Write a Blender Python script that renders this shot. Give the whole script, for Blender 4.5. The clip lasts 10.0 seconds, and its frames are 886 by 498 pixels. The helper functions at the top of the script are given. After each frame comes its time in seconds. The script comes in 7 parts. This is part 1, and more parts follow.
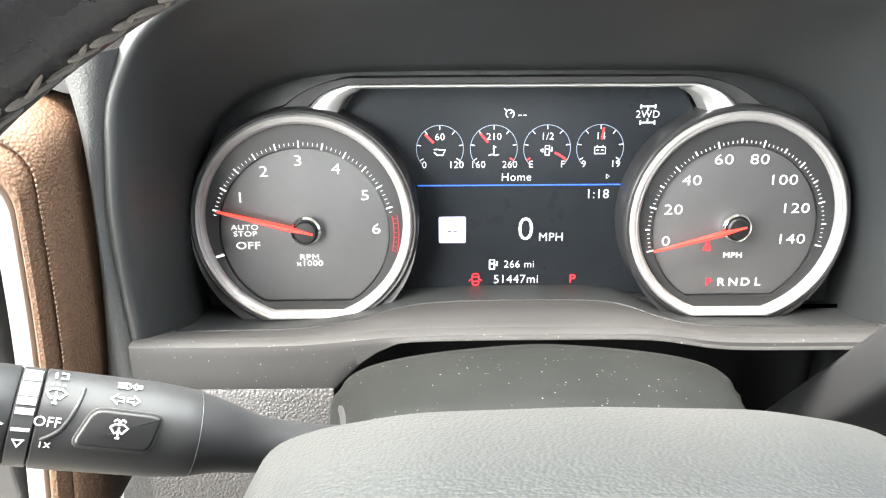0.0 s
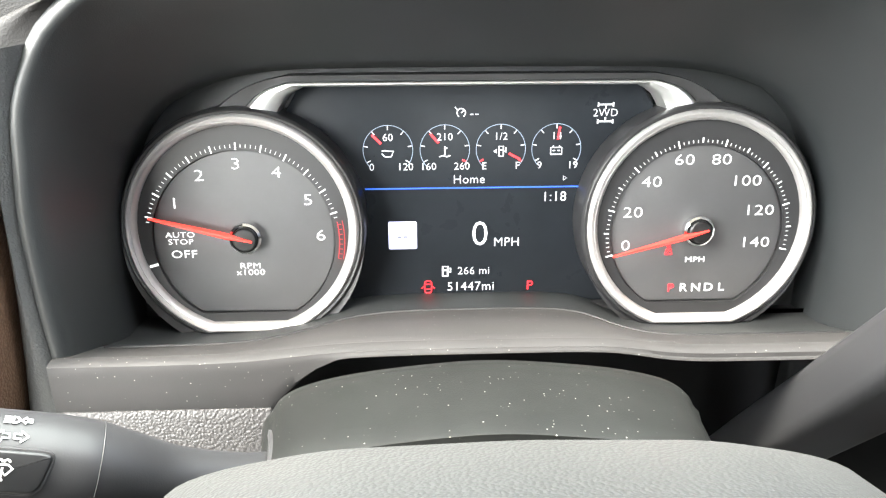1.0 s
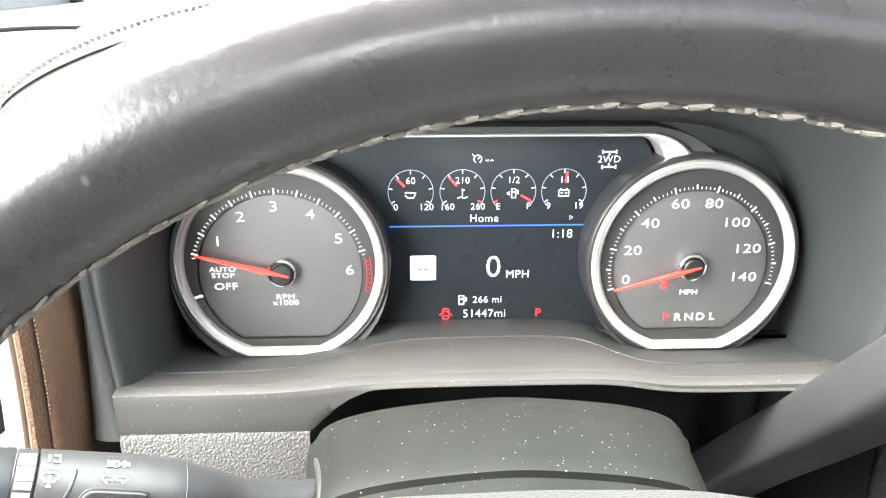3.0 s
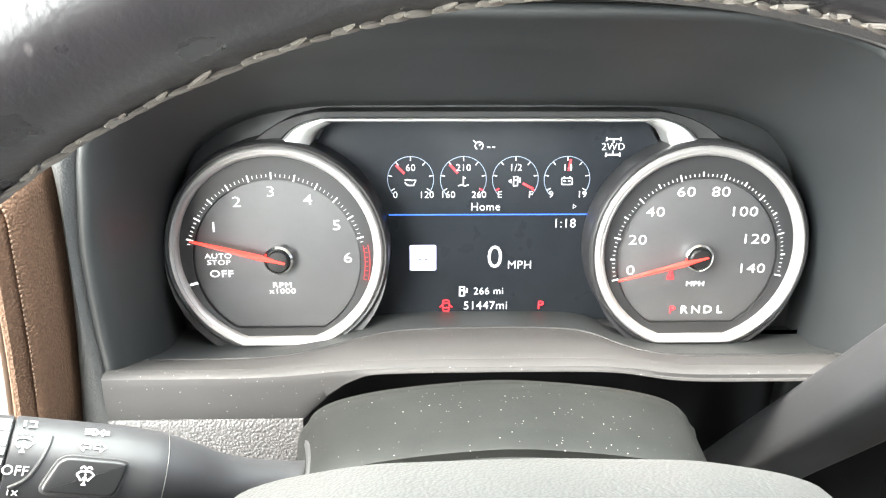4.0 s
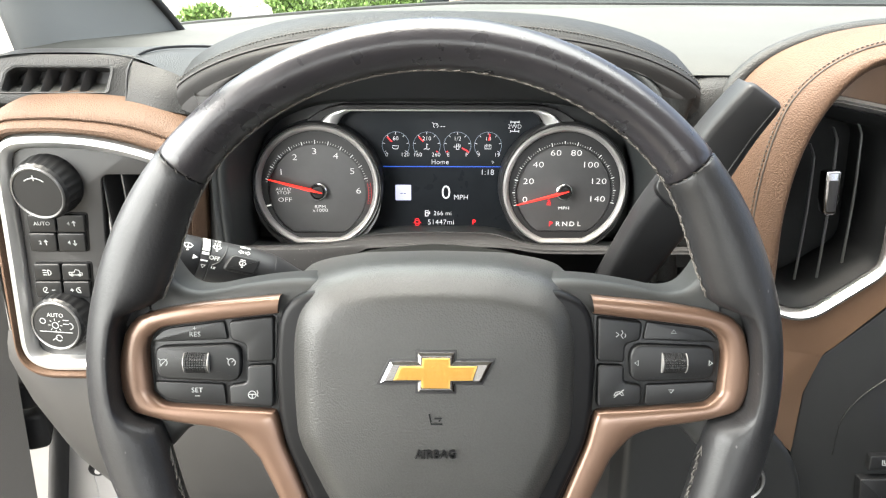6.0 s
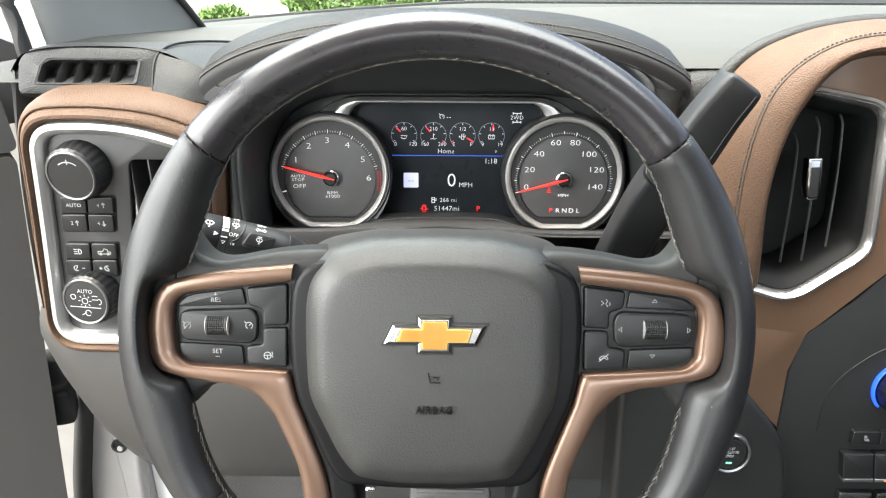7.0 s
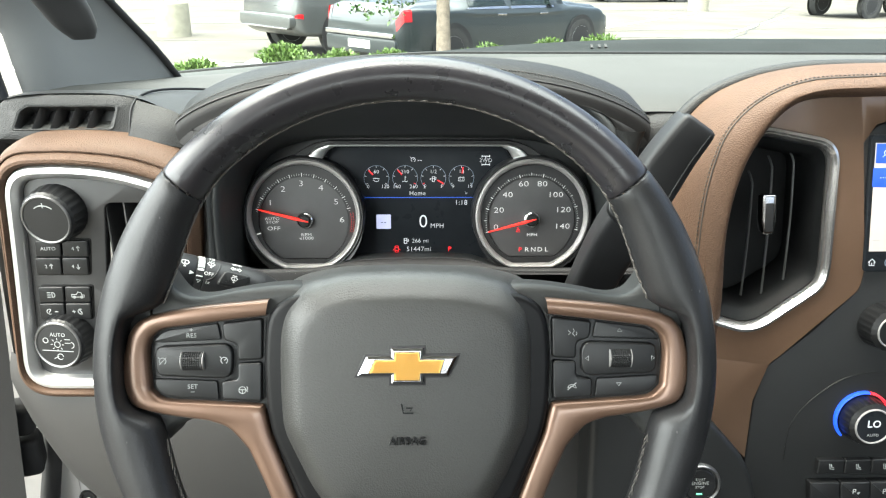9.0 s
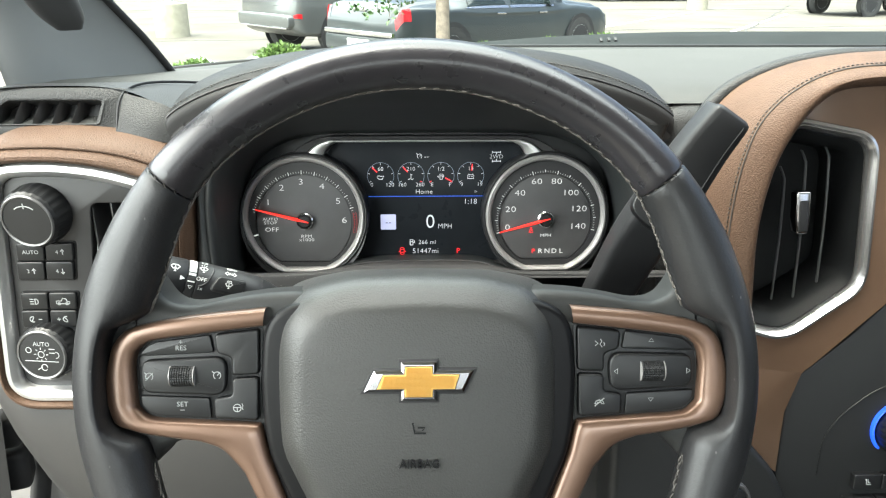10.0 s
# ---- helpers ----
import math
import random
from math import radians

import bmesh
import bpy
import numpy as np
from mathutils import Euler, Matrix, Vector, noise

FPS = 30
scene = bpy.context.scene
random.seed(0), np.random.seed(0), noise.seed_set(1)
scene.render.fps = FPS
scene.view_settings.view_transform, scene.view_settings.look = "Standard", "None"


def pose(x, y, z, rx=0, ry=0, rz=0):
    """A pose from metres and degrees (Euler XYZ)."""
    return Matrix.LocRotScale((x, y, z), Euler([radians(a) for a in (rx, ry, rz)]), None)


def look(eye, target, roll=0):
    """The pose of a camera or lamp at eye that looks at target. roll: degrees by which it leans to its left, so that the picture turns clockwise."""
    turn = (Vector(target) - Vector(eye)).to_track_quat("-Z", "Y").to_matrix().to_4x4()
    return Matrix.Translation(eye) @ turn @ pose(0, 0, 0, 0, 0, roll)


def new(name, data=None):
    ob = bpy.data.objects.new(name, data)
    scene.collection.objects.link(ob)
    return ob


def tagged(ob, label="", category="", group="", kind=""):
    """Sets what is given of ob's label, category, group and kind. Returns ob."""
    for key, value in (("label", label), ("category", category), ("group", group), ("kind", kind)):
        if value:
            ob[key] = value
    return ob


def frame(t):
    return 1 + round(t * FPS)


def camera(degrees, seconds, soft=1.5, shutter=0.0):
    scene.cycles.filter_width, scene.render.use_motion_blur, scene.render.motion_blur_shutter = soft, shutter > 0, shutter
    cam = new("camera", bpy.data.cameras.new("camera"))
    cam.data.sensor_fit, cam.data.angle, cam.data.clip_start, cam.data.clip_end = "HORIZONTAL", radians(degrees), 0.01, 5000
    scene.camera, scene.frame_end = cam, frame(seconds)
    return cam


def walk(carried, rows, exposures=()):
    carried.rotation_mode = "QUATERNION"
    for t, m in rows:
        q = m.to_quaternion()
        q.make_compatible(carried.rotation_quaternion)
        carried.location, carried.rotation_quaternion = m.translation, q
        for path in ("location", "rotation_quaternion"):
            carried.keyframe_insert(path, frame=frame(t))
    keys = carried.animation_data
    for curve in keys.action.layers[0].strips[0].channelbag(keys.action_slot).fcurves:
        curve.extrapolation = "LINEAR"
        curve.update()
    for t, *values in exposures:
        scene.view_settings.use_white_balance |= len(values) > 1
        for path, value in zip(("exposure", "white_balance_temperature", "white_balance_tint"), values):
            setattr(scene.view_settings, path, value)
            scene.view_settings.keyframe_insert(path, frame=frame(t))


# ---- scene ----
cam = camera(61.8, 10.0, 1.2)
PATH = [
    (0, (0.018, 0.01, 1.519), (0.035, 1.827, 0.683), -0.2),
    (0.5, (0.035, 0.022, 1.511), (0.065, 1.854, 0.711), -0.1),
    (1, (0.033, 0.029, 1.515), (0.104, 1.842, 0.672), -0.0),
    (1.5, (0.034, 0.028, 1.505), (0.112, 1.862, 0.711), 0.1),
    (2, (0.016, 0.02, 1.516), (0.117, 1.844, 0.701), 0.5),
    (2.5, (0.014, -0.003, 1.542), (0.076, 1.823, 0.727), 0.4),
    (2.7, (0.017, 0.01, 1.559), (0.097, 1.791, 0.652), 0.4),
    (4, (0.027, 0.009, 1.537), (0.077, 1.822, 0.695), 0.4),
    (4.5, (0.029, 0.011, 1.53), (0.079, 1.829, 0.698), 0.4),
    (5, (0.031, 0.008, 1.535), (0.089, 1.811, 0.697), 0.5),
    (5.5, (0.054, -0.128, 1.576), (0.095, 1.68, 0.721), 0.4),
    (5.7, (0.056, -0.194, 1.595), (0.087, 1.615, 0.743), 0.4),
    (6.8, (0.061, -0.296, 1.608), (0.044, 1.515, 0.759), 0.2),
    (7, (0.065, -0.296, 1.604), (0.042, 1.516, 0.757), 0.2),
    (7.5, (0.071, -0.314, 1.607), (0.059, 1.501, 0.768), 0.2),
    (8, (0.068, -0.32, 1.606), (0.089, 1.516, 0.812), 0.4),
    (8.5, (0.07, -0.325, 1.613), (0.108, 1.527, 0.859), 0.3),
    (9, (0.067, -0.313, 1.601), (0.113, 1.551, 0.878), 0.3),
    (9.5, (0.068, -0.307, 1.595), (0.117, 1.561, 0.881), 0.3),
    (10, (0.06, -0.275, 1.588), (0.107, 1.589, 0.865), 0.1),
]
EXPOSURES = [(0.0, 4.58, 6450, 3), (2.0, 4.62, 6450, 3), (2.5, 4.78, 6400, 2), (4.0, 4.9, 6400, 2), (5.0, 4.96, 6400, 2), (5.3, 5.0, 6450, 3), (5.5, 4.52, 6600, 6), (5.75, 3.9, 6600, 4), (6.6, 3.22, 6400, 3), (7.0, 3.24, 6400, 3), (8.0, 3.28, 6350, 1), (8.6, 3.12, 6300, -1), (10.0, 3.02, 6300, -2)]
walk(cam, [(t, look(eye, target, roll)) for t, eye, target, roll in PATH], EXPOSURES)

# daylight: a bright, clouded sky that lights the cab from all its windows
world = bpy.data.worlds.new("sky")
scene.world = world
world.use_nodes = True
wn = world.node_tree.nodes
sky = wn.new("ShaderNodeTexSky")
sky.sky_type, sky.sun_disc = "NISHITA", False
sky.sun_elevation, sky.sun_rotation = radians(66), radians(-124)
sky.air_density, sky.dust_density, sky.ozone_density = 0.45, 8.0, 0.15
world.node_tree.links.new(sky.outputs[0], wn["Background"].inputs[0])
wn["Background"].inputs[1].default_value = 0.15
sun = new("sun", bpy.data.lights.new("sun", "SUN"))
sun.data.energy, sun.data.angle, sun.data.color = 4.0, radians(140), (1.0, 0.985, 0.96)
sun.matrix_basis = look((-1.2, -0.8, 3.2), (0, 0, 0))

# ---- building tools ----
I4 = Matrix.Identity(4)


def part(name, bm, material, parent=None, label="", angle=38):
    me = bpy.data.meshes.new(name)
    bmesh.ops.recalc_face_normals(bm, faces=bm.faces)
    bm.to_mesh(me)
    bm.free()
    me.materials.append(material)
    for p in me.polygons:
        p.use_smooth = True
    me.set_sharp_from_angle(angle=radians(angle))
    ob = new(name, me)
    if parent is not None:
        ob.parent = parent
        if parent.parent is None:
            ob.matrix_parent_inverse = parent.matrix_basis.inverted()
    return tagged(ob, label)


def thing(name, loc, label, category, group="", kind=""):
    ob = new(name)
    ob.empty_display_size = 0.02
    ob.location = loc
    ob.matrix_basis = Matrix.Translation(loc)
    return tagged(ob, label, category, group, kind)


def fr(x, y, z, lean=0.0, turn=0.0):
    """A plane that faces the driver: local x right, y up, z towards the driver; lean: degrees its top tips away."""
    return Matrix.Translation((x, y, z)) @ Matrix.Rotation(radians(turn), 4, "Z") @ Matrix.Rotation(radians(90 - lean), 4, "X")


def ccw(pts):
    a = sum(p[0] * q[1] - q[0] * p[1] for p, q in zip(pts, pts[1:] + pts[:1]))
    return list(pts) if a > 0 else list(pts)[::-1]


def mir(pts, c=0.0):
    return [(2 * c - p[0], p[1]) for p in pts][::-1]


def fillet(pts, r, n=4):
    out, m = [], len(pts)
    for i in range(m):
        v, a, b = Vector(pts[i][:2]), Vector(pts[i - 1][:2]), Vector(pts[(i + 1) % m][:2])
        ri = r[i] if isinstance(r, (list, tuple)) else r
        da, db = a - v, b - v
        la, lb = min(ri, da.length * 0.48), min(ri, db.length * 0.48)
        p, q = v + da.normalized() * la, v + db.normalized() * lb
        for k in range(n + 1):
            s = k / n
            w = p * (1 - s) ** 2 + v * 2 * s * (1 - s) + q * s * s
            out.append((w.x, w.y))
    return out


def inset(pts, d):
    """A counter-clockwise outline moved inwards by d."""
    out, m = [], len(pts)
    for i in range(m):
        v, a, b = Vector(pts[i]), Vector(pts[i - 1]), Vector(pts[(i + 1) % m])
        e, f = v - a, b - v
        e = e.normalized() if e.length > 1e-9 else Vector((0, 0))
        f = f.normalized() if f.length > 1e-9 else e
        n = Vector((-e.y - f.y, e.x + f.x))
        if n.length < 1e-6:
            n = Vector((-e.y, e.x))
        n.normalize()
        c = max(0.45, n.dot(Vector((-f.y, f.x))))
        out.append((v.x + n.x * d / c, v.y + n.y * d / c))
    return out


def rect(x0, y0, x1, y1):
    return [(x0, y0), (x1, y0), (x1, y1), (x0, y1)]


def disc(cx, cy, r, n=32, a0=0.0, a1=360.0):
    k = n if a1 - a0 >= 360 else n + 1
    return [(cx + r * math.cos(radians(a0 + (a1 - a0) * i / n)), cy + r * math.sin(radians(a0 + (a1 - a0) * i / n))) for i in range(k)]


def catmull(pts, n=6, closed=False):
    P = [Vector(p) for p in pts]
    m, out = len(P), []
    for i in range(m if closed else m - 1):
        p1, p2 = P[i], P[(i + 1) % m]
        p0 = P[i - 1] if (closed or i > 0) else p1 * 2 - p2
        p3 = P[(i + 2) % m] if (closed or i + 2 < m) else p2 * 2 - p1
        for k in range(n):
            t = k / n
            out.append(0.5 * (2 * p1 + (p2 - p0) * t + (2 * p0 - 5 * p1 + 4 * p2 - p3) * t * t + (3 * p1 - p0 - 3 * p2 + p3) * t ** 3))
    if not closed:
        out.append(P[-1].copy())
    return [tuple(v) for v in out]


def resample(pts, n):
    P = [Vector(p) for p in pts]
    acc = [0.0]
    for a, b in zip(P, P[1:]):
        acc.append(acc[-1] + (b - a).length)
    out, j = [], 0
    for i in range(n):
        s = acc[-1] * i / (n - 1)
        while j < len(P) - 2 and acc[j + 1] < s:
            j += 1
        f = (s - acc[j]) / max(1e-9, acc[j + 1] - acc[j])
        out.append(tuple(P[j].lerp(P[j + 1], f)))
    return out


def loft(bm, rings, around=True, along=False, caps=False, M=I4):
    vs = [[bm.verts.new(M @ Vector(p)) for p in ring] for ring in rings]
    n, m = len(vs[0]), len(vs)
    for i in range(m if along else m - 1):
        a, b = vs[i], vs[(i + 1) % m]
        for j in range(n if around else n - 1):
            k = (j + 1) % n
            bm.faces.new((a[j], a[k], b[k], b[j]))
    if caps:
        bm.faces.new(vs[0][::-1])
        bm.faces.new(vs[-1])
    return vs


def plate(bm, pts, w0, w1, bev=0.001, M=I4, steps=3):
    pts = ccw(pts)
    rings = [[(x, y, w0) for x, y in pts]]
    for k in range(steps + 1):
        a = math.pi / 2 * k / steps
        q = inset(pts, bev * (1 - math.cos(a)))
        rings.append([(x, y, w1 - bev + bev * math.sin(a)) for x, y in q])
    loft(bm, rings, caps=True, M=M)


def band(bm, outer, inner, prof, M=I4):
    """A frame between two outlines of as many points; prof: (share from outer to inner, height)."""
    rings = []
    for s, w in prof:
        rings.append([(a[0] + (b[0] - a[0]) * s, a[1] + (b[1] - a[1]) * s, w) for a, b in zip(outer, inner)])
    loft(bm, rings, M=M)


def revolve(bm, prof, n=40, M=I4, rib=None):
    rings = []
    for i, (r, z) in enumerate(prof):
        ring = []
        for j in range(n):
            a = 2 * math.pi * j / n
            k = r * (1 + (rib(i, j) if rib else 0))
            ring.append((k * math.cos(a), k * math.sin(a), z))
        rings.append(ring)
    loft(bm, rings, caps=True, M=M)


def sweep(bm, path, prof, M=I4, up=(0, 0, 1), closed=False, caps=True):
    """prof: points (side, up) or a function of the share along the path."""
    P = [Vector(p) for p in path]
    m, rings = len(P), []
    for i in range(m):
        a = P[i - 1] if (closed or i > 0) else P[i]
        b = P[(i + 1) % m] if (closed or i < m - 1) else P[i]
        t = (b - a).normalized()
        side = t.cross(Vector(up)).normalized()
        top = side.cross(t)
        q = prof(i / max(1, m - 1)) if callable(prof) else prof
        rings.append([tuple(P[i] + side * x + top * y) for x, y in q])
    loft(bm, rings, along=closed, caps=caps and not closed, M=M)


def oval(a, b, n=16):
    return [(a * math.cos(2 * math.pi * i / n), b * math.sin(2 * math.pi * i / n)) for i in range(n)]


def stroke(bm, pts, width, M=I4, h=0.0002, closed=False):
    P = [Vector(p[:2]) for p in pts]
    m, L, R = len(P), [], []
    for i in range(m):
        a = P[i - 1] if (closed or i > 0) else P[i]
        b = P[(i + 1) % m] if (closed or i < m - 1) else P[i]
        t = (b - a)
        t = t.normalized() if t.length > 1e-9 else Vector((1, 0))
        nrm = Vector((-t.y, t.x)) * width / 2
        L.append(P[i] + nrm)
        R.append(P[i] - nrm)
    rings = [[(l.x, l.y, 0), (l.x, l.y, h), (r.x, r.y, h), (r.x, r.y, 0)] for l, r in zip(L, R)]
    loft(bm, rings, along=closed, caps=not closed, M=M)


def at2(M, x, y, s=1.0, w=0.0, rot=0.0):
    return M @ Matrix.Translation((x, y, w)) @ Matrix.Rotation(radians(rot), 4, "Z") @ Matrix.Diagonal((s, s, 1, 1))


def icon(name, lines, M, material, parent, label="", width=0.16):
    """Strokes in a square from -1 to 1; each: points, or (points, True) for a closed one."""
    bm = bmesh.new()
    for ln in lines:
        c = isinstance(ln, tuple) and isinstance(ln[1], bool)
        stroke(bm, ln[0] if c else ln, width, M, closed=c and ln[1])
    return part(name, bm, material, parent, label)


def writing(name, body, size, M, material, parent, label="", ax="CENTER", sx=1.0, h=0.00012, bold=0.0):
    cu = bpy.data.curves.new("writing", "FONT")
    cu.space_character = 1.06
    cu.body, cu.size, cu.align_x, cu.align_y, cu.extrude, cu.resolution_u, cu.offset = body, size, ax, "CENTER", h, 3, bold
    tmp = bpy.data.objects.new("writing", cu)
    me = bpy.data.meshes.new_from_object(tmp)
    bpy.data.objects.remove(tmp)
    bpy.data.curves.remove(cu)
    me.transform(M @ Matrix.Diagonal((sx, 1, 1, 1)))
    me.materials.clear()
    me.materials.append(material)
    ob = new(name, me)
    if parent is not None:
        ob.parent = parent
        if parent.parent is None:
            ob.matrix_parent_inverse = parent.matrix_basis.inverted()
    return tagged(ob, label)


# ---- materials ----
def mat(name, color, rough=0.5, metal=0.0, grain=0.0, grain_size=0.001, spots=0.0, spot_size=0.05, coat=0.0,
        emit=None, power=0.0, cells=False, tint=None, spec=0.5, wear=0.0, dust=0.0, brush=0.0, scuffs=0.0):
    """A surface with colour, gloss and relief at two scales; sizes in metres."""
    m = bpy.data.materials.new(name)
    m.use_nodes = True
    N, L = m.node_tree.nodes, m.node_tree.links
    b = N["Principled BSDF"]
    b.inputs["Base Color"].default_value = (*color, 1)
    b.inputs["Roughness"].default_value = rough
    b.inputs["Metallic"].default_value = metal
    b.inputs["Specular IOR Level"].default_value = spec
    b.inputs["Coat Weight"].default_value = coat
    b.inputs["Coat Roughness"].default_value = 0.08
    if emit:
        b.inputs["Emission Color"].default_value = (*emit, 1)
        b.inputs["Emission Strength"].default_value = power
    co = N.new("ShaderNodeTexCoord")
    out = None
    if spots > 0:
        n = N.new("ShaderNodeTexNoise")
        n.inputs["Scale"].default_value, n.inputs["Detail"].default_value = 1 / spot_size, 6
        L.new(co.outputs["Object"], n.inputs["Vector"])
        r = N.new("ShaderNodeMapRange")
        r.inputs[1].default_value, r.inputs[2].default_value = 0.3, 0.7
        L.new(n.outputs[0], r.inputs[0])
        x = N.new("ShaderNodeMix")
        x.data_type = "RGBA"
        t = tint or tuple(c * (1 - spots) for c in color)
        x.inputs[6].default_value, x.inputs[7].default_value = (*color, 1), (*t, 1)
        L.new(r.outputs[0], x.inputs[0])
        out = x.outputs[2]
        g = N.new("ShaderNodeMapRange")
        g.inputs[3].default_value, g.inputs[4].default_value = max(0.03, rough - 0.12 * spots - wear), min(1, rough + 0.12 * spots)
        L.new(n.outputs[0], g.inputs[0])
        L.new(g.outputs[0], b.inputs["Roughness"])
    if dust > 0:
        # loose specks: small round spots in some of the cells
        n2 = N.new("ShaderNodeTexVoronoi")
        n2.inputs["Scale"].default_value = 420
        L.new(co.outputs["Object"], n2.inputs["Vector"])
        r1 = N.new("ShaderNodeMapRange")
        r1.inputs[1].default_value, r1.inputs[2].default_value, r1.inputs[3].default_value, r1.inputs[4].default_value = 0.05, 0.12, 1.0, 0.0
        L.new(n2.outputs["Distance"], r1.inputs[0])
        sp = N.new("ShaderNodeSeparateColor")
        L.new(n2.outputs["Color"], sp.inputs[0])
        r4 = N.new("ShaderNodeMapRange")
        r4.inputs[1].default_value, r4.inputs[2].default_value, r4.inputs[4].default_value = 0.35, 1.0, dust
        L.new(sp.outputs[0], r4.inputs[0])
        r2 = N.new("ShaderNodeMath")
        r2.operation = "MULTIPLY"
        L.new(r1.outputs[0], r2.inputs[0])
        L.new(r4.outputs[0], r2.inputs[1])
        x2 = N.new("ShaderNodeMix")
        x2.data_type = "RGBA"
        x2.inputs[6].default_value, x2.inputs[7].default_value = (*color, 1), (0.55, 0.54, 0.5, 1)
        if out:
            L.new(out, x2.inputs[6])
        L.new(r2.outputs[0], x2.inputs[0])
        out = x2.outputs[2]
    if scuffs > 0:
        n3 = N.new("ShaderNodeTexVoronoi")
        n3.inputs["Scale"].default_value, n3.inputs["Randomness"].default_value = 120, 1.0
        mp3 = N.new("ShaderNodeMapping")
        mp3.inputs["Scale"].default_value, mp3.inputs["Rotation"].default_value = (1, 0.45, 0.6), (0.4, 0.7, 0.9)
        L.new(co.outputs["Object"], mp3.inputs[0])
        L.new(mp3.outputs[0], n3.inputs["Vector"])
        r3 = N.new("ShaderNodeMapRange")
        r3.inputs[1].default_value, r3.inputs[2].default_value, r3.inputs[3].default_value, r3.inputs[4].default_value = 0.035, 0.075, scuffs, 0.0
        L.new(n3.outputs["Distance"], r3.inputs[0])
        x3 = N.new("ShaderNodeMix")
        x3.data_type = "RGBA"
        x3.inputs[7].default_value = (0.16, 0.15, 0.15, 1)
        L.new(out, x3.inputs[6])
        L.new(r3.outputs[0], x3.inputs[0])
        out = x3.outputs[2]
    if out:
        L.new(out, b.inputs["Base Color"])
    if grain > 0:
        bp = N.new("ShaderNodeBump")
        bp.inputs["Strength"].default_value, bp.inputs["Distance"].default_value = grain, grain_size * 0.35
        if cells:
            v = N.new("ShaderNodeTexVoronoi")
            v.feature = "SMOOTH_F1"
            v.inputs["Smoothness"].default_value = 0.35
            v.inputs["Scale"].default_value = 1 / grain_size
            w = N.new("ShaderNodeTexNoise")
            w.inputs["Scale"].default_value = 0.6 / grain_size
            L.new(co.outputs["Object"], w.inputs["Vector"])
            a = N.new("ShaderNodeVectorMath")
            a.operation = "MULTIPLY_ADD"
            a.inputs[1].default_value = (grain_size * 0.35,) * 3
            L.new(w.outputs["Color"], a.inputs[0])
            L.new(co.outputs["Object"], a.inputs[2])
            L.new(a.outputs[0], v.inputs["Vector"])
            L.new(v.outputs["Distance"], bp.inputs["Height"])
            bp.invert = True
            bp.inputs["Distance"].default_value = grain_size * 0.5
            # pebbled hide: lighter crowns, darker furrows
            pr = N.new("ShaderNodeMapRange")
            pr.inputs[1].default_value, pr.inputs[2].default_value, pr.inputs[3].default_value, pr.inputs[4].default_value = 0.1, 0.7, 1 + 0.16 * grain, 1 - 0.32 * grain
            L.new(v.outputs["Distance"], pr.inputs[0])
            hs = N.new("ShaderNodeHueSaturation")
            hs.inputs["Color"].default_value = (*color, 1)
            if out:
                L.new(out, hs.inputs["Color"])
            L.new(pr.outputs[0], hs.inputs["Value"])
            L.new(hs.outputs[0], b.inputs["Base Color"])
        else:
            v = N.new("ShaderNodeTexNoise")
            v.inputs["Scale"].default_value, v.inputs["Detail"].default_value = 1 / grain_size, 3
            if brush:
                mp = N.new("ShaderNodeMapping")
                mp.inputs["Scale"].default_value = (1, brush, brush)
                L.new(co.outputs["Object"], mp.inputs[0])
                L.new(mp.outputs[0], v.inputs["Vector"])
            else:
                L.new(co.outputs["Object"], v.inputs["Vector"])
            L.new(v.outputs[0], bp.inputs["Height"])
        L.new(bp.outputs[0], b.inputs["Normal"])
    return m


def glow(name, color, power):
    return mat(name, tuple(0.4 * c for c in color), 0.5, emit=color, power=power)


RIM = mat("rim leather", (0.0178, 0.0172, 0.0193), 0.32, grain=0.16, grain_size=0.0016, spots=0.45, spot_size=0.014, tint=(0.0222, 0.0204, 0.0232), wear=0.06, scuffs=0.25)
RIM_SMOOTH = mat("rim grip leather", (0.0175, 0.0175, 0.0185), 0.42, spec=0.35, grain=0.22, grain_size=0.0018, spots=0.3, spot_size=0.02, wear=0.06, scuffs=0.5)
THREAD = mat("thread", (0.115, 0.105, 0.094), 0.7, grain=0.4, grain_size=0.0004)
# stitches on the lower rim: darker than those above
LOW_THREAD = mat("lower rim thread", (0.050, 0.046, 0.042), 0.7, grain=0.4, grain_size=0.0004)
DARK_THREAD = mat("dark thread", (0.030, 0.026, 0.022), 0.7)
PAD = mat("airbag vinyl", (0.030, 0.030, 0.0285), 0.42, spec=0.45, grain=0.34, grain_size=0.0010, cells=True, spots=0.15, spot_size=0.06)
SPOKE_SKIN = mat("spoke vinyl", (0.021, 0.0215, 0.0210), 0.52, spec=0.3, grain=0.15, grain_size=0.0010, spots=0.2, spot_size=0.03)
SHELF = mat("grey shelf plastic", (0.0258, 0.0254, 0.0258), 0.60, spec=0.15, grain=0.2, grain_size=0.0006, spots=0.15, spot_size=0.04, dust=0.5)
PLASTIC = mat("satin black plastic", (0.021, 0.021, 0.0218), 0.42, grain=0.25, grain_size=0.0005, spots=0.2, spot_size=0.03)
PLASTIC_DUSTY = mat("dusty black plastic", (0.0080, 0.0085, 0.0080), 0.55, spec=0.10, grain=0.3, grain_size=0.0005, spots=0.3, spot_size=0.02, dust=0.6)
BUTTON = mat("button plastic", (0.0075, 0.0078, 0.0084), 0.4, spec=0.35, grain=0.15, grain_size=0.0004, spots=0.15, spot_size=0.02)
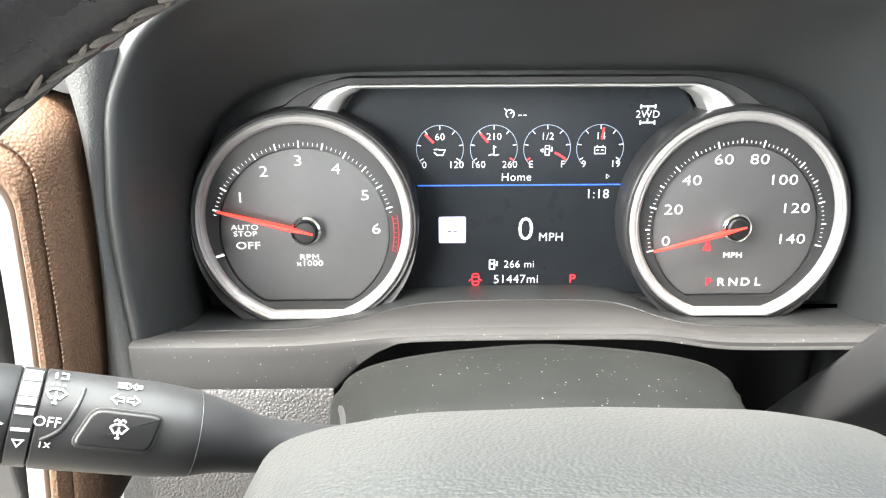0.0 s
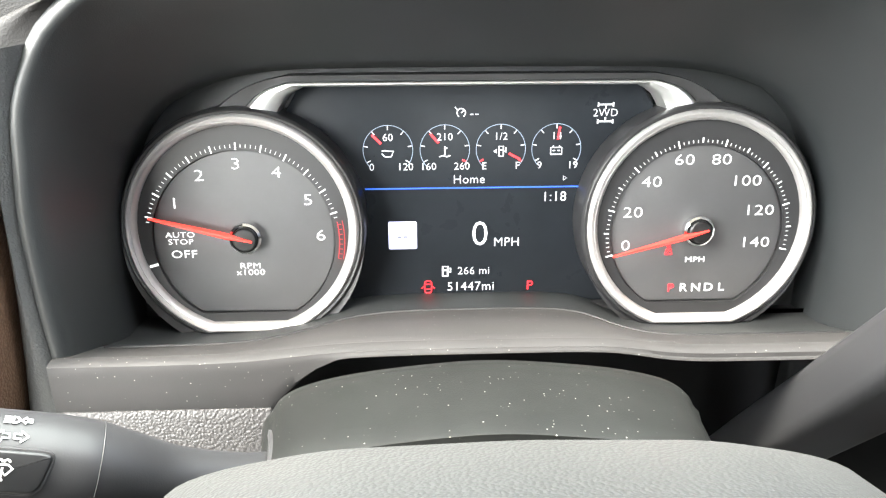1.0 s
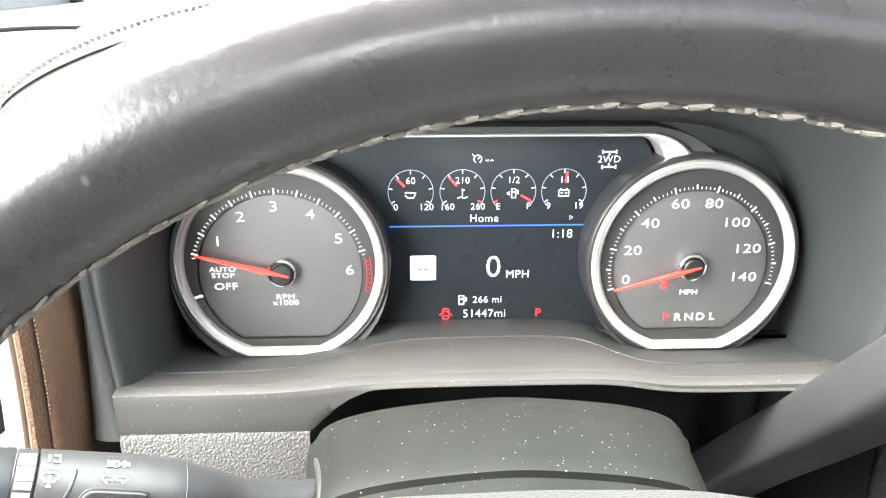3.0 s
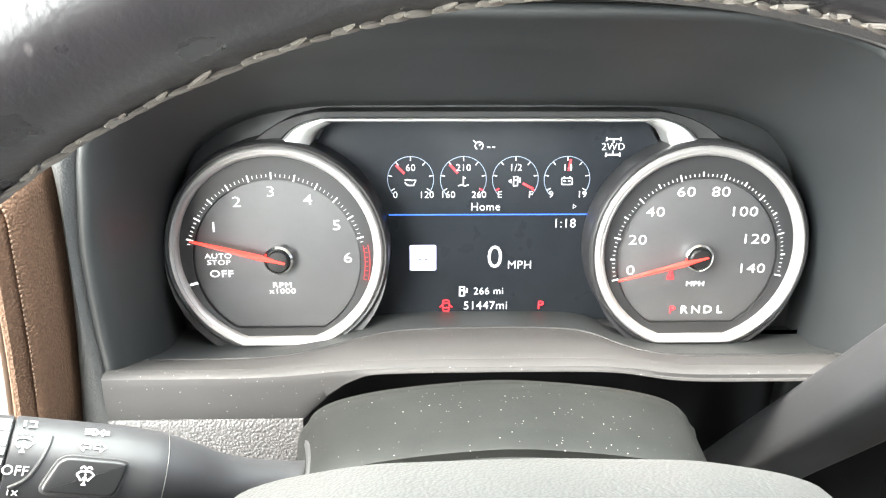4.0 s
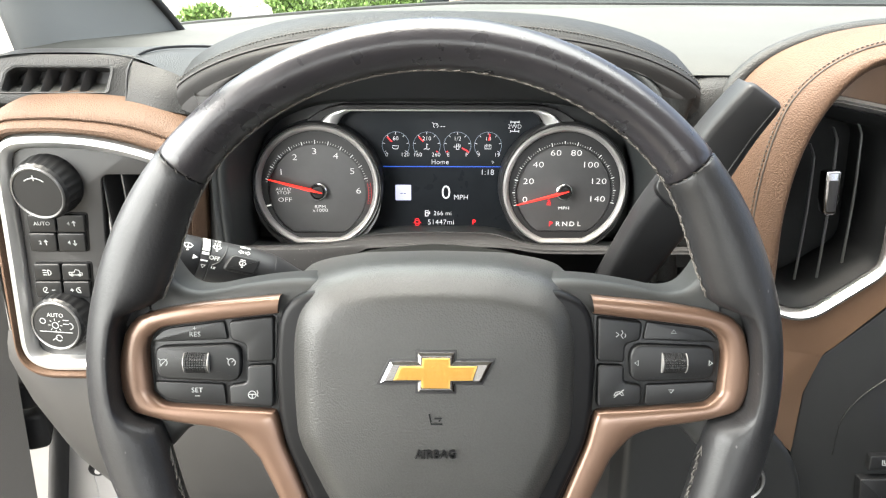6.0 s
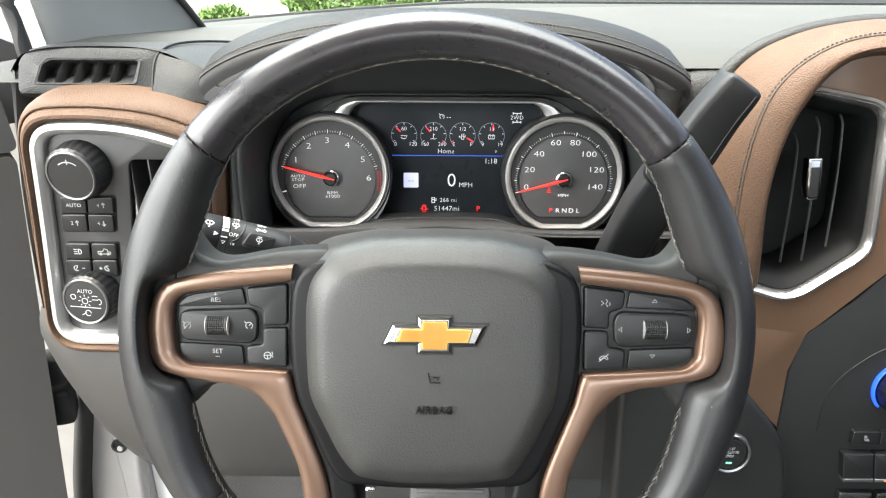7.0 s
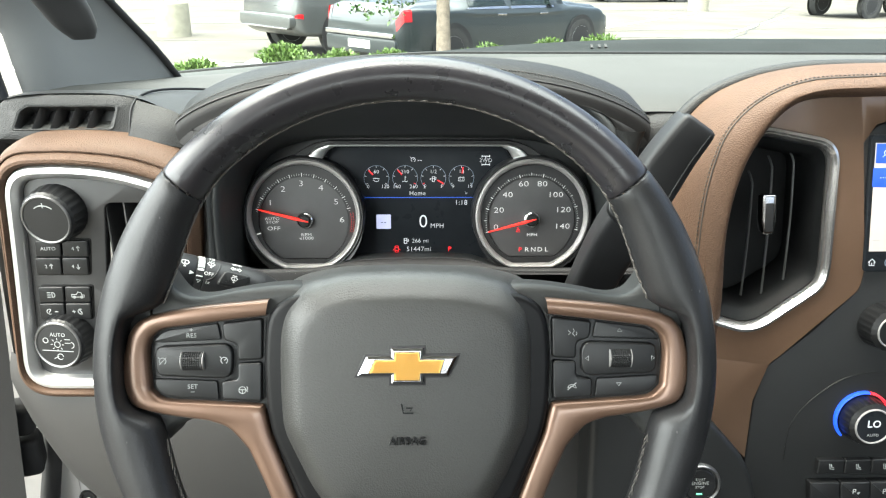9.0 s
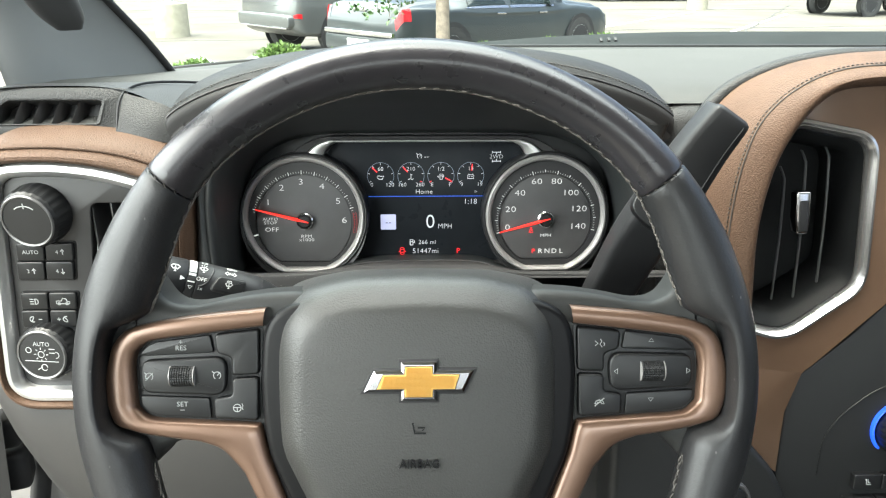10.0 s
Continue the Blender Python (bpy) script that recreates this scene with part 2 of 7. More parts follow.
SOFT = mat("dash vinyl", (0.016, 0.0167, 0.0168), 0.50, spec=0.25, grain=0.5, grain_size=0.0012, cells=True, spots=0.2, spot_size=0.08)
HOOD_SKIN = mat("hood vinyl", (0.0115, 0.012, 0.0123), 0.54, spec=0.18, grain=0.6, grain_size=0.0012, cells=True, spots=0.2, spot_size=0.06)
# darker hood vinyl: shade on the lip and underside is in the colour
LIP_SHADE_SKIN = mat("shaded hood vinyl", (0.0075, 0.0072, 0.0072), 0.5, spec=0.2, grain=0.3, grain_size=0.0007, cells=True, spots=0.2, spot_size=0.06)
# left strip beside the dials: vinyl lightened to stand for light on it
STRIP_LIT = mat("lit strip vinyl", (0.046, 0.048, 0.049), 0.5, spec=0.35, grain=0.4, grain_size=0.0009, cells=True, spots=0.15, spot_size=0.05)
LINING = mat("lining plastic", (0.0170, 0.0190, 0.0200), 0.50, grain=0.3, grain_size=0.0006, spots=0.2, spot_size=0.05)
DASH_FLAT = mat("dash top plastic", (0.036, 0.037, 0.035), 0.70, spec=0.22, grain=0.5, grain_size=0.0012, spots=0.12, spot_size=0.1)
LOWER = mat("lower dash plastic", (0.028, 0.027, 0.0262), 0.52, grain=0.3, grain_size=0.0009, spots=0.12, spot_size=0.08)
KNEE = mat("knee pad vinyl", (0.022, 0.021, 0.0213), 0.50, grain=0.6, grain_size=0.0012, cells=True, spots=0.15, spot_size=0.05)
TAN = mat("tan leather", (0.082, 0.049, 0.0315), 0.60, spec=0.2, grain=0.6, grain_size=0.0012, cells=True, spots=0.15, spot_size=0.05)
BRONZE = mat("bronze trim", (0.145, 0.089, 0.062), 0.33, 0.55, coat=0.22, grain=0.04, grain_size=0.0004, spots=0.15, spot_size=0.05)
GLOSS_BROWN = mat("brown gloss trim", (0.150, 0.094, 0.062), 0.24, 0.45, coat=0.6, spots=0.2, spot_size=0.08)
SILVER = mat("satin silver", (0.58, 0.58, 0.575), 0.33, 0.8, grain=0.06, grain_size=0.0006, spots=0.1, spot_size=0.04)
CHROME = mat("chrome", (0.78, 0.78, 0.79), 0.12, 1.0, spots=0.1, spot_size=0.02)
STEEL = mat("brushed ring", (0.30, 0.29, 0.286), 0.40, 0.35, grain=0.08, grain_size=0.0004, spots=0.1, spot_size=0.02)
CONSOLE = mat("console plastic", (0.0095, 0.010, 0.0103), 0.45, spec=0.3, grain=0.2, grain_size=0.0006, spots=0.2, spot_size=0.05)
GAP = mat("gloss black", (0.005, 0.005, 0.0055), 0.4, spec=0.16, spots=0.2, spot_size=0.03)
LEVER = mat("lever plastic", (0.019, 0.0193, 0.0205), 0.42, spec=0.25, grain=0.15, grain_size=0.0005, spots=0.2, spot_size=0.03)
EMBLEM_MET = mat("emblem chrome", (0.42, 0.42, 0.43), 0.14, 1.0, spots=0.1, spot_size=0.02)
GOLD = mat("gold insert", (0.56, 0.35, 0.10), 0.3, 0.75, grain=0.5, grain_size=0.0007, brush=0.1)
BLACK = mat("deep black", (0.006, 0.006, 0.007), 0.6, spots=0.1)
GLASS_BLACK = mat("display glass", (0.014, 0.016, 0.019), 0.28, spec=0.06, spots=0.2, spot_size=0.02)
KNOB_RING = mat("satin knob ring", (0.19, 0.19, 0.19), 0.3, 0.85, spots=0.1, spot_size=0.02)
FACE = mat("gauge face", (0.057, 0.0565, 0.058), 0.5, grain=0.15, grain_size=0.0004, spots=0.12, spot_size=0.02)
FACE_EDGE = mat("gauge edge", (0.02, 0.02, 0.021), 0.35, spots=0.1)
WHITE = glow("white print", (0.8, 0.8, 0.79), 0.115)
GREY_PRINT = mat("grey print", (0.25, 0.26, 0.26), 0.6, spots=0.05)
RED_DIM = glow("red marks", (0.75, 0.04, 0.05), 0.03)
TAN_THREAD = mat("tan thread", (0.075, 0.045, 0.028), 0.7)
RED = glow("red light", (1.0, 0.02, 0.03), 0.16)
NEEDLE = glow("needle", (1.0, 0.035, 0.025), 0.14)
SCREEN_WHITE = glow("screen white", (0.92, 0.93, 0.98), 0.072)
SCREEN_GREY = glow("screen grey", (0.42, 0.52, 0.68), 0.007)
SCREEN_LILAC = glow("screen square", (0.62, 0.62, 0.92), 0.10)
SCREEN_BLUE = glow("screen blue", (0.03, 0.12, 0.75), 0.10)
BLUE = glow("blue ring", (0.02, 0.10, 1.0), 0.2)
RING_RED = glow("red ring", (1.0, 0.03, 0.05), 0.2)

# ---- steering wheel ----
TILT_W = 17.5
WM = fr(0.056, 0.0744, 1.3738, TILT_W)
wheel = thing("steering_wheel", tuple(WM.translation), "worn black leather steering wheel with bronze trim on its column", "steering wheel")


def grip(a):
    """Half width of the rim at a degrees: thicker at the thumb rests."""
    d = min(abs((a - 22 + 180) % 360 - 180), abs((a - 158 + 180) % 360 - 180))
    e = min(abs((a + 15 + 180) % 360 - 180), abs((a - 195 + 180) % 360 - 180))
    g = 0.0129 + 0.0053 * math.exp(-(d / 16) ** 2) + 0.0048 * math.exp(-(e / 16) ** 2)
    return g


def rim_point(a, f, puff=0.0):
    """On the rim's skin: a round the wheel, f round the tube (0 outwards, 90 to the driver), degrees."""
    g = grip(a)
    rc, x, y = 0.185 - g, (g + puff) * math.cos(radians(f)), (0.0165 + puff) * math.sin(radians(f))
    if x < 0:
        # the trim is let into the inner side of the rim
        n = min(abs((a - 2 + 180) % 360 - 180), abs((a - 178 + 180) % 360 - 180))
        x *= 1 - (1 - (0.0175 - g) / g) * math.exp(-(n / 11.3) ** 10)
    r = rc + x
    return (r * math.cos(radians(a)), r * math.sin(radians(a)), y)


def rim_piece(name, a0, a1, material, label):
    bm = bmesh.new()
    n = max(8, int((a1 - a0) / 2.2))
    rings = []
    for i in range(-2, n + 3):
        a = a0 + (a1 - a0) * min(max(i, 0), n) / n
        puff = -0.0022 if i in (-2, n + 2) else (-0.0006 if i in (-1, n + 1) else 0.0)
        if i == -1:
            a += 0.12
        if i == n + 1:
            a -= 0.12
        if i == 0:
            a += 0.5
        if i == n:
            a -= 0.5
        rings.append([rim_point(a, 360 * k / 28, puff) for k in range(28)])
    loft(bm, rings, caps=True, M=WM)
    return part(name, bm, material, wheel, label, angle=60)


rim_piece("rim", 40, 140, RIM, "perforated-look worn black leather top of the rim")
rim_piece("rim", 140, 217, RIM_SMOOTH, "smooth black leather grip")
rim_piece("rim", 217, 323, RIM, "black leather bottom of the rim")
rim_piece("rim", 323, 400, RIM_SMOOTH, "smooth black leather grip")


def bead(bm, p, q, r, M=I4, n=5):
    """A plump stitch from p to q."""
    p, q = Vector(p), Vector(q)
    t = (q - p).normalized()
    s = t.cross(Vector((0.3, 0.5, 0.8))).normalized()
    u = s.cross(t)
    rings = []
    for f, k in ((0.0, 0.35), (0.2, 0.9), (0.5, 1.0), (0.8, 0.9), (1.0, 0.35)):
        c = p.lerp(q, f)
        rings.append([tuple(c + (s * math.cos(2 * math.pi * j / n) + u * math.sin(2 * math.pi * j / n)) * r * k) for j in range(n)])
    loft(bm, rings, caps=True, M=M)


def rim_stitches(a0, a1, name, material, fc=191, q=1.0, fine=2.9):
    bm = bmesh.new()
    rnd = random.Random(int(a0))
    n = int((a1 - a0) / fine)
    for i in range(n):
        st = (a1 - a0) / n
        a = a0 + st * (i + rnd.uniform(-0.08, 0.08))
        j, k = rnd.uniform(-2, 2), rnd.uniform(1.10, 1.40) * st
        bead(bm, rim_point(a, fc + 6 + j, 0.0002), rim_point(a + k, fc - 5 + j, 0.0006), rnd.uniform(0.0005, 0.0007) * q, WM, 6)
        if i % 2:
            bead(bm, rim_point(a + 0.2 * st, fc - 7 - j, 0.0002), rim_point(a + k * 1.1, fc + 1 - j, 0.0005), 0.00042 * q, WM, 5)
    return tagged(part(name, bm, material, wheel, "beige twisted stitching along the inner edge of the rim"), kind="stuff")


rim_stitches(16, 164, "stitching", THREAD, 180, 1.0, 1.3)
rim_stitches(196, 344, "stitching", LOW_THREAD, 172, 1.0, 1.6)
for a in (40, 140, 217, 323):
    bm = bmesh.new()
    for k in range(15):
        f = 24 * k
        bead(bm, rim_point(a - 0.25, f, 0.0001), rim_point(a + 0.25, f + 9, 0.0001), 0.00028, WM, 4)
    tagged(part("seam_stitching", bm, DARK_THREAD, wheel), kind="stuff")

SPOKE = [(-0.056, 0.0510), (-0.084, 0.0500), (-0.107, 0.0465), (-0.124, 0.0425), (-0.136, 0.0445), (-0.143, 0.053), (-0.150, 0.066), (-0.168, 0.05),
         (-0.173, 0.0), (-0.166, -0.045), (-0.146, -0.047), (-0.140, -0.035), (-0.120, -0.028), (-0.09, -0.032), (-0.056, -0.035)]
TRIM_OUT = [[(-0.082, 0.0425), (-0.122, 0.0385), (-0.150, 0.0335), (-0.1595, 0.0292), (-0.1648, 0.0216)], [(-0.1648, 0.0216), (-0.1684, 0.0061), (-0.1682, -0.0079)],
            [(-0.1682, -0.0079), (-0.1646, -0.0189), (-0.1575, -0.0228), (-0.1426, -0.0265), (-0.119, -0.0300)], [(-0.119, -0.0300), (-0.107, -0.0350), (-0.0955, -0.0475)],
            [(-0.0955, -0.0475), (-0.0830, -0.0765), (-0.0795, -0.0935), (-0.078, -0.110), (-0.077, -0.132)]]
TRIM_IN = [[(-0.0835, 0.0328), (-0.118, 0.0287), (-0.1416, 0.0257), (-0.1466, 0.0240), (-0.1512, 0.0200)], [(-0.1512, 0.0200), (-0.1534, 0.0110), (-0.1522, -0.0108)],
           [(-0.1522, -0.0108), (-0.1470, -0.0160), (-0.1400, -0.0176), (-0.1250, -0.0185), (-0.108, -0.0196)], [(-0.108, -0.0196), (-0.0890, -0.0208), (-0.0855, -0.0235), (-0.0818, -0.0390)],
           [(-0.0818, -0.0390), (-0.0655, -0.084), (-0.062, -0.108), (-0.061, -0.132)]]
PANEL = [(-0.0838, 0.0324), (-0.118, 0.0283), (-0.1416, 0.0253), (-0.1464, 0.0236), (-0.1508, 0.0198), (-0.1529, 0.0110), (-0.1518, -0.0106), (-0.1467, -0.0157), (-0.1398, -0.0172), (-0.0868, -0.0204)]
LEG = [(-0.0860, -0.018), (-0.0815, -0.040), (-0.065, -0.085), (-0.062, -0.108), (-0.0605, -0.132), (-0.045, -0.132), (-0.045, -0.10), (-0.052, -0.072), (-0.066, -0.018)]
for flip in (False, True):
    F = mir if flip else list
    bm = bmesh.new()
    plate(bm, fillet(F(SPOKE), 0.012), -0.032, -0.0032, 0.007, WM, 5)
    part("spoke", bm, SPOKE_SKIN, wheel)
    bm = bmesh.new()
    to_, ti_ = [[q for seg in segs for q in resample(catmull([(*p, 0) for p in seg], 5), 16)[0 if seg is segs[0] else 1:]] for segs in (TRIM_OUT, TRIM_IN)]
    k = -1 if flip else 1
    loft(bm, [[(k * (a[0] + (b[0] - a[0]) * f), a[1] + (b[1] - a[1]) * f, w) for a, b in zip(to_, ti_)]
              for f, w in ((0, -0.02), (0, 0.0002), (0.03, 0.0018), (0.10, 0.0031), (0.24, 0.0039), (0.45, 0.0042), (0.68, 0.0040), (0.86, 0.0034), (0.94, 0.0026), (0.98, 0.0014), (1, -0.0004), (1, -0.02))], around=False, M=WM)
    part("trim", bm, BRONZE, wheel, "satin bronze bezel")
    bm = bmesh.new()
    plate(bm, fillet(F(LEG), 0.006), -0.03, 0.002, 0.004, WM, 4)
    part("lower_spoke", bm, GAP, wheel)
    bm = bmesh.new()
    plate(bm, fillet(F(PANEL), 0.003), -0.015, -0.003, 0.0008, WM)
    part("switch_panel", bm, BUTTON, wheel)

# switches
CRUISE = [(-0.1500, 0.0122), (-0.147, 0.0152), (-0.1070, 0.0165), (-0.1032, 0.0115), (-0.1040, -0.0020), (-0.108, -0.0052), (-0.147, -0.0036), (-0.1500, 0.0002)]
UP_BTN = [(-0.1520, 0.0165), (-0.1502, 0.0196), (-0.1462, 0.0231), (-0.1414, 0.0248), (-0.118, 0.0278), (-0.1125, 0.0286), (-0.1105, 0.0178), (-0.147, 0.0162)]
DN_BTN = [(-0.1515, -0.0046), (-0.147, -0.0047), (-0.1135, -0.0063), (-0.1125, -0.0185), (-0.1396, -0.0168), (-0.1463, -0.0153), (-0.1510, -0.0106)]
TOP_BTN = [(-0.1105, 0.0287), (-0.0855, 0.0317), (-0.0860, 0.0060), (-0.1015, 0.0054), (-0.1015, 0.0155), (-0.1095, 0.0178)]
LOW_BTN = [(-0.1015, 0.0046), (-0.0862, 0.0052), (-0.0868, -0.0196), (-0.1110, -0.0182), (-0.1115, -0.0064), (-0.1015, -0.0050)]


def wheel_button(name, pts, h, r=0.0025, label=""):
    bm = bmesh.new()
    plate(bm, fillet(pts, r), -0.006, h, 0.0014, WM, 4)
    return part(name, bm, BUTTON, wheel, label)


ARROW = [([(-0.8, -0.4), (0.8, -0.4), (0, 0.6)], True)]
CRUISE_ICON = [disc(0, 0, 0.75, 16, -60, 240), [(0, 0), (0.45, 0.45)], [(-1, 0.9), (-0.6, 0.5)]]
for flip in (False, True):
    F = mir if flip else list
    k = -1 if flip else 1
    gap = [inset(ccw(fillet(F(p), 0.002)), 0.0004) for p in (UP_BTN, DN_BTN)]
    for q in gap:
        bm = bmesh.new()
        plate(bm, q, -0.006, -0.0012, 0.0007, WM)
        part("button", bm, BUTTON, wheel)
    b_mid = wheel_button("rocker", inset(ccw(F(CRUISE)), 0.0004), 0.0012, 0.004)
    b_top = wheel_button("button", inset(ccw(F(TOP_BTN)), 0.0004), 0.0008, 0.0025)
    b_low = wheel_button("button", inset(ccw(F(LOW_BTN)), 0.0004), 0.0008, 0.0025)
    # knurled thumb roller
    cx, cy = -0.1273 * k, 0.0060
    bm = bmesh.new()
    RM_ = WM @ Matrix.Translation((cx, cy, -0.0010)) @ Matrix.Rotation(radians(90), 4, "Y") @ Matrix.Diagonal((0.78, 0.78, 0.78, 1))
    revolve(bm, [(0.0062, -0.0072), (0.0074, -0.0068)] + [q for k_ in range(8) for q in ((0.0076, -0.0066 + 0.00166 * k_), (0.0076, -0.0056 + 0.00166 * k_), (0.0072, -0.0053 + 0.00166 * k_))] + [(0.0074, 0.0080), (0.0062, 0.0084)], 56, RM_ @ Matrix.Translation((0, 0, -0.0006)), lambda i, j: 0.045 if j % 2 else 0)
    roller = part("roller", bm, BUTTON, wheel, "knurled black thumb roller", angle=20)
    for sx in (-0.0082, 0.0082):
        bm = bmesh.new()
        revolve(bm, [(0.0062, -0.0004), (0.0076, -0.0003), (0.0076, 0.0003), (0.0062, 0.0004)], 32, RM_ @ Matrix.Translation((0, 0, sx)))
        part("roller_ring", bm, STEEL, roller, "grey metal roller ring")
    sz = 0.0026
    if not flip:
        writing("letters", "RES", 0.0038, at2(WM, -0.1285, 0.0208, 1, -0.001), GREY_PRINT, wheel)
        writing("letters", "+", 0.0038, at2(WM, -0.1285, 0.0240, 1, -0.001), GREY_PRINT, wheel)
        writing("letters", "SET", 0.0038, at2(WM, -0.1285, -0.0100, 1, -0.001), GREY_PRINT, wheel)
        icon("dash_mark", [[(-0.6, 0), (0.6, 0)]], at2(WM, -0.1285, -0.0131, 0.002, -0.001), GREY_PRINT, wheel)
        icon("symbol", CRUISE_ICON, at2(WM, -0.1088, 0.0062, sz, 0.0012), GREY_PRINT, b_mid)
        icon("symbol", CRUISE_ICON + [[(-0.8, -0.8), (0.8, 0.8)]], at2(WM, -0.1450, 0.0060, sz, 0.0012), GREY_PRINT, b_mid)
        icon("symbol", [(disc(0, 0, 0.8, 16), True), [(-0.8, 0.1), (0.8, 0.1)], [(0, 0.1), (0, -0.8)], [(1.2, -0.4), (1.0, 0), (1.2, 0.4), (1.0, 0.9)]], at2(WM, -0.0985, -0.0118, sz, 0.0009), GREY_PRINT, b_low)
    else:
        for x, y, r in ((0.1273, 0.0225, 0), (0.1273, -0.0103, 180), (0.1075, 0.0060, 90), (0.1470, 0.0060, -90)):
            icon("arrow", ARROW, at2(WM, x, y, 0.0018, 0.0012 if abs(x - 0.1273) > 0.01 else -0.0011, r), GREY_PRINT, wheel, width=0.25)
        icon("symbol", [[(-1, 0.5), (-0.4, 0), (-1, -0.5)], [(0.1, 0.9), (0.4, 0.4), (0, -0.2), (0.5, -0.8)], [(0.8, 0.2), (1, -0.2), (0.8, -0.6)]], at2(WM, 0.0985, 0.0215, sz, 0.0009), GREY_PRINT, b_top)
        icon("symbol", [[(-1, -0.3), (-0.7, 0.3), (0, 0.5), (0.7, 0.3), (1, -0.3), (0.5, -0.3), (0.4, 0), (-0.4, 0), (-0.5, -0.3), (-1, -0.3)], [(-1, -0.8), (1, 0.9)]], at2(WM, 0.0985, -0.0112, sz, 0.0009), GREY_PRINT, b_low)

# hub pad
HALF = [(0.0, 0.0692), (0.036, 0.0676), (0.061, 0.0595), (0.0718, 0.0470), (0.0756, 0.0300), (0.0762, 0.0080), (0.0760, -0.0155), (0.0748, -0.0360), (0.0580, -0.0724), (0.0490, -0.0850), (0.0440, -0.0880), (0.020, -0.0912)]
HALF = [(x, y * 0.972 if y > 0 else y) for x, y in HALF]
BACK_HALF = [(0.0, 0.0677), (0.044, 0.0663), (0.068, 0.0615), (0.0805, 0.0558), (0.0862, 0.0405), (0.0775, 0.0080)] + HALF[6:]


def hub_outline(b):
    """The pad's outline, from its front (0) to its broader back edge (1)."""
    pts = [(p[0] + (q[0] - p[0]) * b, p[1] + (q[1] - p[1]) * b) for p, q in zip(HALF, BACK_HALF)]
    return ccw(fillet(pts[::-1] + [(-x * 1.022, y) for x, y in pts[1:]], 0.008))


def hub_rings(bm, prof, c=(0, -0.006)):
    """Rings of the pad: inset, height, and the share by which its upper half is drawn in."""
    rings = []
    for d, w, fy in prof:
        s = 1 - d / 0.07
        ring = [(c[0] + (x - c[0]) * s, c[1] + (y - c[1]) * s) for x, y in hub_outline(max(0.0, min(1.0, -w / 0.070)))]
        rings.append([(x, y * fy if y > 0 else y, w) for x, y in ring])
    loft(bm, rings, caps=True, M=WM)


bm = bmesh.new()
hub_rings(bm, [(0.001, -0.074, 0.845), (0.0, -0.060, 0.856), (0.0, -0.045, 0.870), (0.0, -0.020, 0.884), (0.0, -0.008, 0.876), (0.0003, -0.002, 0.860), (0.0022, 0.0040, 0.840), (0.0052, 0.0078, 0.820), (0.0085, 0.0110, 0.808), (0.0110, 0.0128, 0.805), (0.0135, 0.0137, 0.81), (0.0165, 0.0142, 0.815),
               (0.025, 0.0150, 0.84), (0.040, 0.0162, 0.90), (0.058, 0.0168, 1.0)])
hub = part("airbag_cover", bm, PAD, wheel, "grained black airbag cover", angle=60)
bm = bmesh.new()
SHOULDER = [(0.0, 0.0560), (0.040, 0.0555), (0.066, 0.0525), (0.0785, 0.0450), (0.0835, 0.0330), (0.0852, 0.0050), (0.0842, -0.0200), (0.0812, -0.0380), (0.0630, -0.0800), (0.055, -0.0900), (0.02, -0.0925)]
SHOULDER = [(x, y * 0.87 if y > 0 else y) for x, y in SHOULDER]
plate(bm, fillet(ccw(SHOULDER[::-1] + [(-x, y) for x, y in SHOULDER[1:]]), 0.008), -0.05, 0.0045, 0.004, WM, 4)
part("hub_surround", bm, GAP, wheel, "black gloss edge round the airbag cover")

# emblem: a plain gold bar and cross shape with a bright border
EMB = [(-0.0308, -0.0010), (-0.0241, 0.0128), (-0.0106, 0.0128), (-0.0106, 0.0174), (0.0106, 0.0174), (0.0106, 0.0128), (0.0308, 0.0128),
       (0.0241, -0.0012), (0.0106, -0.0012), (0.0106, -0.0058), (-0.0106, -0.0058), (-0.0106, -0.0010)]
GLD = [(-0.0217, 0.0020), (-0.0184, 0.0094), (-0.0073, 0.0095), (-0.0070, 0.0137), (0.0070, 0.0137), (0.0073, 0.0095), (0.0211, 0.0093), (0.0187, 0.0018), (0.0073, 0.0017), (0.0070, -0.0024), (-0.0074, -0.0023), (-0.0075, 0.0020)]
EM = WM @ Matrix.Translation((0, 0.0, 0.0164))
emblem = ccw(EMB)
bm = bmesh.new()
plate(bm, emblem, -0.004, 0.0006, 0.0004, EM)
part("emblem_bed", bm, BLACK, hub)
bm = bmesh.new()
plate(bm, inset(emblem, 0.0008), -0.002, 0.0022, 0.0020, EM, 2)
eb = part("emblem", bm, EMBLEM_MET, hub, "chrome bordered emblem plate", angle=15)
bm = bmesh.new()
plate(bm, inset(ccw(GLD), -0.0004), 0.0005, 0.0024, 0.0001, EM)
part("insert_edge", bm, BLACK, eb)
bm = bmesh.new()
plate(bm, ccw(GLD), 0.0005, 0.0026, 0.0002, EM)
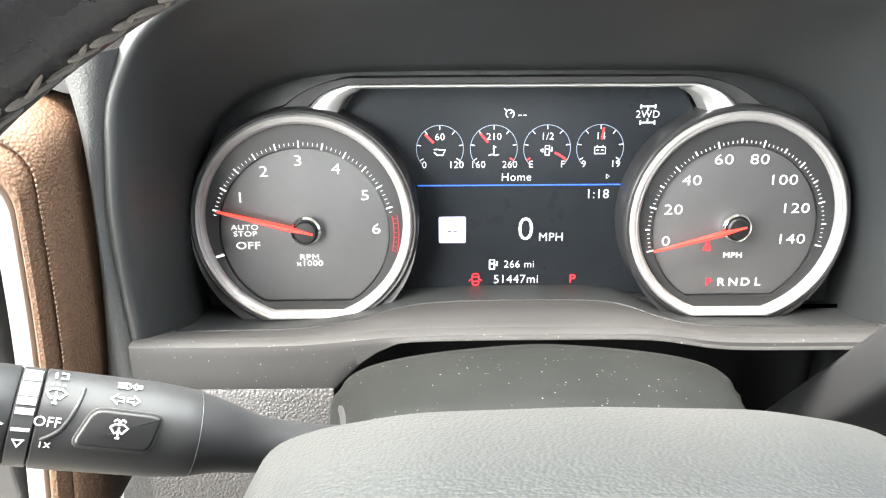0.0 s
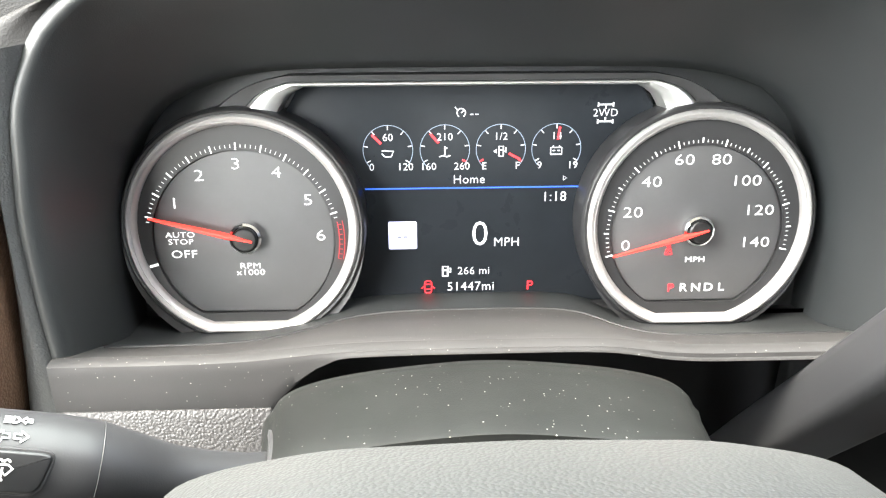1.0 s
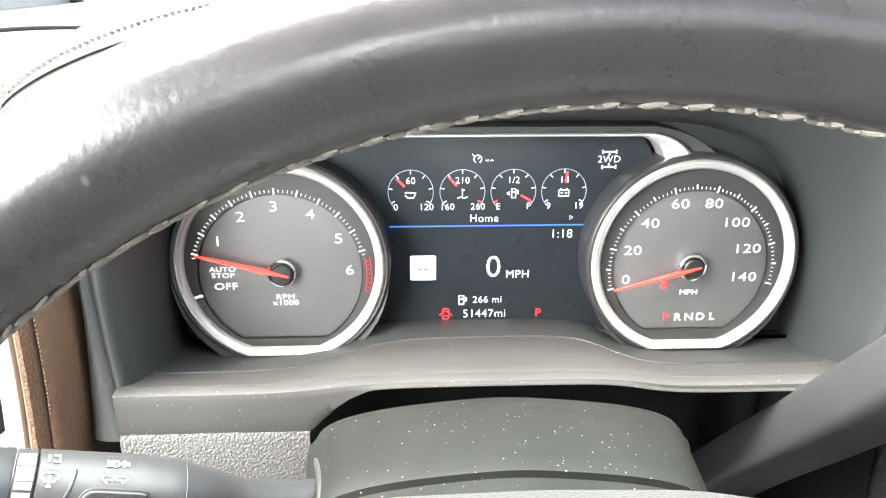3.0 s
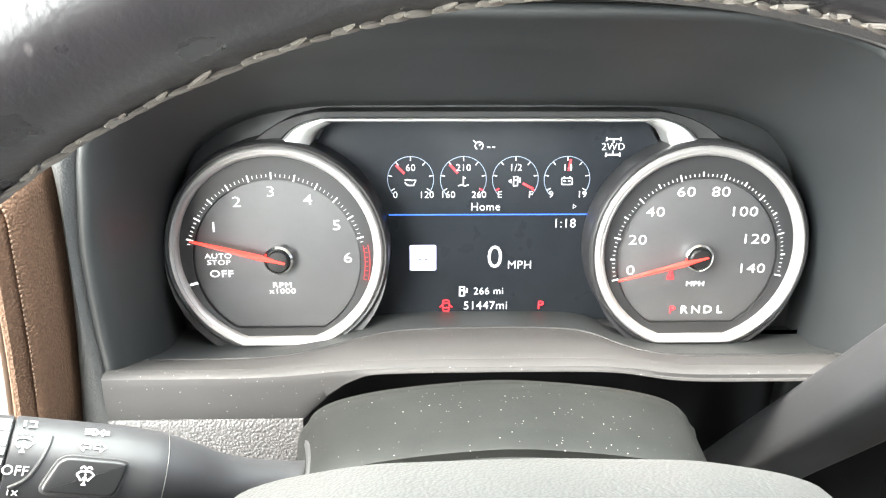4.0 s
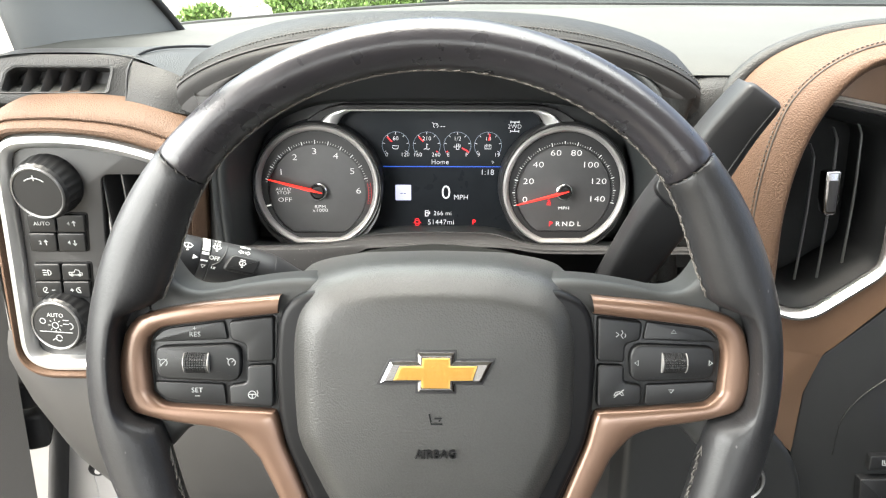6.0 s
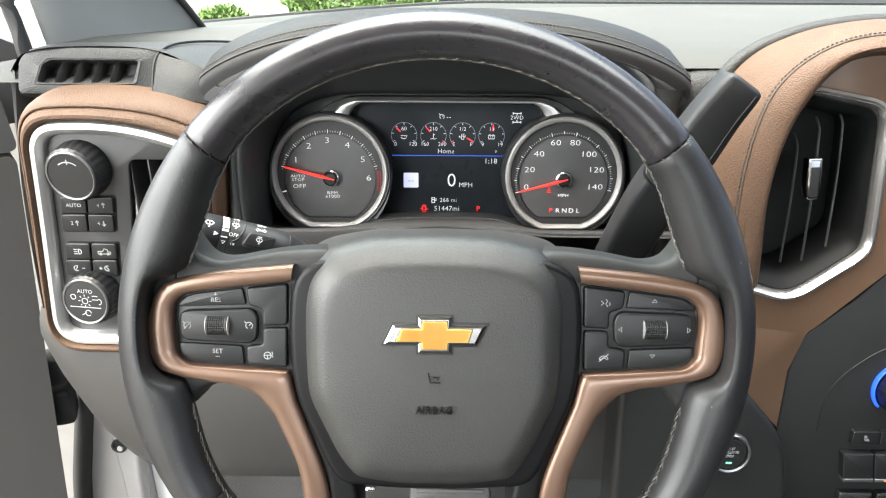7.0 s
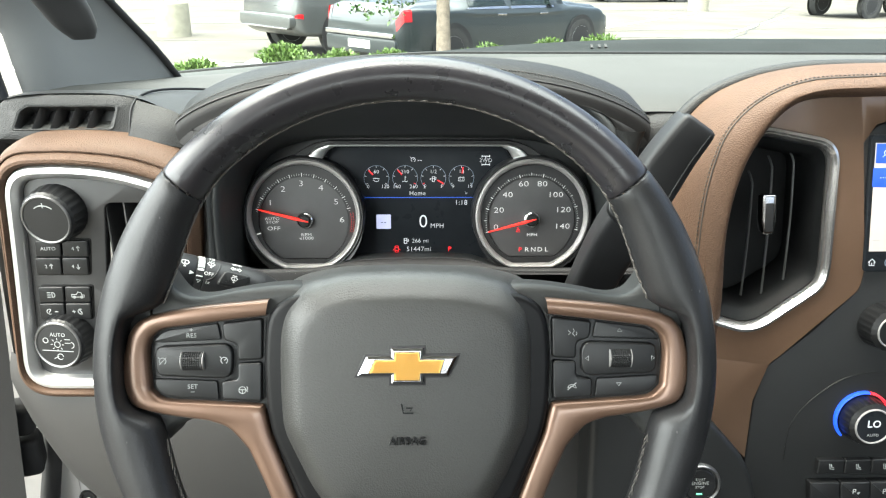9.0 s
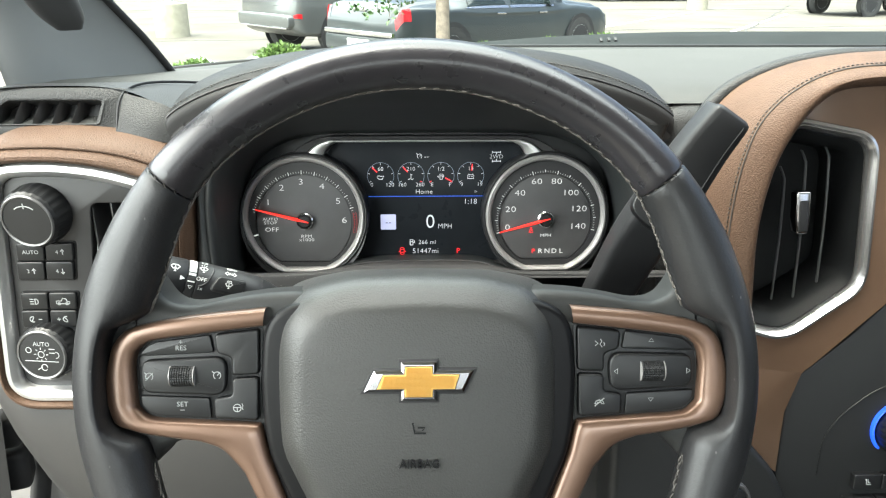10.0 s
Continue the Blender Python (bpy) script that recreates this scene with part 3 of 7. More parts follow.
# fine raised grid stamped into the gold
cell, grid = 0.00062, []
for i in range(-34, 35):
    for j in range(-4, 25):
        x, y = i * cell, j * cell
        inside = (abs(x) < 0.0064 and -0.0020 < y < 0.0132) or (abs(x - 0.35 * (y - 0.0057)) < 0.0190 and 0.0023 < y < 0.0090)
        if inside:
            grid.append((x, y))
for x, y in grid:
    h = cell * 0.46
    base = [bm.verts.new(EM @ Vector((x + a * h, y + b * h, 0.00262))) for a, b in ((-1, -1), (1, -1), (1, 1), (-1, 1))]
    tip = [bm.verts.new(EM @ Vector((x + a * h * 0.4, y + b * h * 0.4, 0.00290))) for a, b in ((-1, -1), (1, -1), (1, 1), (-1, 1))]
    for q in range(4):
        bm.faces.new((base[q], base[(q + 1) % 4], tip[(q + 1) % 4], tip[q]))
    bm.faces.new(tip)
part("insert", bm, GOLD, eb, "gold insert with a fine stamped grid", angle=10)
writing("letters", "AIRBAG", 0.0062, at2(WM, 0.0, -0.0385, 1, 0.0172), GAP, hub, "embossed lettering", sx=0.95, h=0.0010, bold=0.00006)
icon("symbol", [[(-0.9, 0.9), (-0.6, -0.6), (0.9, -0.6)], [(-0.2, 0.2), (0.8, 0.2), (0.4, -0.2)]], at2(WM, 0.0, -0.0195, 0.0038, 0.0177), GAP, hub, width=0.26)

# ---- instrument cluster ----
LEAN_C = 9.0
CX = 0.0600
CM = fr(CX, 0.352, 1.380, LEAN_C)
cluster = thing("instrument_cluster", (CX, 0.36, 1.33), "lit instrument cluster with two chrome-ringed dials and a display", "instrument cluster")
bm = bmesh.new()
BACK = [(-0.190, -0.066), (0.195, -0.066), (0.195, 0.092), (-0.190, 0.092)]
plate(bm, BACK, -0.035, -0.022, 0.002, CM)
part("housing", bm, LINING, cluster)
bm = bmesh.new()
GLASS = [(-0.100, -0.0470), (0.100, -0.0470), (0.100, 0.030), (0.080, 0.0628), (-0.080, 0.0628), (-0.100, 0.030)]
plate(bm, GLASS, -0.022, -0.0150, 0.0006, CM)
display = part("display", bm, GLASS_BLACK, cluster, "black glass driver display")
bm = bmesh.new()
plate(bm, fillet([(-0.112, -0.064), (0.112, -0.064), (0.104, -0.0470), (-0.104, -0.0470)], 0.002), -0.022, -0.009, 0.002, CM)
part("lower_fascia", bm, PLASTIC, cluster)


def dial_outline(r, cut, n=56):
    """A circle cut flat below."""
    a = math.degrees(math.asin(cut / r))
    pts = disc(0, 0, r, n, -a, 180 + a)
    flat = [(pts[-1][0] + (pts[0][0] - pts[-1][0]) * k / 8, -cut) for k in range(1, 8)]
    return pts + flat


def tick(bm, M, a, r0, r1, w, h=0.0002):
    stroke(bm, [(r0 * math.cos(radians(a)), r0 * math.sin(radians(a))), (r1 * math.cos(radians(a)), r1 * math.sin(radians(a)))], w, M, h)


def dial(name, cx, fx, fy, k, dw, hub, needle_angle, label):
    M = CM @ Matrix.Translation((cx, -0.0028, dw))
    d = part(name, *barrel(M), cluster, label)
    # bright ring
    bm = bmesh.new()
    prof = [(0, -0.004), (0, 0.0036), (0.06, 0.0050), (0.16, 0.0060), (0.30, 0.0064), (0.52, 0.0062), (0.60, 0.0058), (0.66, 0.0059), (0.86, 0.0050), (0.96, 0.0040), (1.0, 0.0026), (1.0, -0.002)]
    band(bm, dial_outline(0.0540, 0.0502), dial_outline(0.0488, 0.0456), prof, M)
    part("ring", bm, STEEL, d, "bright metal ring")
    M = CM @ Matrix.Translation((fx, fy, dw)) @ Matrix.Diagonal((k, k, 1, 1))
    H = M @ Matrix.Translation((hub[0], hub[1], 0))
    # sloping inner wall and face
    bm = bmesh.new()
    band(bm, dial_outline(0.0535, 0.0455), dial_outline(0.0405, 0.0345), [(0, 0.0030), (0.15, 0.0024), (0.25, 0.0022), (0.4, 0.0021), (1.0, 0.0016), (1.0, -0.001)], M)
    part("scale_ring", bm, FACE_EDGE, d)
    bm = bmesh.new()
    plate(bm, dial_outline(0.0404, 0.0343), -0.004, 0.0, 0.0008, M)
    part("face", bm, FACE, d, "dark grey dial face")
    # hub and needle
    bm = bmesh.new()
    revolve(bm, [(0.0066, 0.0), (0.0072, 0.003), (0.0070, 0.0048), (0.0060, 0.0055), (0.0054, 0.0050), (0.0052, 0.0040)], 40, H)
    part("hub_ring", bm, CHROME, d, "chrome hub ring")
    bm = bmesh.new()
    revolve(bm, [(0.0054, 0.002), (0.0053, 0.0068), (0.0046, 0.0076), (0.0, 0.0080)][:3] + [(0.0005, 0.0078)], 32, H)
    part("hub_cap", bm, BUTTON, d)
    bm = bmesh.new()
    N = H @ Matrix.Rotation(radians(needle_angle), 4, "Z") @ Matrix.Translation((0, 0, 0.0078))
    loft(bm, [[(x, s * w, -0.0003) for s in (-1, 1)] + [(x, 0.3 * w, h), (x, -0.3 * w, h)] for x, w, h in ((-0.0035, 0.0006, 0.0006), (0.004, 0.0011, 0.0010), (0.008, 0.0015, 0.0011), (0.020, 0.0012, 0.0009), (0.0418, 0.0006, 0.0004))], caps=True, M=N)
    part("needle", bm, NEEDLE, d, "glowing red needle")
    return d, M


def barrel(M):
    bm = bmesh.new()
    o = dial_outline(0.0568, 0.0535)
    band(bm, o, dial_outline(0.0535, 0.0497), [(0, -0.028), (0, 0.001), (0.15, 0.0034), (0.5, 0.0045), (1.0, 0.0040), (1.0, -0.004)], M)
    return bm, FACE_EDGE


tach, TM = dial("rev_counter", -0.1075, -0.1078, -0.0080, 1.05, 0.0, (0.0012, 0.0014), 165.5, "rev counter")
speedo, SM = dial("speedometer", 0.1074, 0.1073, -0.0073, 1.03, 0.0, (0.0, 0.0009), 195.0, "speedometer")

# rev counter scale
bm = bmesh.new()
for i in range(-6, 50):
    a = 150 + 29.6 * 1 - 2.96 * (i + 6) * 1.0 - 12
    if a < 12:
        break
    major = abs(((150 - a) / 14.8) - round((150 - a) / 14.8)) < 0.1
    tick(bm, at2(TM, 0, 0, 1, 0.0024), a, 0.0406 if major else 0.0416, 0.0438 if major else 0.0430, 0.0006 if major else 0.00022)
tick(bm, at2(TM, 0, 0, 1, 0.0024), 195, 0.0400, 0.0440, 0.0010)
part("scale", bm, WHITE, tach, "white tick marks")
bm = bmesh.new()
for r in (0.0425, 0.0448):
    stroke(bm, disc(0, 0, r, 14, -12, 11), 0.0003, at2(TM, 0, 0, 1, 0.0024))
for a in (-12, -9, -6, -3, 0, 3, 6, 9):
    tick(bm, at2(TM, 0, 0, 1, 0.0024), a, 0.0425, 0.0440, 0.00022)
part("red_zone", bm, RED_DIM, tach, "red zone marks")
for s, a in (("1", 150.5), ("2", 121.5), ("3", 92.5), ("4", 62), ("5", 31), ("6", 2)):
    writing("numeral", s, 0.0072, at2(TM, 0.0340 * math.cos(radians(a)), 0.0340 * math.sin(radians(a)), 1, 0.0002), WHITE, tach, sx=1.34, bold=-0.00011)
for s, x, y, z in (("AUTO", -0.0285, 0.0024, 0.0035), ("STOP", -0.0285, -0.0008, 0.0035), ("OFF", -0.0275, -0.0066, 0.0050), ("RPM", 0.0015, -0.0125, 0.0038), ("x1000", 0.0015, -0.0156, 0.0038)):
    writing("letters", s, z, at2(TM, x, y, 1, 0.0002), WHITE, tach, sx=1.3, bold=-0.00005)
# speedometer scale
bm = bmesh.new()
for i in range(0, 71):
    a = 195 - 207.0 * i / 70
    tick(bm, at2(SM, 0, 0, 1, 0.0024), a, 0.0406 if i % 10 == 0 else 0.0416, 0.0438 if i % 5 == 0 else 0.0428, 0.0006 if i % 5 == 0 else 0.00022)
part("scale", bm, WHITE, speedo, "white tick marks")
for s, x, y in (("0", -246, -51), ("20", -227, 68), ("40", -168, 175), ("60", -60, 250), ("80", 69, 250), ("100", 162, 175), ("120", 218, 70), ("140", 215, -46)):
    writing("numeral", s, 0.0070, at2(SM, x * 0.000133, y * 0.000133, 1, 0.0002), WHITE, speedo, sx=1.34, bold=-0.00011)
writing("letters", "MPH", 0.0036, at2(SM, 0.0008, -0.0140, 1, 0.0002), WHITE, speedo, sx=1.3, bold=0.0)
for i, s in enumerate("PRNDL"):
    writing("gear_letter", s, 0.0057, at2(SM, -0.0098 + 0.0061 * i, -0.0280, 1, 0.0002), RED if s == "P" else WHITE, speedo, sx=1.15, bold=0.0)
icon("belt_light", [(disc(0, 0.7, 0.3, 10), True), [(-0.7, -0.9), (-0.5, 0.1), (0.5, 0.1), (0.7, -0.9), (-0.7, -0.9)], [(-0.5, -0.8), (0.5, 0.2)]], at2(SM, -0.0122, -0.0090, 0.0024, 0.0003), RED, speedo)

# silver trim arch over the display
TO = [(-0.1085, 0.0455), (-0.1015, 0.0545), (-0.0945, 0.0602), (-0.084, 0.0634), (-0.070, 0.0638)]
TI = [(-0.0925, 0.0440), (-0.0885, 0.0522), (-0.0845, 0.0580), (-0.0770, 0.0614), (-0.068, 0.0620)]
TO, TI = TO + mir(TO), TI + mir(TI)
bm = bmesh.new()
OUT = [(-0.1260, 0.0430), (-0.1160, 0.0535), (-0.1030, 0.0620), (-0.0880, 0.0664), (-0.070, 0.0672)]
o_, i_ = resample(catmull(OUT + mir(OUT), 5), 60), resample(catmull(TO, 5), 60)
loft(bm, [[(a[0] + (b[0] - a[0]) * s, a[1] + (b[1] - a[1]) * s, w) for a, b in zip(o_, i_)] for s, w in ((0, -0.030), (0, -0.003), (0.08, -0.0015), (0.9, -0.0025), (1, -0.004), (1, -0.016))], around=False, M=CM)
part("arch_plate", bm, PLASTIC, cluster, "dark plate round the trim arch")
bm = bmesh.new()
to, ti = [resample(catmull(p, 6), 60) for p in (TO, TI)]
rings = []
for s, w in ((0, -0.016), (0, 0.0005), (0.15, 0.0020), (0.5, 0.0022), (0.85, 0.0008), (1, -0.001), (1, -0.016)):
    rings.append([(a[0] + (b[0] - a[0]) * s, a[1] + (b[1] - a[1]) * s, w) for a, b in zip(to, ti)])
loft(bm, rings, around=False, M=CM)
part("trim_arch", bm, SILVER, cluster, "satin silver trim arch")

# what the display shows
DM = CM @ Matrix.Translation((0, 0, -0.0148))


def dx(x, z):
    """Places on the display from the car's x and z."""
    return x - CX, (z - 1.380) * 1.013 + 0.0022


for i, (x, lo, mid, hi, na) in enumerate(((0.020, "0", "60", "120", 135), (0.0473, "160", "210", "260", 132), (0.0743, "E", "1/2", "F", -28), (0.1012, "9", "14", "19", 82))):
    gx, gy = dx(x, 1.4085)
    bm = bmesh.new()
    stroke(bm, disc(0, 0, 0.0119, 40, -42, 222), 0.00028, at2(DM, gx, gy))
    gauge = part("small_gauge", bm, SCREEN_GREY, display, "small ring gauge")
    bm = bmesh.new()
    for k in range(7):
        tick(bm, at2(DM, gx, gy), 210 - 40 * k, 0.0097, 0.0116, 0.0004)
    part("scale", bm, SCREEN_WHITE, gauge)
    writing("numeral", mid, 0.0050, at2(DM, gx, gy + 0.0060, 1, 0.0002), SCREEN_WHITE, gauge, bold=-0.00006)
    writing("numeral", lo, 0.0050, at2(DM, gx - 0.0080, gy - 0.0082, 1, 0.0002), SCREEN_WHITE, gauge, bold=-0.00006)
    writing("numeral", hi, 0.0050, at2(DM, gx + 0.0082, gy - 0.0082, 1, 0.0002), SCREEN_WHITE, gauge, bold=-0.00006)
    bm = bmesh.new()
    tick(bm, at2(DM, gx, gy, 1, 0.0003), na, 0.0045, 0.0105, 0.0010)
    part("pointer", bm, RED, gauge, "red pointer")
    bm = bmesh.new()
    for a in ((), (-30,), (210, -30), ())[i]:
        tick(bm, at2(DM, gx, gy, 1, 0.0003), a, 0.0097, 0.0116, 0.0007)
    if bm.verts:
        part("end_mark", bm, RED, gauge, "red end mark")
    else:
        bm.free()
    sym = ([[(-1, -0.2), (-0.5, -0.7), (0.5, -0.7), (0.9, 0.2), (0, 0.2), (-0.6, 0.3), (-1, 0.2)]], [[(0, -0.5), (0, 0.9)], [(0, 0.6), (0.4, 0.6)], [(-0.9, -0.8), (-0.3, -0.6), (0.3, -0.8), (0.9, -0.6)]],
           [[(-0.3, -0.8), (-0.3, 0.8), (0.4, 0.8), (0.4, -0.8), (-0.3, -0.8)], [(-0.3, 0.2), (0.4, 0.2)], [(0.4, 0.1), (0.8, -0.2), (0.8, 0.6)], [(-1.1, 0), (-0.7, 0.3), (-0.7, -0.3), (-1.1, 0)]],
           [[(-0.9, -0.6), (-0.9, 0.5), (0.9, 0.5), (0.9, -0.6), (-0.9, -0.6)], [(-0.5, 0.8), (-0.5, 0.5)], [(0.5, 0.8), (0.5, 0.5)], [(-0.6, 0), (-0.2, 0)], [(0.2, 0), (0.6, 0)]])[i]
    icon("symbol", sym, at2(DM, gx, gy - 0.0010, 0.0030, 0.0001), SCREEN_WHITE, gauge)
for s, x, z, size, ax in (("Home", 0.0590, 1.3940, 0.0060, "CENTER"), ("1:18", 0.1010, 1.3850, 0.0068, "CENTER"), ("0", 0.0645, 1.3665, 0.0178, "CENTER"), ("MPH", 0.0712, 1.3625, 0.0064, "LEFT"),
                          ("266 mi", 0.0615, 1.3480, 0.0056, "CENTER"), ("51447mi", 0.0600, 1.3398, 0.0066, "CENTER"), ("--", 0.0590, 1.4255, 0.0070, "LEFT"), ("--", 0.0262, 1.3668, 0.0085, "CENTER"), ("2WD", 0.1243, 1.4250, 0.0052, "CENTER")):
    px, py = dx(x, z)
    writing("letters", s, size, at2(DM, px, py, 1, 0.0008 if z == 1.3668 else 0.0002), BLACK if z == 1.3668 else SCREEN_WHITE, display, ax=ax, bold=-0.00016 if size > 0.01 else -0.00008)
writing("letters", "P", 0.0066, at2(DM, *dx(0.0900, 1.3398), 1, 0.0002), RED, display, sx=1.05)
bm = bmesh.new()
plate(bm, fillet(rect(-0.0070, -0.0070, 0.0070, 0.0070), 0.001), 0, 0.0003, 0.0001, at2(DM, *dx(0.0262, 1.3668)))
part("tile", bm, SCREEN_LILAC, display, "pale square with two dashes")
bm = bmesh.new()
stroke(bm, [dx(0.0085, 1.3900), dx(0.1130, 1.3900)], 0.0006, DM)
part("blue_line", bm, SCREEN_BLUE, display)
icon("symbol", [([(-0.4, -0.7), (0.6, 0), (-0.4, 0.7)], True)], at2(DM, *dx(0.1058, 1.3942), 0.0016), SCREEN_WHITE, display, width=0.2)
icon("symbol", [disc(0, 0, 0.75, 16, -60, 240), [(0, 0), (0.5, 0.5)], [(-1.1, 1.0), (-0.6, 0.5)]], at2(DM, *dx(0.0552, 1.4257), 0.0027), SCREEN_WHITE, display)
icon("symbol", [[(-0.5, -0.9), (-0.5, 0.9), (0.4, 0.9), (0.4, -0.9), (-0.5, -0.9)], [(-0.5, 0.2), (0.4, 0.2)], [(0.4, 0.0), (0.9, -0.2), (0.9, 0.6)]], at2(DM, *dx(0.0473, 1.3480), 0.0028), SCREEN_WHITE, display, width=0.25)
icon("door_light", [(fillet(rect(-0.55, -1.0, 0.55, 1.0), 0.4), True), [(-0.5, 0.45), (0.5, 0.45)], [(-0.5, -0.4), (0.5, -0.4)], [(-0.55, 0.2), (-1.1, -0.3)], [(0.55, 0.2), (1.1, -0.3)]], at2(DM, *dx(0.0385, 1.3400), 0.0031), RED, display)
icon("axle_sign", [[(-0.9, 1.0), (0.9, 1.0)], [(-0.9, 0.75), (-0.9, 1.25)], [(0.9, 0.75), (0.9, 1.25)], [(0, 1.0), (0, 0.5)], [(-0.9, -1.0), (0.9, -1.0)], [(-0.9, -0.75), (-0.9, -1.25)], [(0.9, -0.75), (0.9, -1.25)], [(0, -1.0), (0, -0.5)]], at2(DM, *dx(0.1243, 1.4250), 0.0040), SCREEN_WHITE, display)

# ---- dashboard ----
dash = thing("dashboard", (0.2, 0.4, 1.2), "black grained dashboard with tan leather rolls and brown gloss trim", "dashboard", kind="structure")


def surface(name, rows, material, parent=None, label="", n=6, thick=0.0, angle=50, cut=4):
    """A skin through a few guide curves; each is smoothed, then the curves are joined smoothly."""
    k = max(len(r) for r in rows)
    cnt = (k - 1) * n + 1
    rs = [resample(catmull(r, n), cnt) for r in rows]
    cols = [catmull([r[j] for r in rs], cut) for j in range(cnt)]
    bm = bmesh.new()
    loft(bm, cols, around=False)
    if thick:
        bmesh.ops.recalc_face_normals(bm, faces=bm.faces)
        bmesh.ops.solidify(bm, geom=bm.faces[:], thickness=thick)
    return part(name, bm, material, parent, label, angle)


# top of the dashboard, from the windscreen to its front brow
def top_z(x, y):
    f = min(1, max(0, (y - 0.32) / 0.5))
    left = 0.030 * max(0.0, -(x - 0.10) / 0.4) ** 1.3 * f
    left += 0.015 * min(1, max(0, (-0.08 - x) / 0.03)) * min(1, max(0, (0.5 - y) / 0.1))
    brow = min(1, max(0, (abs(x - 0.058) - 0.14) / 0.03))
    return 1.494 - 0.020 * f - left - 0.02 * brow * max(0, (0.36 - y) / 0.06) ** 2


bm = bmesh.new()
xs = [-0.34 + 1.50 * i / 60 for i in range(61)]
ys = [0.315, 0.325, 0.34, 0.36] + [0.36 + 0.46 * i / 10 for i in range(1, 11)]
loft(bm, [[(x, y, top_z(x, y)) for x in xs] for y in ys], around=False)
part("top_panel", bm, DASH_FLAT, dash, "grey-black dash top")
bm = bmesh.new()
sweep(bm, [(x, 0.818, top_z(x, 0.818) + 0.0005) for x in xs], oval(0.0035, 0.0035, 8))
part("rear_seam", bm, GAP, dash, "black seal at the foot of the windscreen")

# hood over the dials
HX = 0.058


def arch(half, z0, z1, y, p=2.6, q=0.8, n=41):
    """A low arch that falls steeply at its feet: half its width, feet and crown heights, at depth y."""
    out = []
    for i in range(n):
        u = math.sin(math.pi / 2 * (-1 + 2 * i / (n - 1)))
        out.append((HX + half * u, y, z0 + (z1 - z0) * max(0.0, 1 - abs(u) ** p) ** q))
    return out


hood = [arch(0.236, 1.444, 1.497, 0.50, 2.8, 0.7), arch(0.223, 1.464, 1.515, 0.42, 2.8, 0.7), arch(0.2105, 1.474, 1.5235, 0.36, 2.8, 0.7), arch(0.2030, 1.4765, 1.5260, 0.328, 2.7, 0.74), arch(0.1998, 1.477, 1.5245, 0.312, 2.6, 0.78),
        arch(0.1982, 1.4765, 1.5200, 0.3045), arch(0.1972, 1.4755, 1.5165, 0.3015)]
bm = bmesh.new()
cols = [catmull([r[j] for r in hood], 4) for j in range(41)]
cols = [[(x, y, z - 0.03) for x, y, z in cols[0]]] + cols + [[(x, y, z - 0.03) for x, y, z in cols[-1]]]
loft(bm, cols, around=False)
part("hood_skin", bm, HOOD_SKIN, dash, "stitched black vinyl hood over the dials")
# rolled lip below the hood's edge, its shade painted in
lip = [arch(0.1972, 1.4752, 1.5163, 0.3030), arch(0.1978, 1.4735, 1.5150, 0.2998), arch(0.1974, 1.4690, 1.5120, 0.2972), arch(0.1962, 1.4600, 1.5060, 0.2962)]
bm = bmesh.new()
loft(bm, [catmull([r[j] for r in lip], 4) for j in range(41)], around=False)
part("hood_lip", bm, LIP_SHADE_SKIN, dash, "rolled vinyl lip of the hood, darkened for shade")
bm = bmesh.new()
edge = resample(catmull(arch(0.1986, 1.4772, 1.5214, 0.3058), 4), 150)
for i in range(0, 149):
    a, b = Vector(edge[i]), Vector(edge[i + 1])
    bead(bm, a.lerp(b, 0.1) + Vector((0, -0.0002, 0.0002)), a.lerp(b, 0.75) + Vector((0, -0.0002, 0.0002)), 0.00055, n=4)
tagged(part("stitching", bm, DARK_THREAD, dash), kind="stuff")
bm = bmesh.new()
sweep(bm, catmull(arch(0.1976, 1.4752, 1.5163, 0.3010), 2), oval(0.0009, 0.0009, 6))
part("seam", bm, BLACK, dash)

# lining of the opening: a rounded front edge, then walls that run in to the cluster
LX = 0.0625
L_FRONT = [(-0.1725, 1.318, 0.287), (-0.1730, 1.345, 0.287), (-0.1735, 1.373, 0.287), (-0.1725, 1.407, 0.287), (-0.1695, 1.431, 0.288), (-0.1665, 1.450, 0.289), (-0.1605, 1.465, 0.292),
           (-0.1525, 1.477, 0.295), (-0.1365, 1.4885, 0.299), (-0.1075, 1.4955, 0.301), (-0.0815, 1.4980, 0.3015), (-0.04, 1.4990, 0.3015), (0, 1.4990, 0.3015)]
L_BACK = [(-0.1670, 1.312, 0.338), (-0.1675, 1.335, 0.338), (-0.1675, 1.36, 0.342), (-0.1650, 1.388, 0.348), (-0.1580, 1.412, 0.352), (-0.1480, 1.426, 0.356), (-0.1360, 1.436, 0.359),
          (-0.1200, 1.443, 0.361), (-0.1050, 1.4465, 0.363), (-0.085, 1.4485, 0.364), (-0.06, 1.4490, 0.364), (-0.03, 1.4492, 0.364), (0, 1.4492, 0.364)]


def opening(half):
    full = half + [(-x, z, y) for x, z, y in half[::-1][1:]]
    return resample(catmull([(LX + x, y, z) for x, z, y in full], 6), 97)


def grown(ring, d, dy):
    """A ring moved outwards by d, seen from the seat, and back by dy."""
    out = []
    for i, p in enumerate(ring):
        a, b = Vector(ring[max(0, i - 1)]), Vector(ring[min(len(ring) - 1, i + 1)])
        t = (b - a).normalized()
        out.append((p[0] - t.z * d, p[1] + dy, p[2] + t.x * d))
    return out


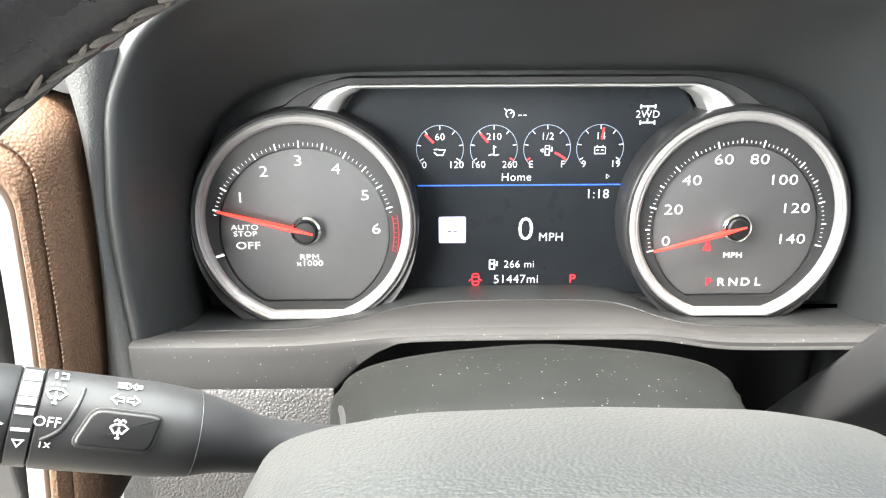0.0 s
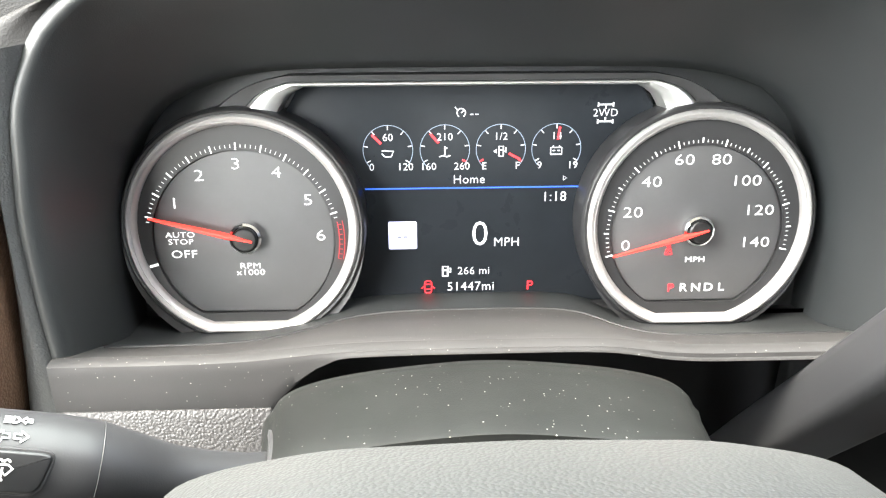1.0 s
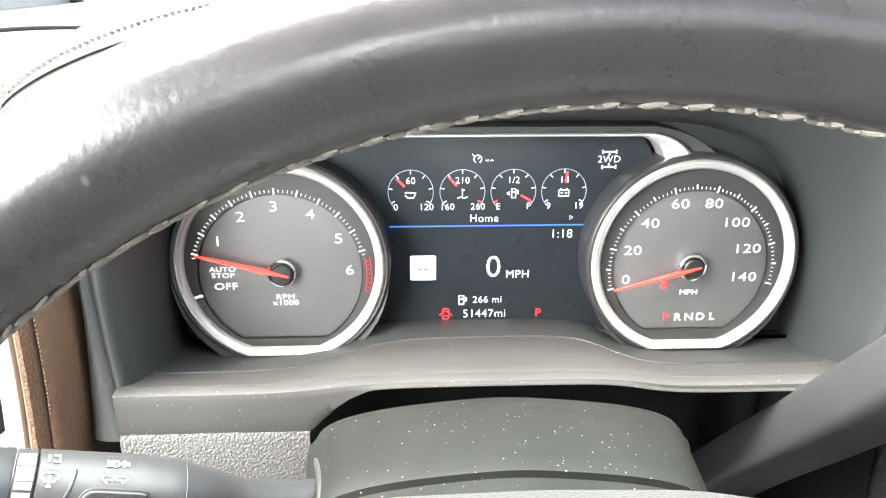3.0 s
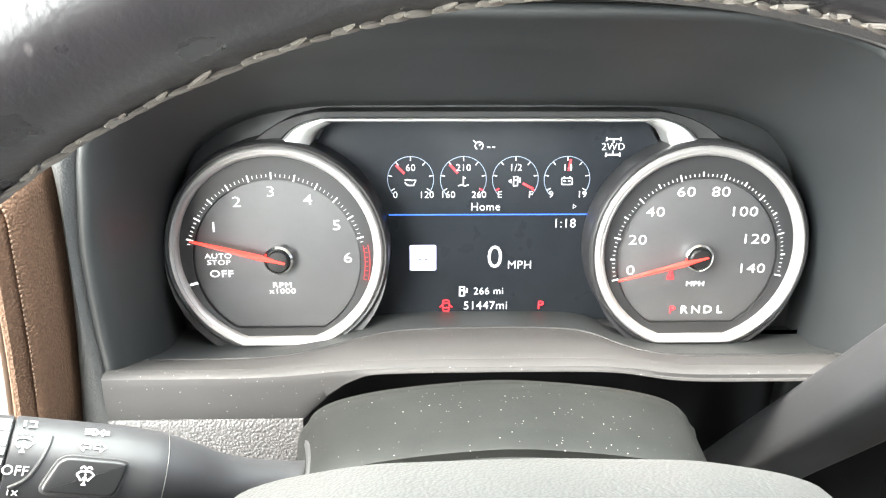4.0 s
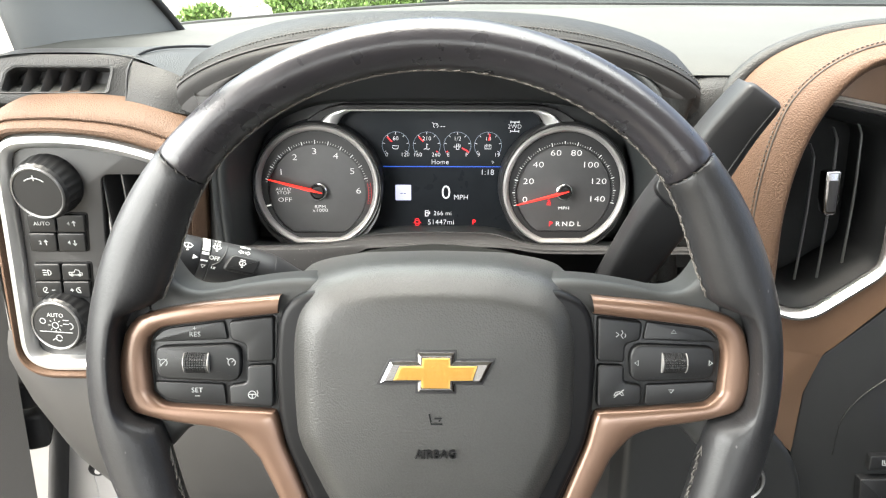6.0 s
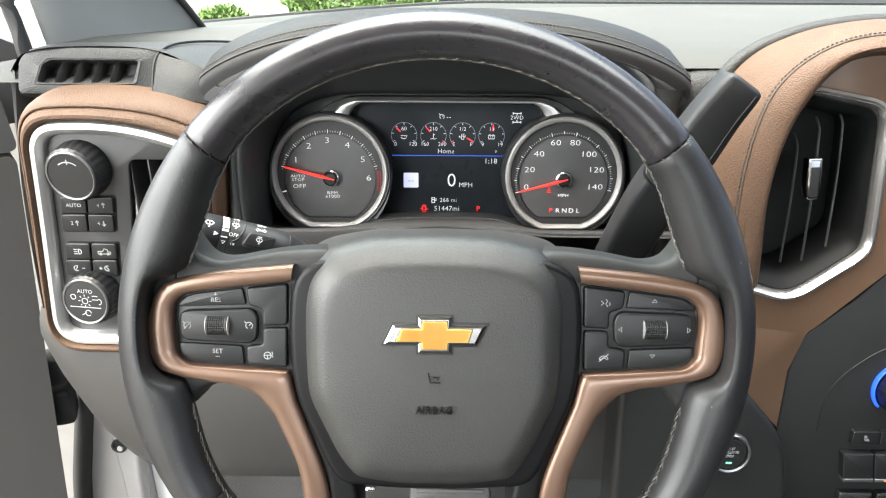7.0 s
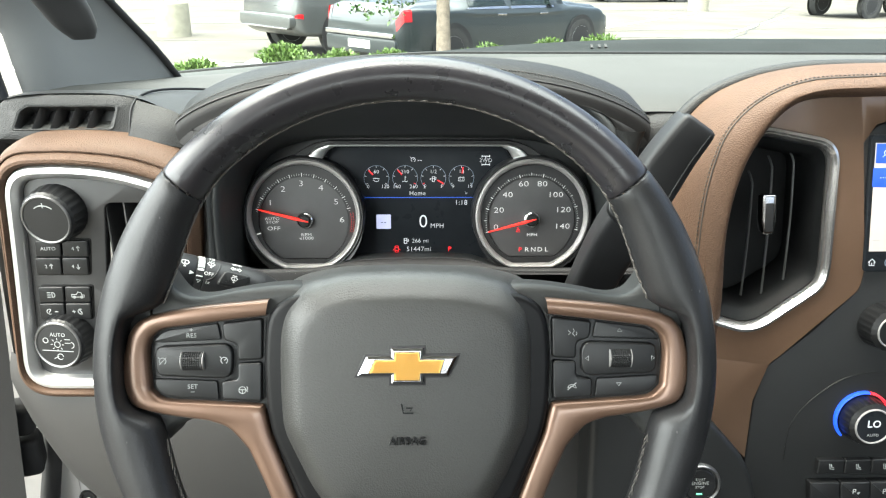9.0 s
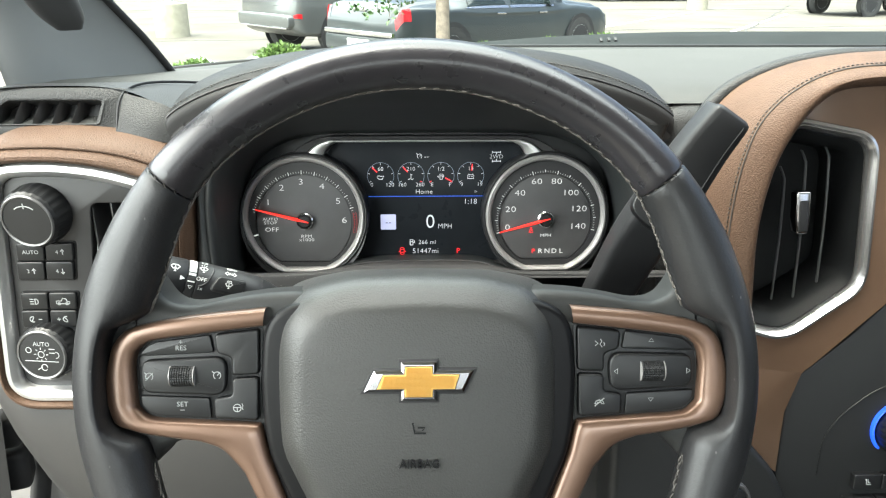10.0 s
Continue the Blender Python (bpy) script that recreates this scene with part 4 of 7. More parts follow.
front, back = opening(L_FRONT), opening(L_BACK)
mix = lambda f, bow: [tuple(Vector(a).lerp(Vector(b), f)) for a, b in zip(grown(front, bow, 0), back)]
rings = [grown(front, 0.0075, 0.006), grown(front, 0.0055, 0.0015), grown(front, 0.0030, -0.0012), grown(front, 0.0008, -0.0016), grown(front, -0.0012, 0.0002), grown(front, -0.0026, 0.0036),
         mix(0.18, -0.0020), mix(0.36, -0.0008), mix(0.55, 0.0006), mix(0.75, 0.0008), mix(0.9, 0.0002), back, grown(back, 0.001, 0.03)]
bm = bmesh.new()
loft(bm, rings, around=False)
part("dial_lining", bm, LINING, dash, "smooth black lining of the dial recess", angle=60)
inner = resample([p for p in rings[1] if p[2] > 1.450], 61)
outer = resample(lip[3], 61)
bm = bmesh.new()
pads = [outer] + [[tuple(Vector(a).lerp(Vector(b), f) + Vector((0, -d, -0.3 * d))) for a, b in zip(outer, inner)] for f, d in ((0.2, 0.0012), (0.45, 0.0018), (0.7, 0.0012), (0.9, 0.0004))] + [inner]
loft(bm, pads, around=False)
part("hood_padding", bm, LIP_SHADE_SKIN, dash, "padded black vinyl underside of the hood, darkened for shade", angle=60)


# shelf under the dials, raised over the column
def hump(x):
    return 1 / (1 + math.exp(-(x + 0.018) / 0.012)) * 1 / (1 + math.exp((x - 0.124) / 0.008))


SX = [-0.112 + 0.375 * i / 260 for i in range(261)]
prof = [(0.372, 1.3215, 1.3345), (0.345, 1.3270, 1.3390), (0.336, 1.3285, 1.3400), (0.3335, 1.3294, 1.3406), (0.325, 1.3325, 1.3425), (0.305, 1.3415, 1.3505), (0.291, 1.3480, 1.3545), (0.2845, 1.3508, 1.3562), (0.2835, 1.3505, 1.3560), (0.2830, 1.3516, 1.3566), (0.281, 1.3521, 1.3569),
        (0.2782, 1.3519, 1.3568), (0.2770, 1.3512, 1.3564), (0.2765, 1.3495, 1.3556)]
ARCH = [(-0.2, 1.3297), (-0.0270, 1.3297), (-0.0215, 1.336), (-0.0145, 1.343), (-0.0075, 1.3485), (0.001, 1.3530), (0.012, 1.3545), (1.0, 1.3545)]


def shelf_z(x, a, b):
    return a + (b - a) * hump(x)


def arch_z(x):
    """Lower edge of the shelf's front, arched up over the column."""
    for (x0, z0), (x1, z1) in zip(ARCH, ARCH[1:]):
        if x <= x1:
            return min(z0 + (z1 - z0) * (x - x0) / (x1 - x0), shelf_z(x, 1.3495, 1.3556) - 0.0012)


def seam_y(x):
    """Depth at which the dark floor of the recess meets the shelf: farther back over the column."""
    return 0.311 + 0.026 * hump(x)


def shelf_point(x, y):
    for (y1, a1, b1), (y0, a0, b0) in zip(prof, prof[1:]):
        if y >= y0:
            f = (y - y0) / (y1 - y0)
            return (x, y, shelf_z(x, a0 + (a1 - a0) * f, b0 + (b1 - b0) * f))


bm = bmesh.new()
loft(bm, [[shelf_point(x, seam_y(x) + (0.372 - seam_y(x)) * f) for x in SX] for f in (1.0, 0.8, 0.6, 0.45, 0.3, 0.15, 0.0)], around=False)
part("recess_floor", bm, LINING, dash, "dark plastic floor of the dial recess")
bm = bmesh.new()
rows = [[shelf_point(x, 0.291 + (seam_y(x) - 0.291) * f) for x in SX] for f in (1.0, 0.75, 0.5, 0.25)] + [[(x, y, shelf_z(x, a, b)) for x in SX] for y, a, b in prof if y < 0.292]
for f, y in ((0.15, 0.2762), (0.5, 0.2759), (0.9, 0.2756), (1.0, 0.2762), (1.0, 0.2890)):
    rows.append([(x, y, shelf_z(x, 1.3495, 1.3556) + (arch_z(x) - shelf_z(x, 1.3495, 1.3556)) * f) for x in SX])
loft(bm, rows, around=False)
part("dial_shelf", bm, SHELF, dash, "grey plastic shelf under the dials with specks of dust")
bm = bmesh.new()
sweep(bm, [tuple(Vector(shelf_point(x, seam_y(x))) + Vector((0, 0, 0.0002))) for x in SX if -0.106 < x < 0.228], oval(0.0007, 0.0006, 6))
part("shelf_seam", bm, BLACK, dash)


# lower dash: knee panel
bm = bmesh.new()
loft(bm, [[(x, y, z) for x in SX if x < -0.0265] for y, z in ((0.2775, 1.3312), (0.2752, 1.3308), (0.2738, 1.328), (0.271, 1.30), (0.272, 1.26), (0.280, 1.22))], around=False)
part("knee_pad", bm, KNEE, dash, "grained grey-black knee pad")
# added black panel: stands for the shaded recess beside the column
bm = bmesh.new()
loft(bm, [[(x, y, z if z < 1.34 else shelf_z(x, 1.3200, 1.3330)) for x in SX if x > -0.045] for y, z in ((0.352, 1.345), (0.352, 1.328), (0.352, 1.30), (0.350, 1.26), (0.345, 1.20))], around=False)
part("shade_panel", bm, BUTTON, dash, "black panel standing in for the shade beside the column")
bm = bmesh.new()
plate(bm, fillet(rect(0.222, 1.16, 0.318, 1.318), 0.006), -0.01, 0.0, 0.003, fr(0, 0.338, 0))
part("filler_panel", bm, CONSOLE, dash, "black filler panel behind the gear lever")
bm = bmesh.new()
rows = []
for f, y, bl in ((0.0, 0.272, 0), (0.1, 0.2655, 0.0), (0.25, 0.262, 0), (0.5, 0.268, 0), (0.75, 0.285, 0), (0.92, 0.305, 0), (1.0, 0.33, 0)):
    row = []
    for i in range(49):
        x = -0.318 + 0.64 * i / 48
        e = max(0.0, -(x + 0.10) / 0.218)
        zb = 1.040 + 0.012 * max(0, x) + 0.13 * e ** 6
        row.append((x, y + 0.03 * e ** 6, 1.262 + (zb - 1.262) * f))
    rows.append(row)
loft(bm, rows, around=False)
part("lower_panel", bm, LOWER, dash, "grey-black lower dash panel")

# steering column cover
column = thing("steering_column_cover", (0.052, 0.2, 1.30), "dusty black plastic steering column cover", "column cover")


def cover(y, top, half, low, q=1.0):
    cx = 0.0560
    half *= 1.02
    side = [(0.25, 0.0012), (0.55, 0.0042), (0.76, 0.0082), (0.88, 0.0130), (0.94, 0.0195), (1.0, 0.0330)]
    pts = [(-half * 1.04, low)] + [(-half * f, top - d) for f, d in side[::-1]] + [(0, top)] + [(half * f, top - d) for f, d in side] + [(half * 1.04, low)]
    return [(cx + x, y, z) for x, z in catmull(pts, 4)]


bm = bmesh.new()
loft(bm, [cover(y, t, h, 1.27) for y, t, h in ((0.276, 1.310, 0.079), (0.262, 1.340, 0.0790), (0.256, 1.3575, 0.0790), (0.252, 1.3655, 0.0790), (0.248, 1.3698, 0.0788), (0.243, 1.3716, 0.0785), (0.238, 1.3722, 0.0770), (0.215, 1.3735, 0.0755), (0.2045, 1.3740, 0.0748), (0.2030, 1.3736, 0.0744), (0.2020, 1.3712, 0.0738), (0.18, 1.3712, 0.071), (0.155, 1.372, 0.068), (0.150, 1.372, 0.067), (0.148, 1.370, 0.065), (0.11, 1.369, 0.063))], around=False)
part("upper_cover", bm, PLASTIC_DUSTY, column, "dusty upper cover")
bm = bmesh.new()
path = catmull([(-0.0190, 0.238, 1.345), (-0.0155, 0.225, 1.3525), (-0.013, 0.205, 1.355), (-0.012, 0.17, 1.352)], 6)
sweep(bm, path, oval(0.0016, 0.0045, 10))
part("seam", bm, PLASTIC, column)
bm = bmesh.new()
loft(bm, [[(0.057 + h * math.cos(a), y, 1.29 - 0.075 * math.sin(a) * k) for a in [math.pi * i / 20 for i in range(21)]] for y, h, k in ((0.285, 0.080, 0.9), (0.20, 0.075, 1.0), (0.13, 0.066, 0.9))], around=False)
part("lower_cover", bm, PLASTIC, column)

# left pod with switches
pod = thing("switch_pod", (-0.21, 0.28, 1.24), "tan leather framed switch pod with silver bezel and black panel", "switch pod")
PM = fr(0, 0.264, 0, 0)
S_OUT = ccw([(-0.2890, 1.2455), (-0.2220, 1.2448), (-0.1600, 1.2472), (-0.1420, 1.3600), (-0.1355, 1.4310), (-0.1800, 1.4450), (-0.2200, 1.4495), (-0.2690, 1.4470), (-0.2760, 1.3700)])
S_OUT = fillet(S_OUT, [0.030, 0.01, 0.03, 0.03, 0.016, 0.02, 0.02, 0.026, 0.03], 12)
S_IN = inset(S_OUT, 0.0115)
bm = bmesh.new()
band(bm, S_OUT, S_IN, [(0, -0.012), (0, -0.001), (0.10, 0.0012), (0.45, 0.0022), (0.8, -0.0005), (0.95, -0.004), (1, -0.010)], PM)
part("bezel", bm, SILVER, pod, "satin silver bezel")
T_OUT = ccw([(-0.2990, 1.2325), (-0.2220, 1.2310), (-0.1440, 1.2310), (-0.1265, 1.3550), (-0.1200, 1.4480), (-0.1580, 1.4640), (-0.2150, 1.4690), (-0.2800, 1.4665), (-0.2870, 1.3700)])
T_OUT = fillet(T_OUT, [0.034, 0.01, 0.03, 0.04, 0.012, 0.03, 0.02, 0.034, 0.03], 12)
bm = bmesh.new()
band(bm, T_OUT, S_OUT, [(0, -0.075), (0.0, -0.030), (0.03, -0.021), (0.09, -0.0115), (0.18, -0.0055), (0.29, -0.0022), (0.41, -0.0012), (0.445, -0.0030), (0.48, -0.0012), (0.56, 0.0012), (0.68, 0.0036), (0.80, 0.0038), (0.90, 0.0020), (0.97, -0.0015), (1, -0.006)], PM)
part("pad", bm, TAN, pod, "tan leather roll with stitched seam")
bm = bmesh.new()
loop = [(a[0] + (b[0] - a[0]) * 0.37, a[1] + (b[1] - a[1]) * 0.37, -0.0012) for a, b in zip(T_OUT, S_OUT)]
loop = resample(loop + loop[:1], 330)
for i in range(330 - 1):
    a, b = Vector(loop[i]), Vector(loop[i + 1])
    if a.y > 1.35:
        bead(bm, a.lerp(b, 0.1), a.lerp(b, 0.75), 0.00055, PM, 4)
tagged(part("stitching", bm, TAN_THREAD, pod), kind="stuff")
bm = bmesh.new()
PANEL_POD = [(-0.2790, 1.2555), (-0.1720, 1.2555), (-0.1720, 1.3330), (-0.2060, 1.3330), (-0.1955, 1.4160), (-0.1400, 1.4160), (-0.1400, 1.4330), (-0.1800, 1.4360), (-0.2200, 1.4395), (-0.2620, 1.4370), (-0.2720, 1.3500)]
plate(bm, fillet(PANEL_POD, [0.02, 0.004, 0.004, 0.004, 0.006, 0.004, 0.004, 0.01, 0.01, 0.02, 0.02]), -0.016, -0.0065, 0.001, PM)
part("panel", bm, PLASTIC, pod, "satin black switch panel")
bm = bmesh.new()
plate(bm, rect(-0.215, 1.325, -0.14, 1.425), -0.06, -0.05, 0.001, PM)
part("vent_well", bm, BLACK, pod)
for x in (-0.193, -0.178, -0.163):
    bm = bmesh.new()
    V = fr(x, 0.285, 1.374, 0, -18)
    plate(bm, rect(-0.0009, -0.042, 0.0009, 0.042), -0.015, 0.012, 0.0006, V)
    part("vane", bm, PLASTIC, pod)


def knob(parent, M, r, depth, face_r, cap=BUTTON, ring=KNOB_RING, label="ribbed black rotary knob with a silver ring"):
    bm = bmesh.new()
    revolve(bm, [(r * 1.02, -0.004), (r * 1.03, depth * 0.15), (r * 1.0, depth * 0.5), (r * 0.97, depth * 0.85), (face_r * 1.06, depth)], 96, M, lambda i, j: (-0.022 if j % 4 < 2 else 0) if 0 < i < 4 else 0)
    k = part("knob", bm, BUTTON, parent, label, angle=18)
    bm = bmesh.new()
    revolve(bm, [(face_r * 1.08, depth * 0.9), (face_r * 1.08, depth + 0.0006), (face_r * 1.04, depth + 0.0012), (face_r * 0.99, depth + 0.0009), (face_r * 0.975, depth)], 64, M)
    part("knob_ring", bm, ring, k, "satin metal ring")
    bm = bmesh.new()
    revolve(bm, [(face_r * 0.985, depth - 0.002), (face_r * 0.975, depth + 0.0002), (face_r * 0.5, depth + 0.0005), (0.0005, depth + 0.0006)], 48, M)
    part("knob_face", bm, cap, k)
    return k


K1 = PM @ Matrix.Translation((-0.2345, 1.4085, -0.0065)) @ Matrix.Rotation(radians(-7), 4, "Y") @ Matrix.Rotation(radians(4), 4, "X")
K2 = PM @ Matrix.Translation((-0.2455, 1.2925, -0.0065)) @ Matrix.Rotation(radians(-7), 4, "Y") @ Matrix.Rotation(radians(-6), 4, "X")
k1 = knob(pod, K1, 0.0235, 0.0165, 0.0192)
icon("mark", [disc(0, 0, 0.72, 16, 52, 128), [(0, 0.85), (0, 0.6)]], at2(K1, 0, 0, 0.0170, 0.0173), GREY_PRINT, k1, width=0.05)
k2 = knob(pod, K2, 0.0235, 0.0165, 0.0192)
writing("letters", "AUTO", 0.0048, at2(K2, 0.001, 0.0095, 1, 0.0173), GREY_PRINT, k2, bold=0.0)
icon("mark", [(disc(0, 0.05, 0.16, 10), True)] + [[(0.25 * math.cos(a), 0.05 + 0.25 * math.sin(a)), (0.36 * math.cos(a), 0.05 + 0.36 * math.sin(a))] for a in [math.pi / 4 * i for i in range(8)]]
     + [[(-0.85, -0.3), (0.85, -0.3)], (disc(-0.62, 0.25, 0.14, 10), True), [(0.42, 0.35), (0.72, 0.35)], [(0.42, 0.15), (0.72, 0.15)], disc(0.75, 0.05, 0.16, 8, -90, 90), disc(0.1, -0.62, 0.16, 10), [(-0.25, -0.75), (0.0, -0.6)]], at2(K2, 0, 0, 0.0165, 0.0173), GREY_PRINT, k2, width=0.04)
BW = 0.0213
for z0, z1, xa, xb in ((1.3523, 1.3857, -0.2621, -0.2564), (1.3108, 1.3437, -0.2666, -0.2611)):
    bm = bmesh.new()
    plate(bm, fillet([(xa, z0), (xa + 2 * BW + 0.0036, z0), (xb + 2 * BW + 0.0026, z1), (xb, z1)], 0.003), -0.012, -0.0061, 0.0003, PM)
    part("button_bed", bm, GAP, pod, "black recess round the buttons")
rows4 = ((1.3845, 1.3700, -0.2575), (1.3690, 1.3535, -0.2600), (1.3425, 1.3280, -0.2625), (1.3270, 1.3120, -0.2645))
for r, (z1, z0, x0) in enumerate(rows4):
    for j in range(2):
        xa = x0 + j * (BW + 0.0010)
        bm = bmesh.new()
        plate(bm, fillet([(xa - 0.0008, z0), (xa + BW - 0.0008, z0), (xa + BW + 0.0006, z1), (xa + 0.0006, z1)], 0.0022), -0.010, -0.0035, 0.0010, PM)
        b = part("button", bm, BUTTON, pod)
        c = at2(PM, xa + BW / 2, (z0 + z1) / 2, 0.0034, -0.0034)
        if r < 2 and (r, j) == (0, 0):
            writing("letters", "AUTO", 0.0044, at2(PM, xa + BW / 2, (z0 + z1) / 2, 1, -0.0034), GREY_PRINT, b, bold=0.0)
        elif r < 2:
            writing("letters", "2" if (r, j) == (1, 0) else "4", 0.0044, at2(PM, xa + BW / 2 - 0.002, (z0 + z1) / 2, 1, -0.0034), GREY_PRINT, b, bold=0.0)
            up = 1 if r == 0 or j == 0 else -1
            icon("symbol", [[(0.7, -0.6), (0.7, 0.6)], [(0.3, 0.2 * up), (0.7, 0.7 * up), (1.1, 0.2 * up)]], c, GREY_PRINT, b, width=0.2)
        elif r == 2:
            icon("symbol", [disc(0.2, 0, 0.7, 10, -90, 90) + [(0.2, -0.7)], [(-1, 0.6), (-0.1, 0.6)], [(-1, 0), (-0.1, 0)], [(-1, -0.6), (-0.1, -0.6)]] if j == 0 else
                 [[(-1.5, -0.6), (-1.5, 0.1), (-0.3, 0.1), (0.1, 0.8), (0.9, 0.6), (1.0, 0.0), (1.6, -0.1), (1.6, -0.6), (-1.5, -0.6)], (disc(-0.9, -0.6, 0.3, 8), True), (disc(0.9, -0.6, 0.3, 8), True)], c, GREY_PRINT, b, width=0.2)
        else:
            s = 1 if j == 0 else -1
            icon("symbol", [disc(-0.6 * s, 0, 0.7, 10, 60, 300), [(-0.9 * s, -0.4), (-0.3 * s, 0.5)], [(0.7 * s, 0), (1.5 * s, 0)]] + ([[(1.1 * s, -0.4), (1.1 * s, 0.4)]] if j else []), c, GREY_PRINT, b, width=0.2)

# black side vent above the pod
side = thing("side_vent", (-0.235, 0.32, 1.46), "black slatted side demister vent in grained dash vinyl", "air vent")
VM = fr(-0.236, 0.3130, 1.4775, 22)
V_OUT = fillet([(-0.060, -0.019), (0.066, -0.019), (0.066, 0.019), (0.058, 0.021), (-0.048, 0.021), (-0.060, 0.010)], 0.006)
V_IN = fillet([(-0.040, -0.0090), (0.0370, -0.0085), (0.0420, 0.0080), (0.038, 0.0085), (-0.0290, 0.0085), (-0.0350, 0.0050)], 0.0025)
bm = bmesh.new()
band(bm, V_OUT, V_IN, [(0, -0.03), (0, -0.006), (0.12, -0.001), (0.4, 0.0005), (0.80, 0.0005), (0.86, 0.0016), (0.94, 0.0012), (1, -0.001), (1, -0.016)], VM)
part("surround", bm, SOFT, side, "grained black vinyl surround")
bm = bmesh.new()
plate(bm, rect(-0.045, -0.012, 0.046, 0.012), -0.020, -0.014, 0.001, VM)
part("well", bm, BLACK, side)
for i in range(4):
    x = -0.0225 + 0.0150 * i
    bm = bmesh.new()
    loft(bm, [[(x - 0.0050, -0.0092, w0), (x + 0.0015, 0.0088, w0), (x + 0.0050, 0.0088, w1), (x - 0.0015, -0.0092, w1)] for w0, w1 in ((-0.0012, -0.0055), (-0.016, -0.018))], caps=True, M=VM)
    part("slat", bm, PLASTIC, side)
# grained pad behind the vent, with its seam
surface("side_pad", [[(-0.315, 0.335, 1.470), (-0.285, 0.318, 1.4925), (-0.235, 0.322, 1.4965), (-0.175, 0.318, 1.4935), (-0.125, 0.300, 1.474)],
                     [(-0.330, 0.40, 1.470), (-0.290, 0.37, 1.4895), (-0.235, 0.36, 1.4930), (-0.175, 0.36, 1.4925), (-0.125, 0.36, 1.482)],
                     [(-0.345, 0.50, 1.452), (-0.300, 0.48, 1.468), (-0.235, 0.46, 1.475), (-0.175, 0.45, 1.480), (-0.105, 0.43, 1.478)],
                     [(-0.360, 0.64, 1.422), (-0.310, 0.63, 1.440), (-0.235, 0.62, 1.450), (-0.160, 0.60, 1.462), (-0.06, 0.58, 1.472)]], SOFT, dash, "grained black dash pad")
bm = bmesh.new()
sweep(bm, catmull([(-0.178, 0.2975, 1.4650), (-0.177, 0.312, 1.4890), (-0.172, 0.345, 1.4945), (-0.155, 0.40, 1.4880), (-0.12, 0.44, 1.4790)], 6), oval(0.0008, 0.0012, 8))
part("seam", bm, BLACK, dash)
surface("side_front", [[(-0.175, 0.315, 1.4920), (-0.145, 0.308, 1.4850), (-0.130, 0.306, 1.4770)], [(-0.176, 0.303, 1.478), (-0.150, 0.298, 1.473), (-0.131, 0.300, 1.468)], [(-0.178, 0.296, 1.464), (-0.152, 0.292, 1.460), (-0.131, 0.296, 1.455)]], SOFT, dash)

# grained strips beside the dial recess; the left one's light is in its colour
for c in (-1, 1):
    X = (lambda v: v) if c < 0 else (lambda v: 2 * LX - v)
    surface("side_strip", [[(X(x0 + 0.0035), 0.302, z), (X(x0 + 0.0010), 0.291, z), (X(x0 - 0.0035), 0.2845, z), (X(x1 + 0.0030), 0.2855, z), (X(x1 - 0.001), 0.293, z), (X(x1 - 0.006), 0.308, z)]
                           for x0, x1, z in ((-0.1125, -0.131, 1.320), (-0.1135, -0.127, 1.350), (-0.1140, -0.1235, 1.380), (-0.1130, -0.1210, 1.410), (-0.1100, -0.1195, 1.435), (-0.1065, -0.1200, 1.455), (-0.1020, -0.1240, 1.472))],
            STRIP_LIT if c < 0 else SOFT, dash, "grained black strip beside the dials")
surface("right_front", [[(0.245, 0.350, 1.4900), (0.265, 0.348, 1.4905), (0.285, 0.345, 1.4905), (0.31, 0.345, 1.4905)], [(0.250, 0.322, 1.482), (0.268, 0.318, 1.4825), (0.288, 0.318, 1.4825), (0.31, 0.322, 1.483)],
                        [(0.250, 0.305, 1.465), (0.268, 0.303, 1.465), (0.288, 0.305, 1.465), (0.30, 0.31, 1.465)], [(0.245, 0.298, 1.42), (0.262, 0.297, 1.42), (0.28, 0.30, 1.42), (0.29, 0.305, 1.42)], [(0.238, 0.29, 1.33), (0.26, 0.29, 1.33), (0.28, 0.295, 1.33), (0.29, 0.30, 1.33)]], SOFT, dash, "grained black vinyl beside the hood")

# ---- right of the wheel ----
RL = 8.53
RMAT = fr(0.0, 0.236, 1.42, RL)


def rv(z):
    """Height on the sloping centre panel from z."""
    return (z - 1.42) / math.cos(radians(RL))


def rp(pts):
    return [(x, rv(z)) for x, z in pts]


FRAME_MET = mat("smoked chrome", (0.46, 0.45, 0.445), 0.24, 0.9, spots=0.1, spot_size=0.04)
VANE = mat("vane plastic", (0.045, 0.047, 0.048), 0.45, spots=0.15, spot_size=0.02)
DUCT = mat("duct black", (0.0075, 0.008, 0.0085), 0.55, spec=0.12, spots=0.2, spot_size=0.02)
stack = thing("centre_trim", (0.36, 0.25, 1.2), "brown gloss centre trim round a chrome-framed air vent", "dashboard trim")
V_O = fillet(ccw(rp([(0.297, 1.3275), (0.3330, 1.3165), (0.3870, 1.3550), (0.3920, 1.3690), (0.3890, 1.4630), (0.3800, 1.4755), (0.3250, 1.4860), (0.3060, 1.4650), (0.297, 1.4200)])), [0.006, 0.018, 0.010, 0.010, 0.010, 0.010, 0.010, 0.02, 0.02], 8)
B_O = fillet(ccw(rp([(0.2900, 1.3000), (0.3500, 1.2915), (0.4175, 1.3550), (0.4200, 1.3720), (0.4065, 1.4700), (0.4000, 1.5095), (0.3520, 1.5085), (0.3000, 1.4700), (0.2900, 1.4200)])), [0.004, 0.010, 0.006, 0.006, 0.004, 0.004, 0.01, 0.01, 0.02], 8)
bm = bmesh.new()
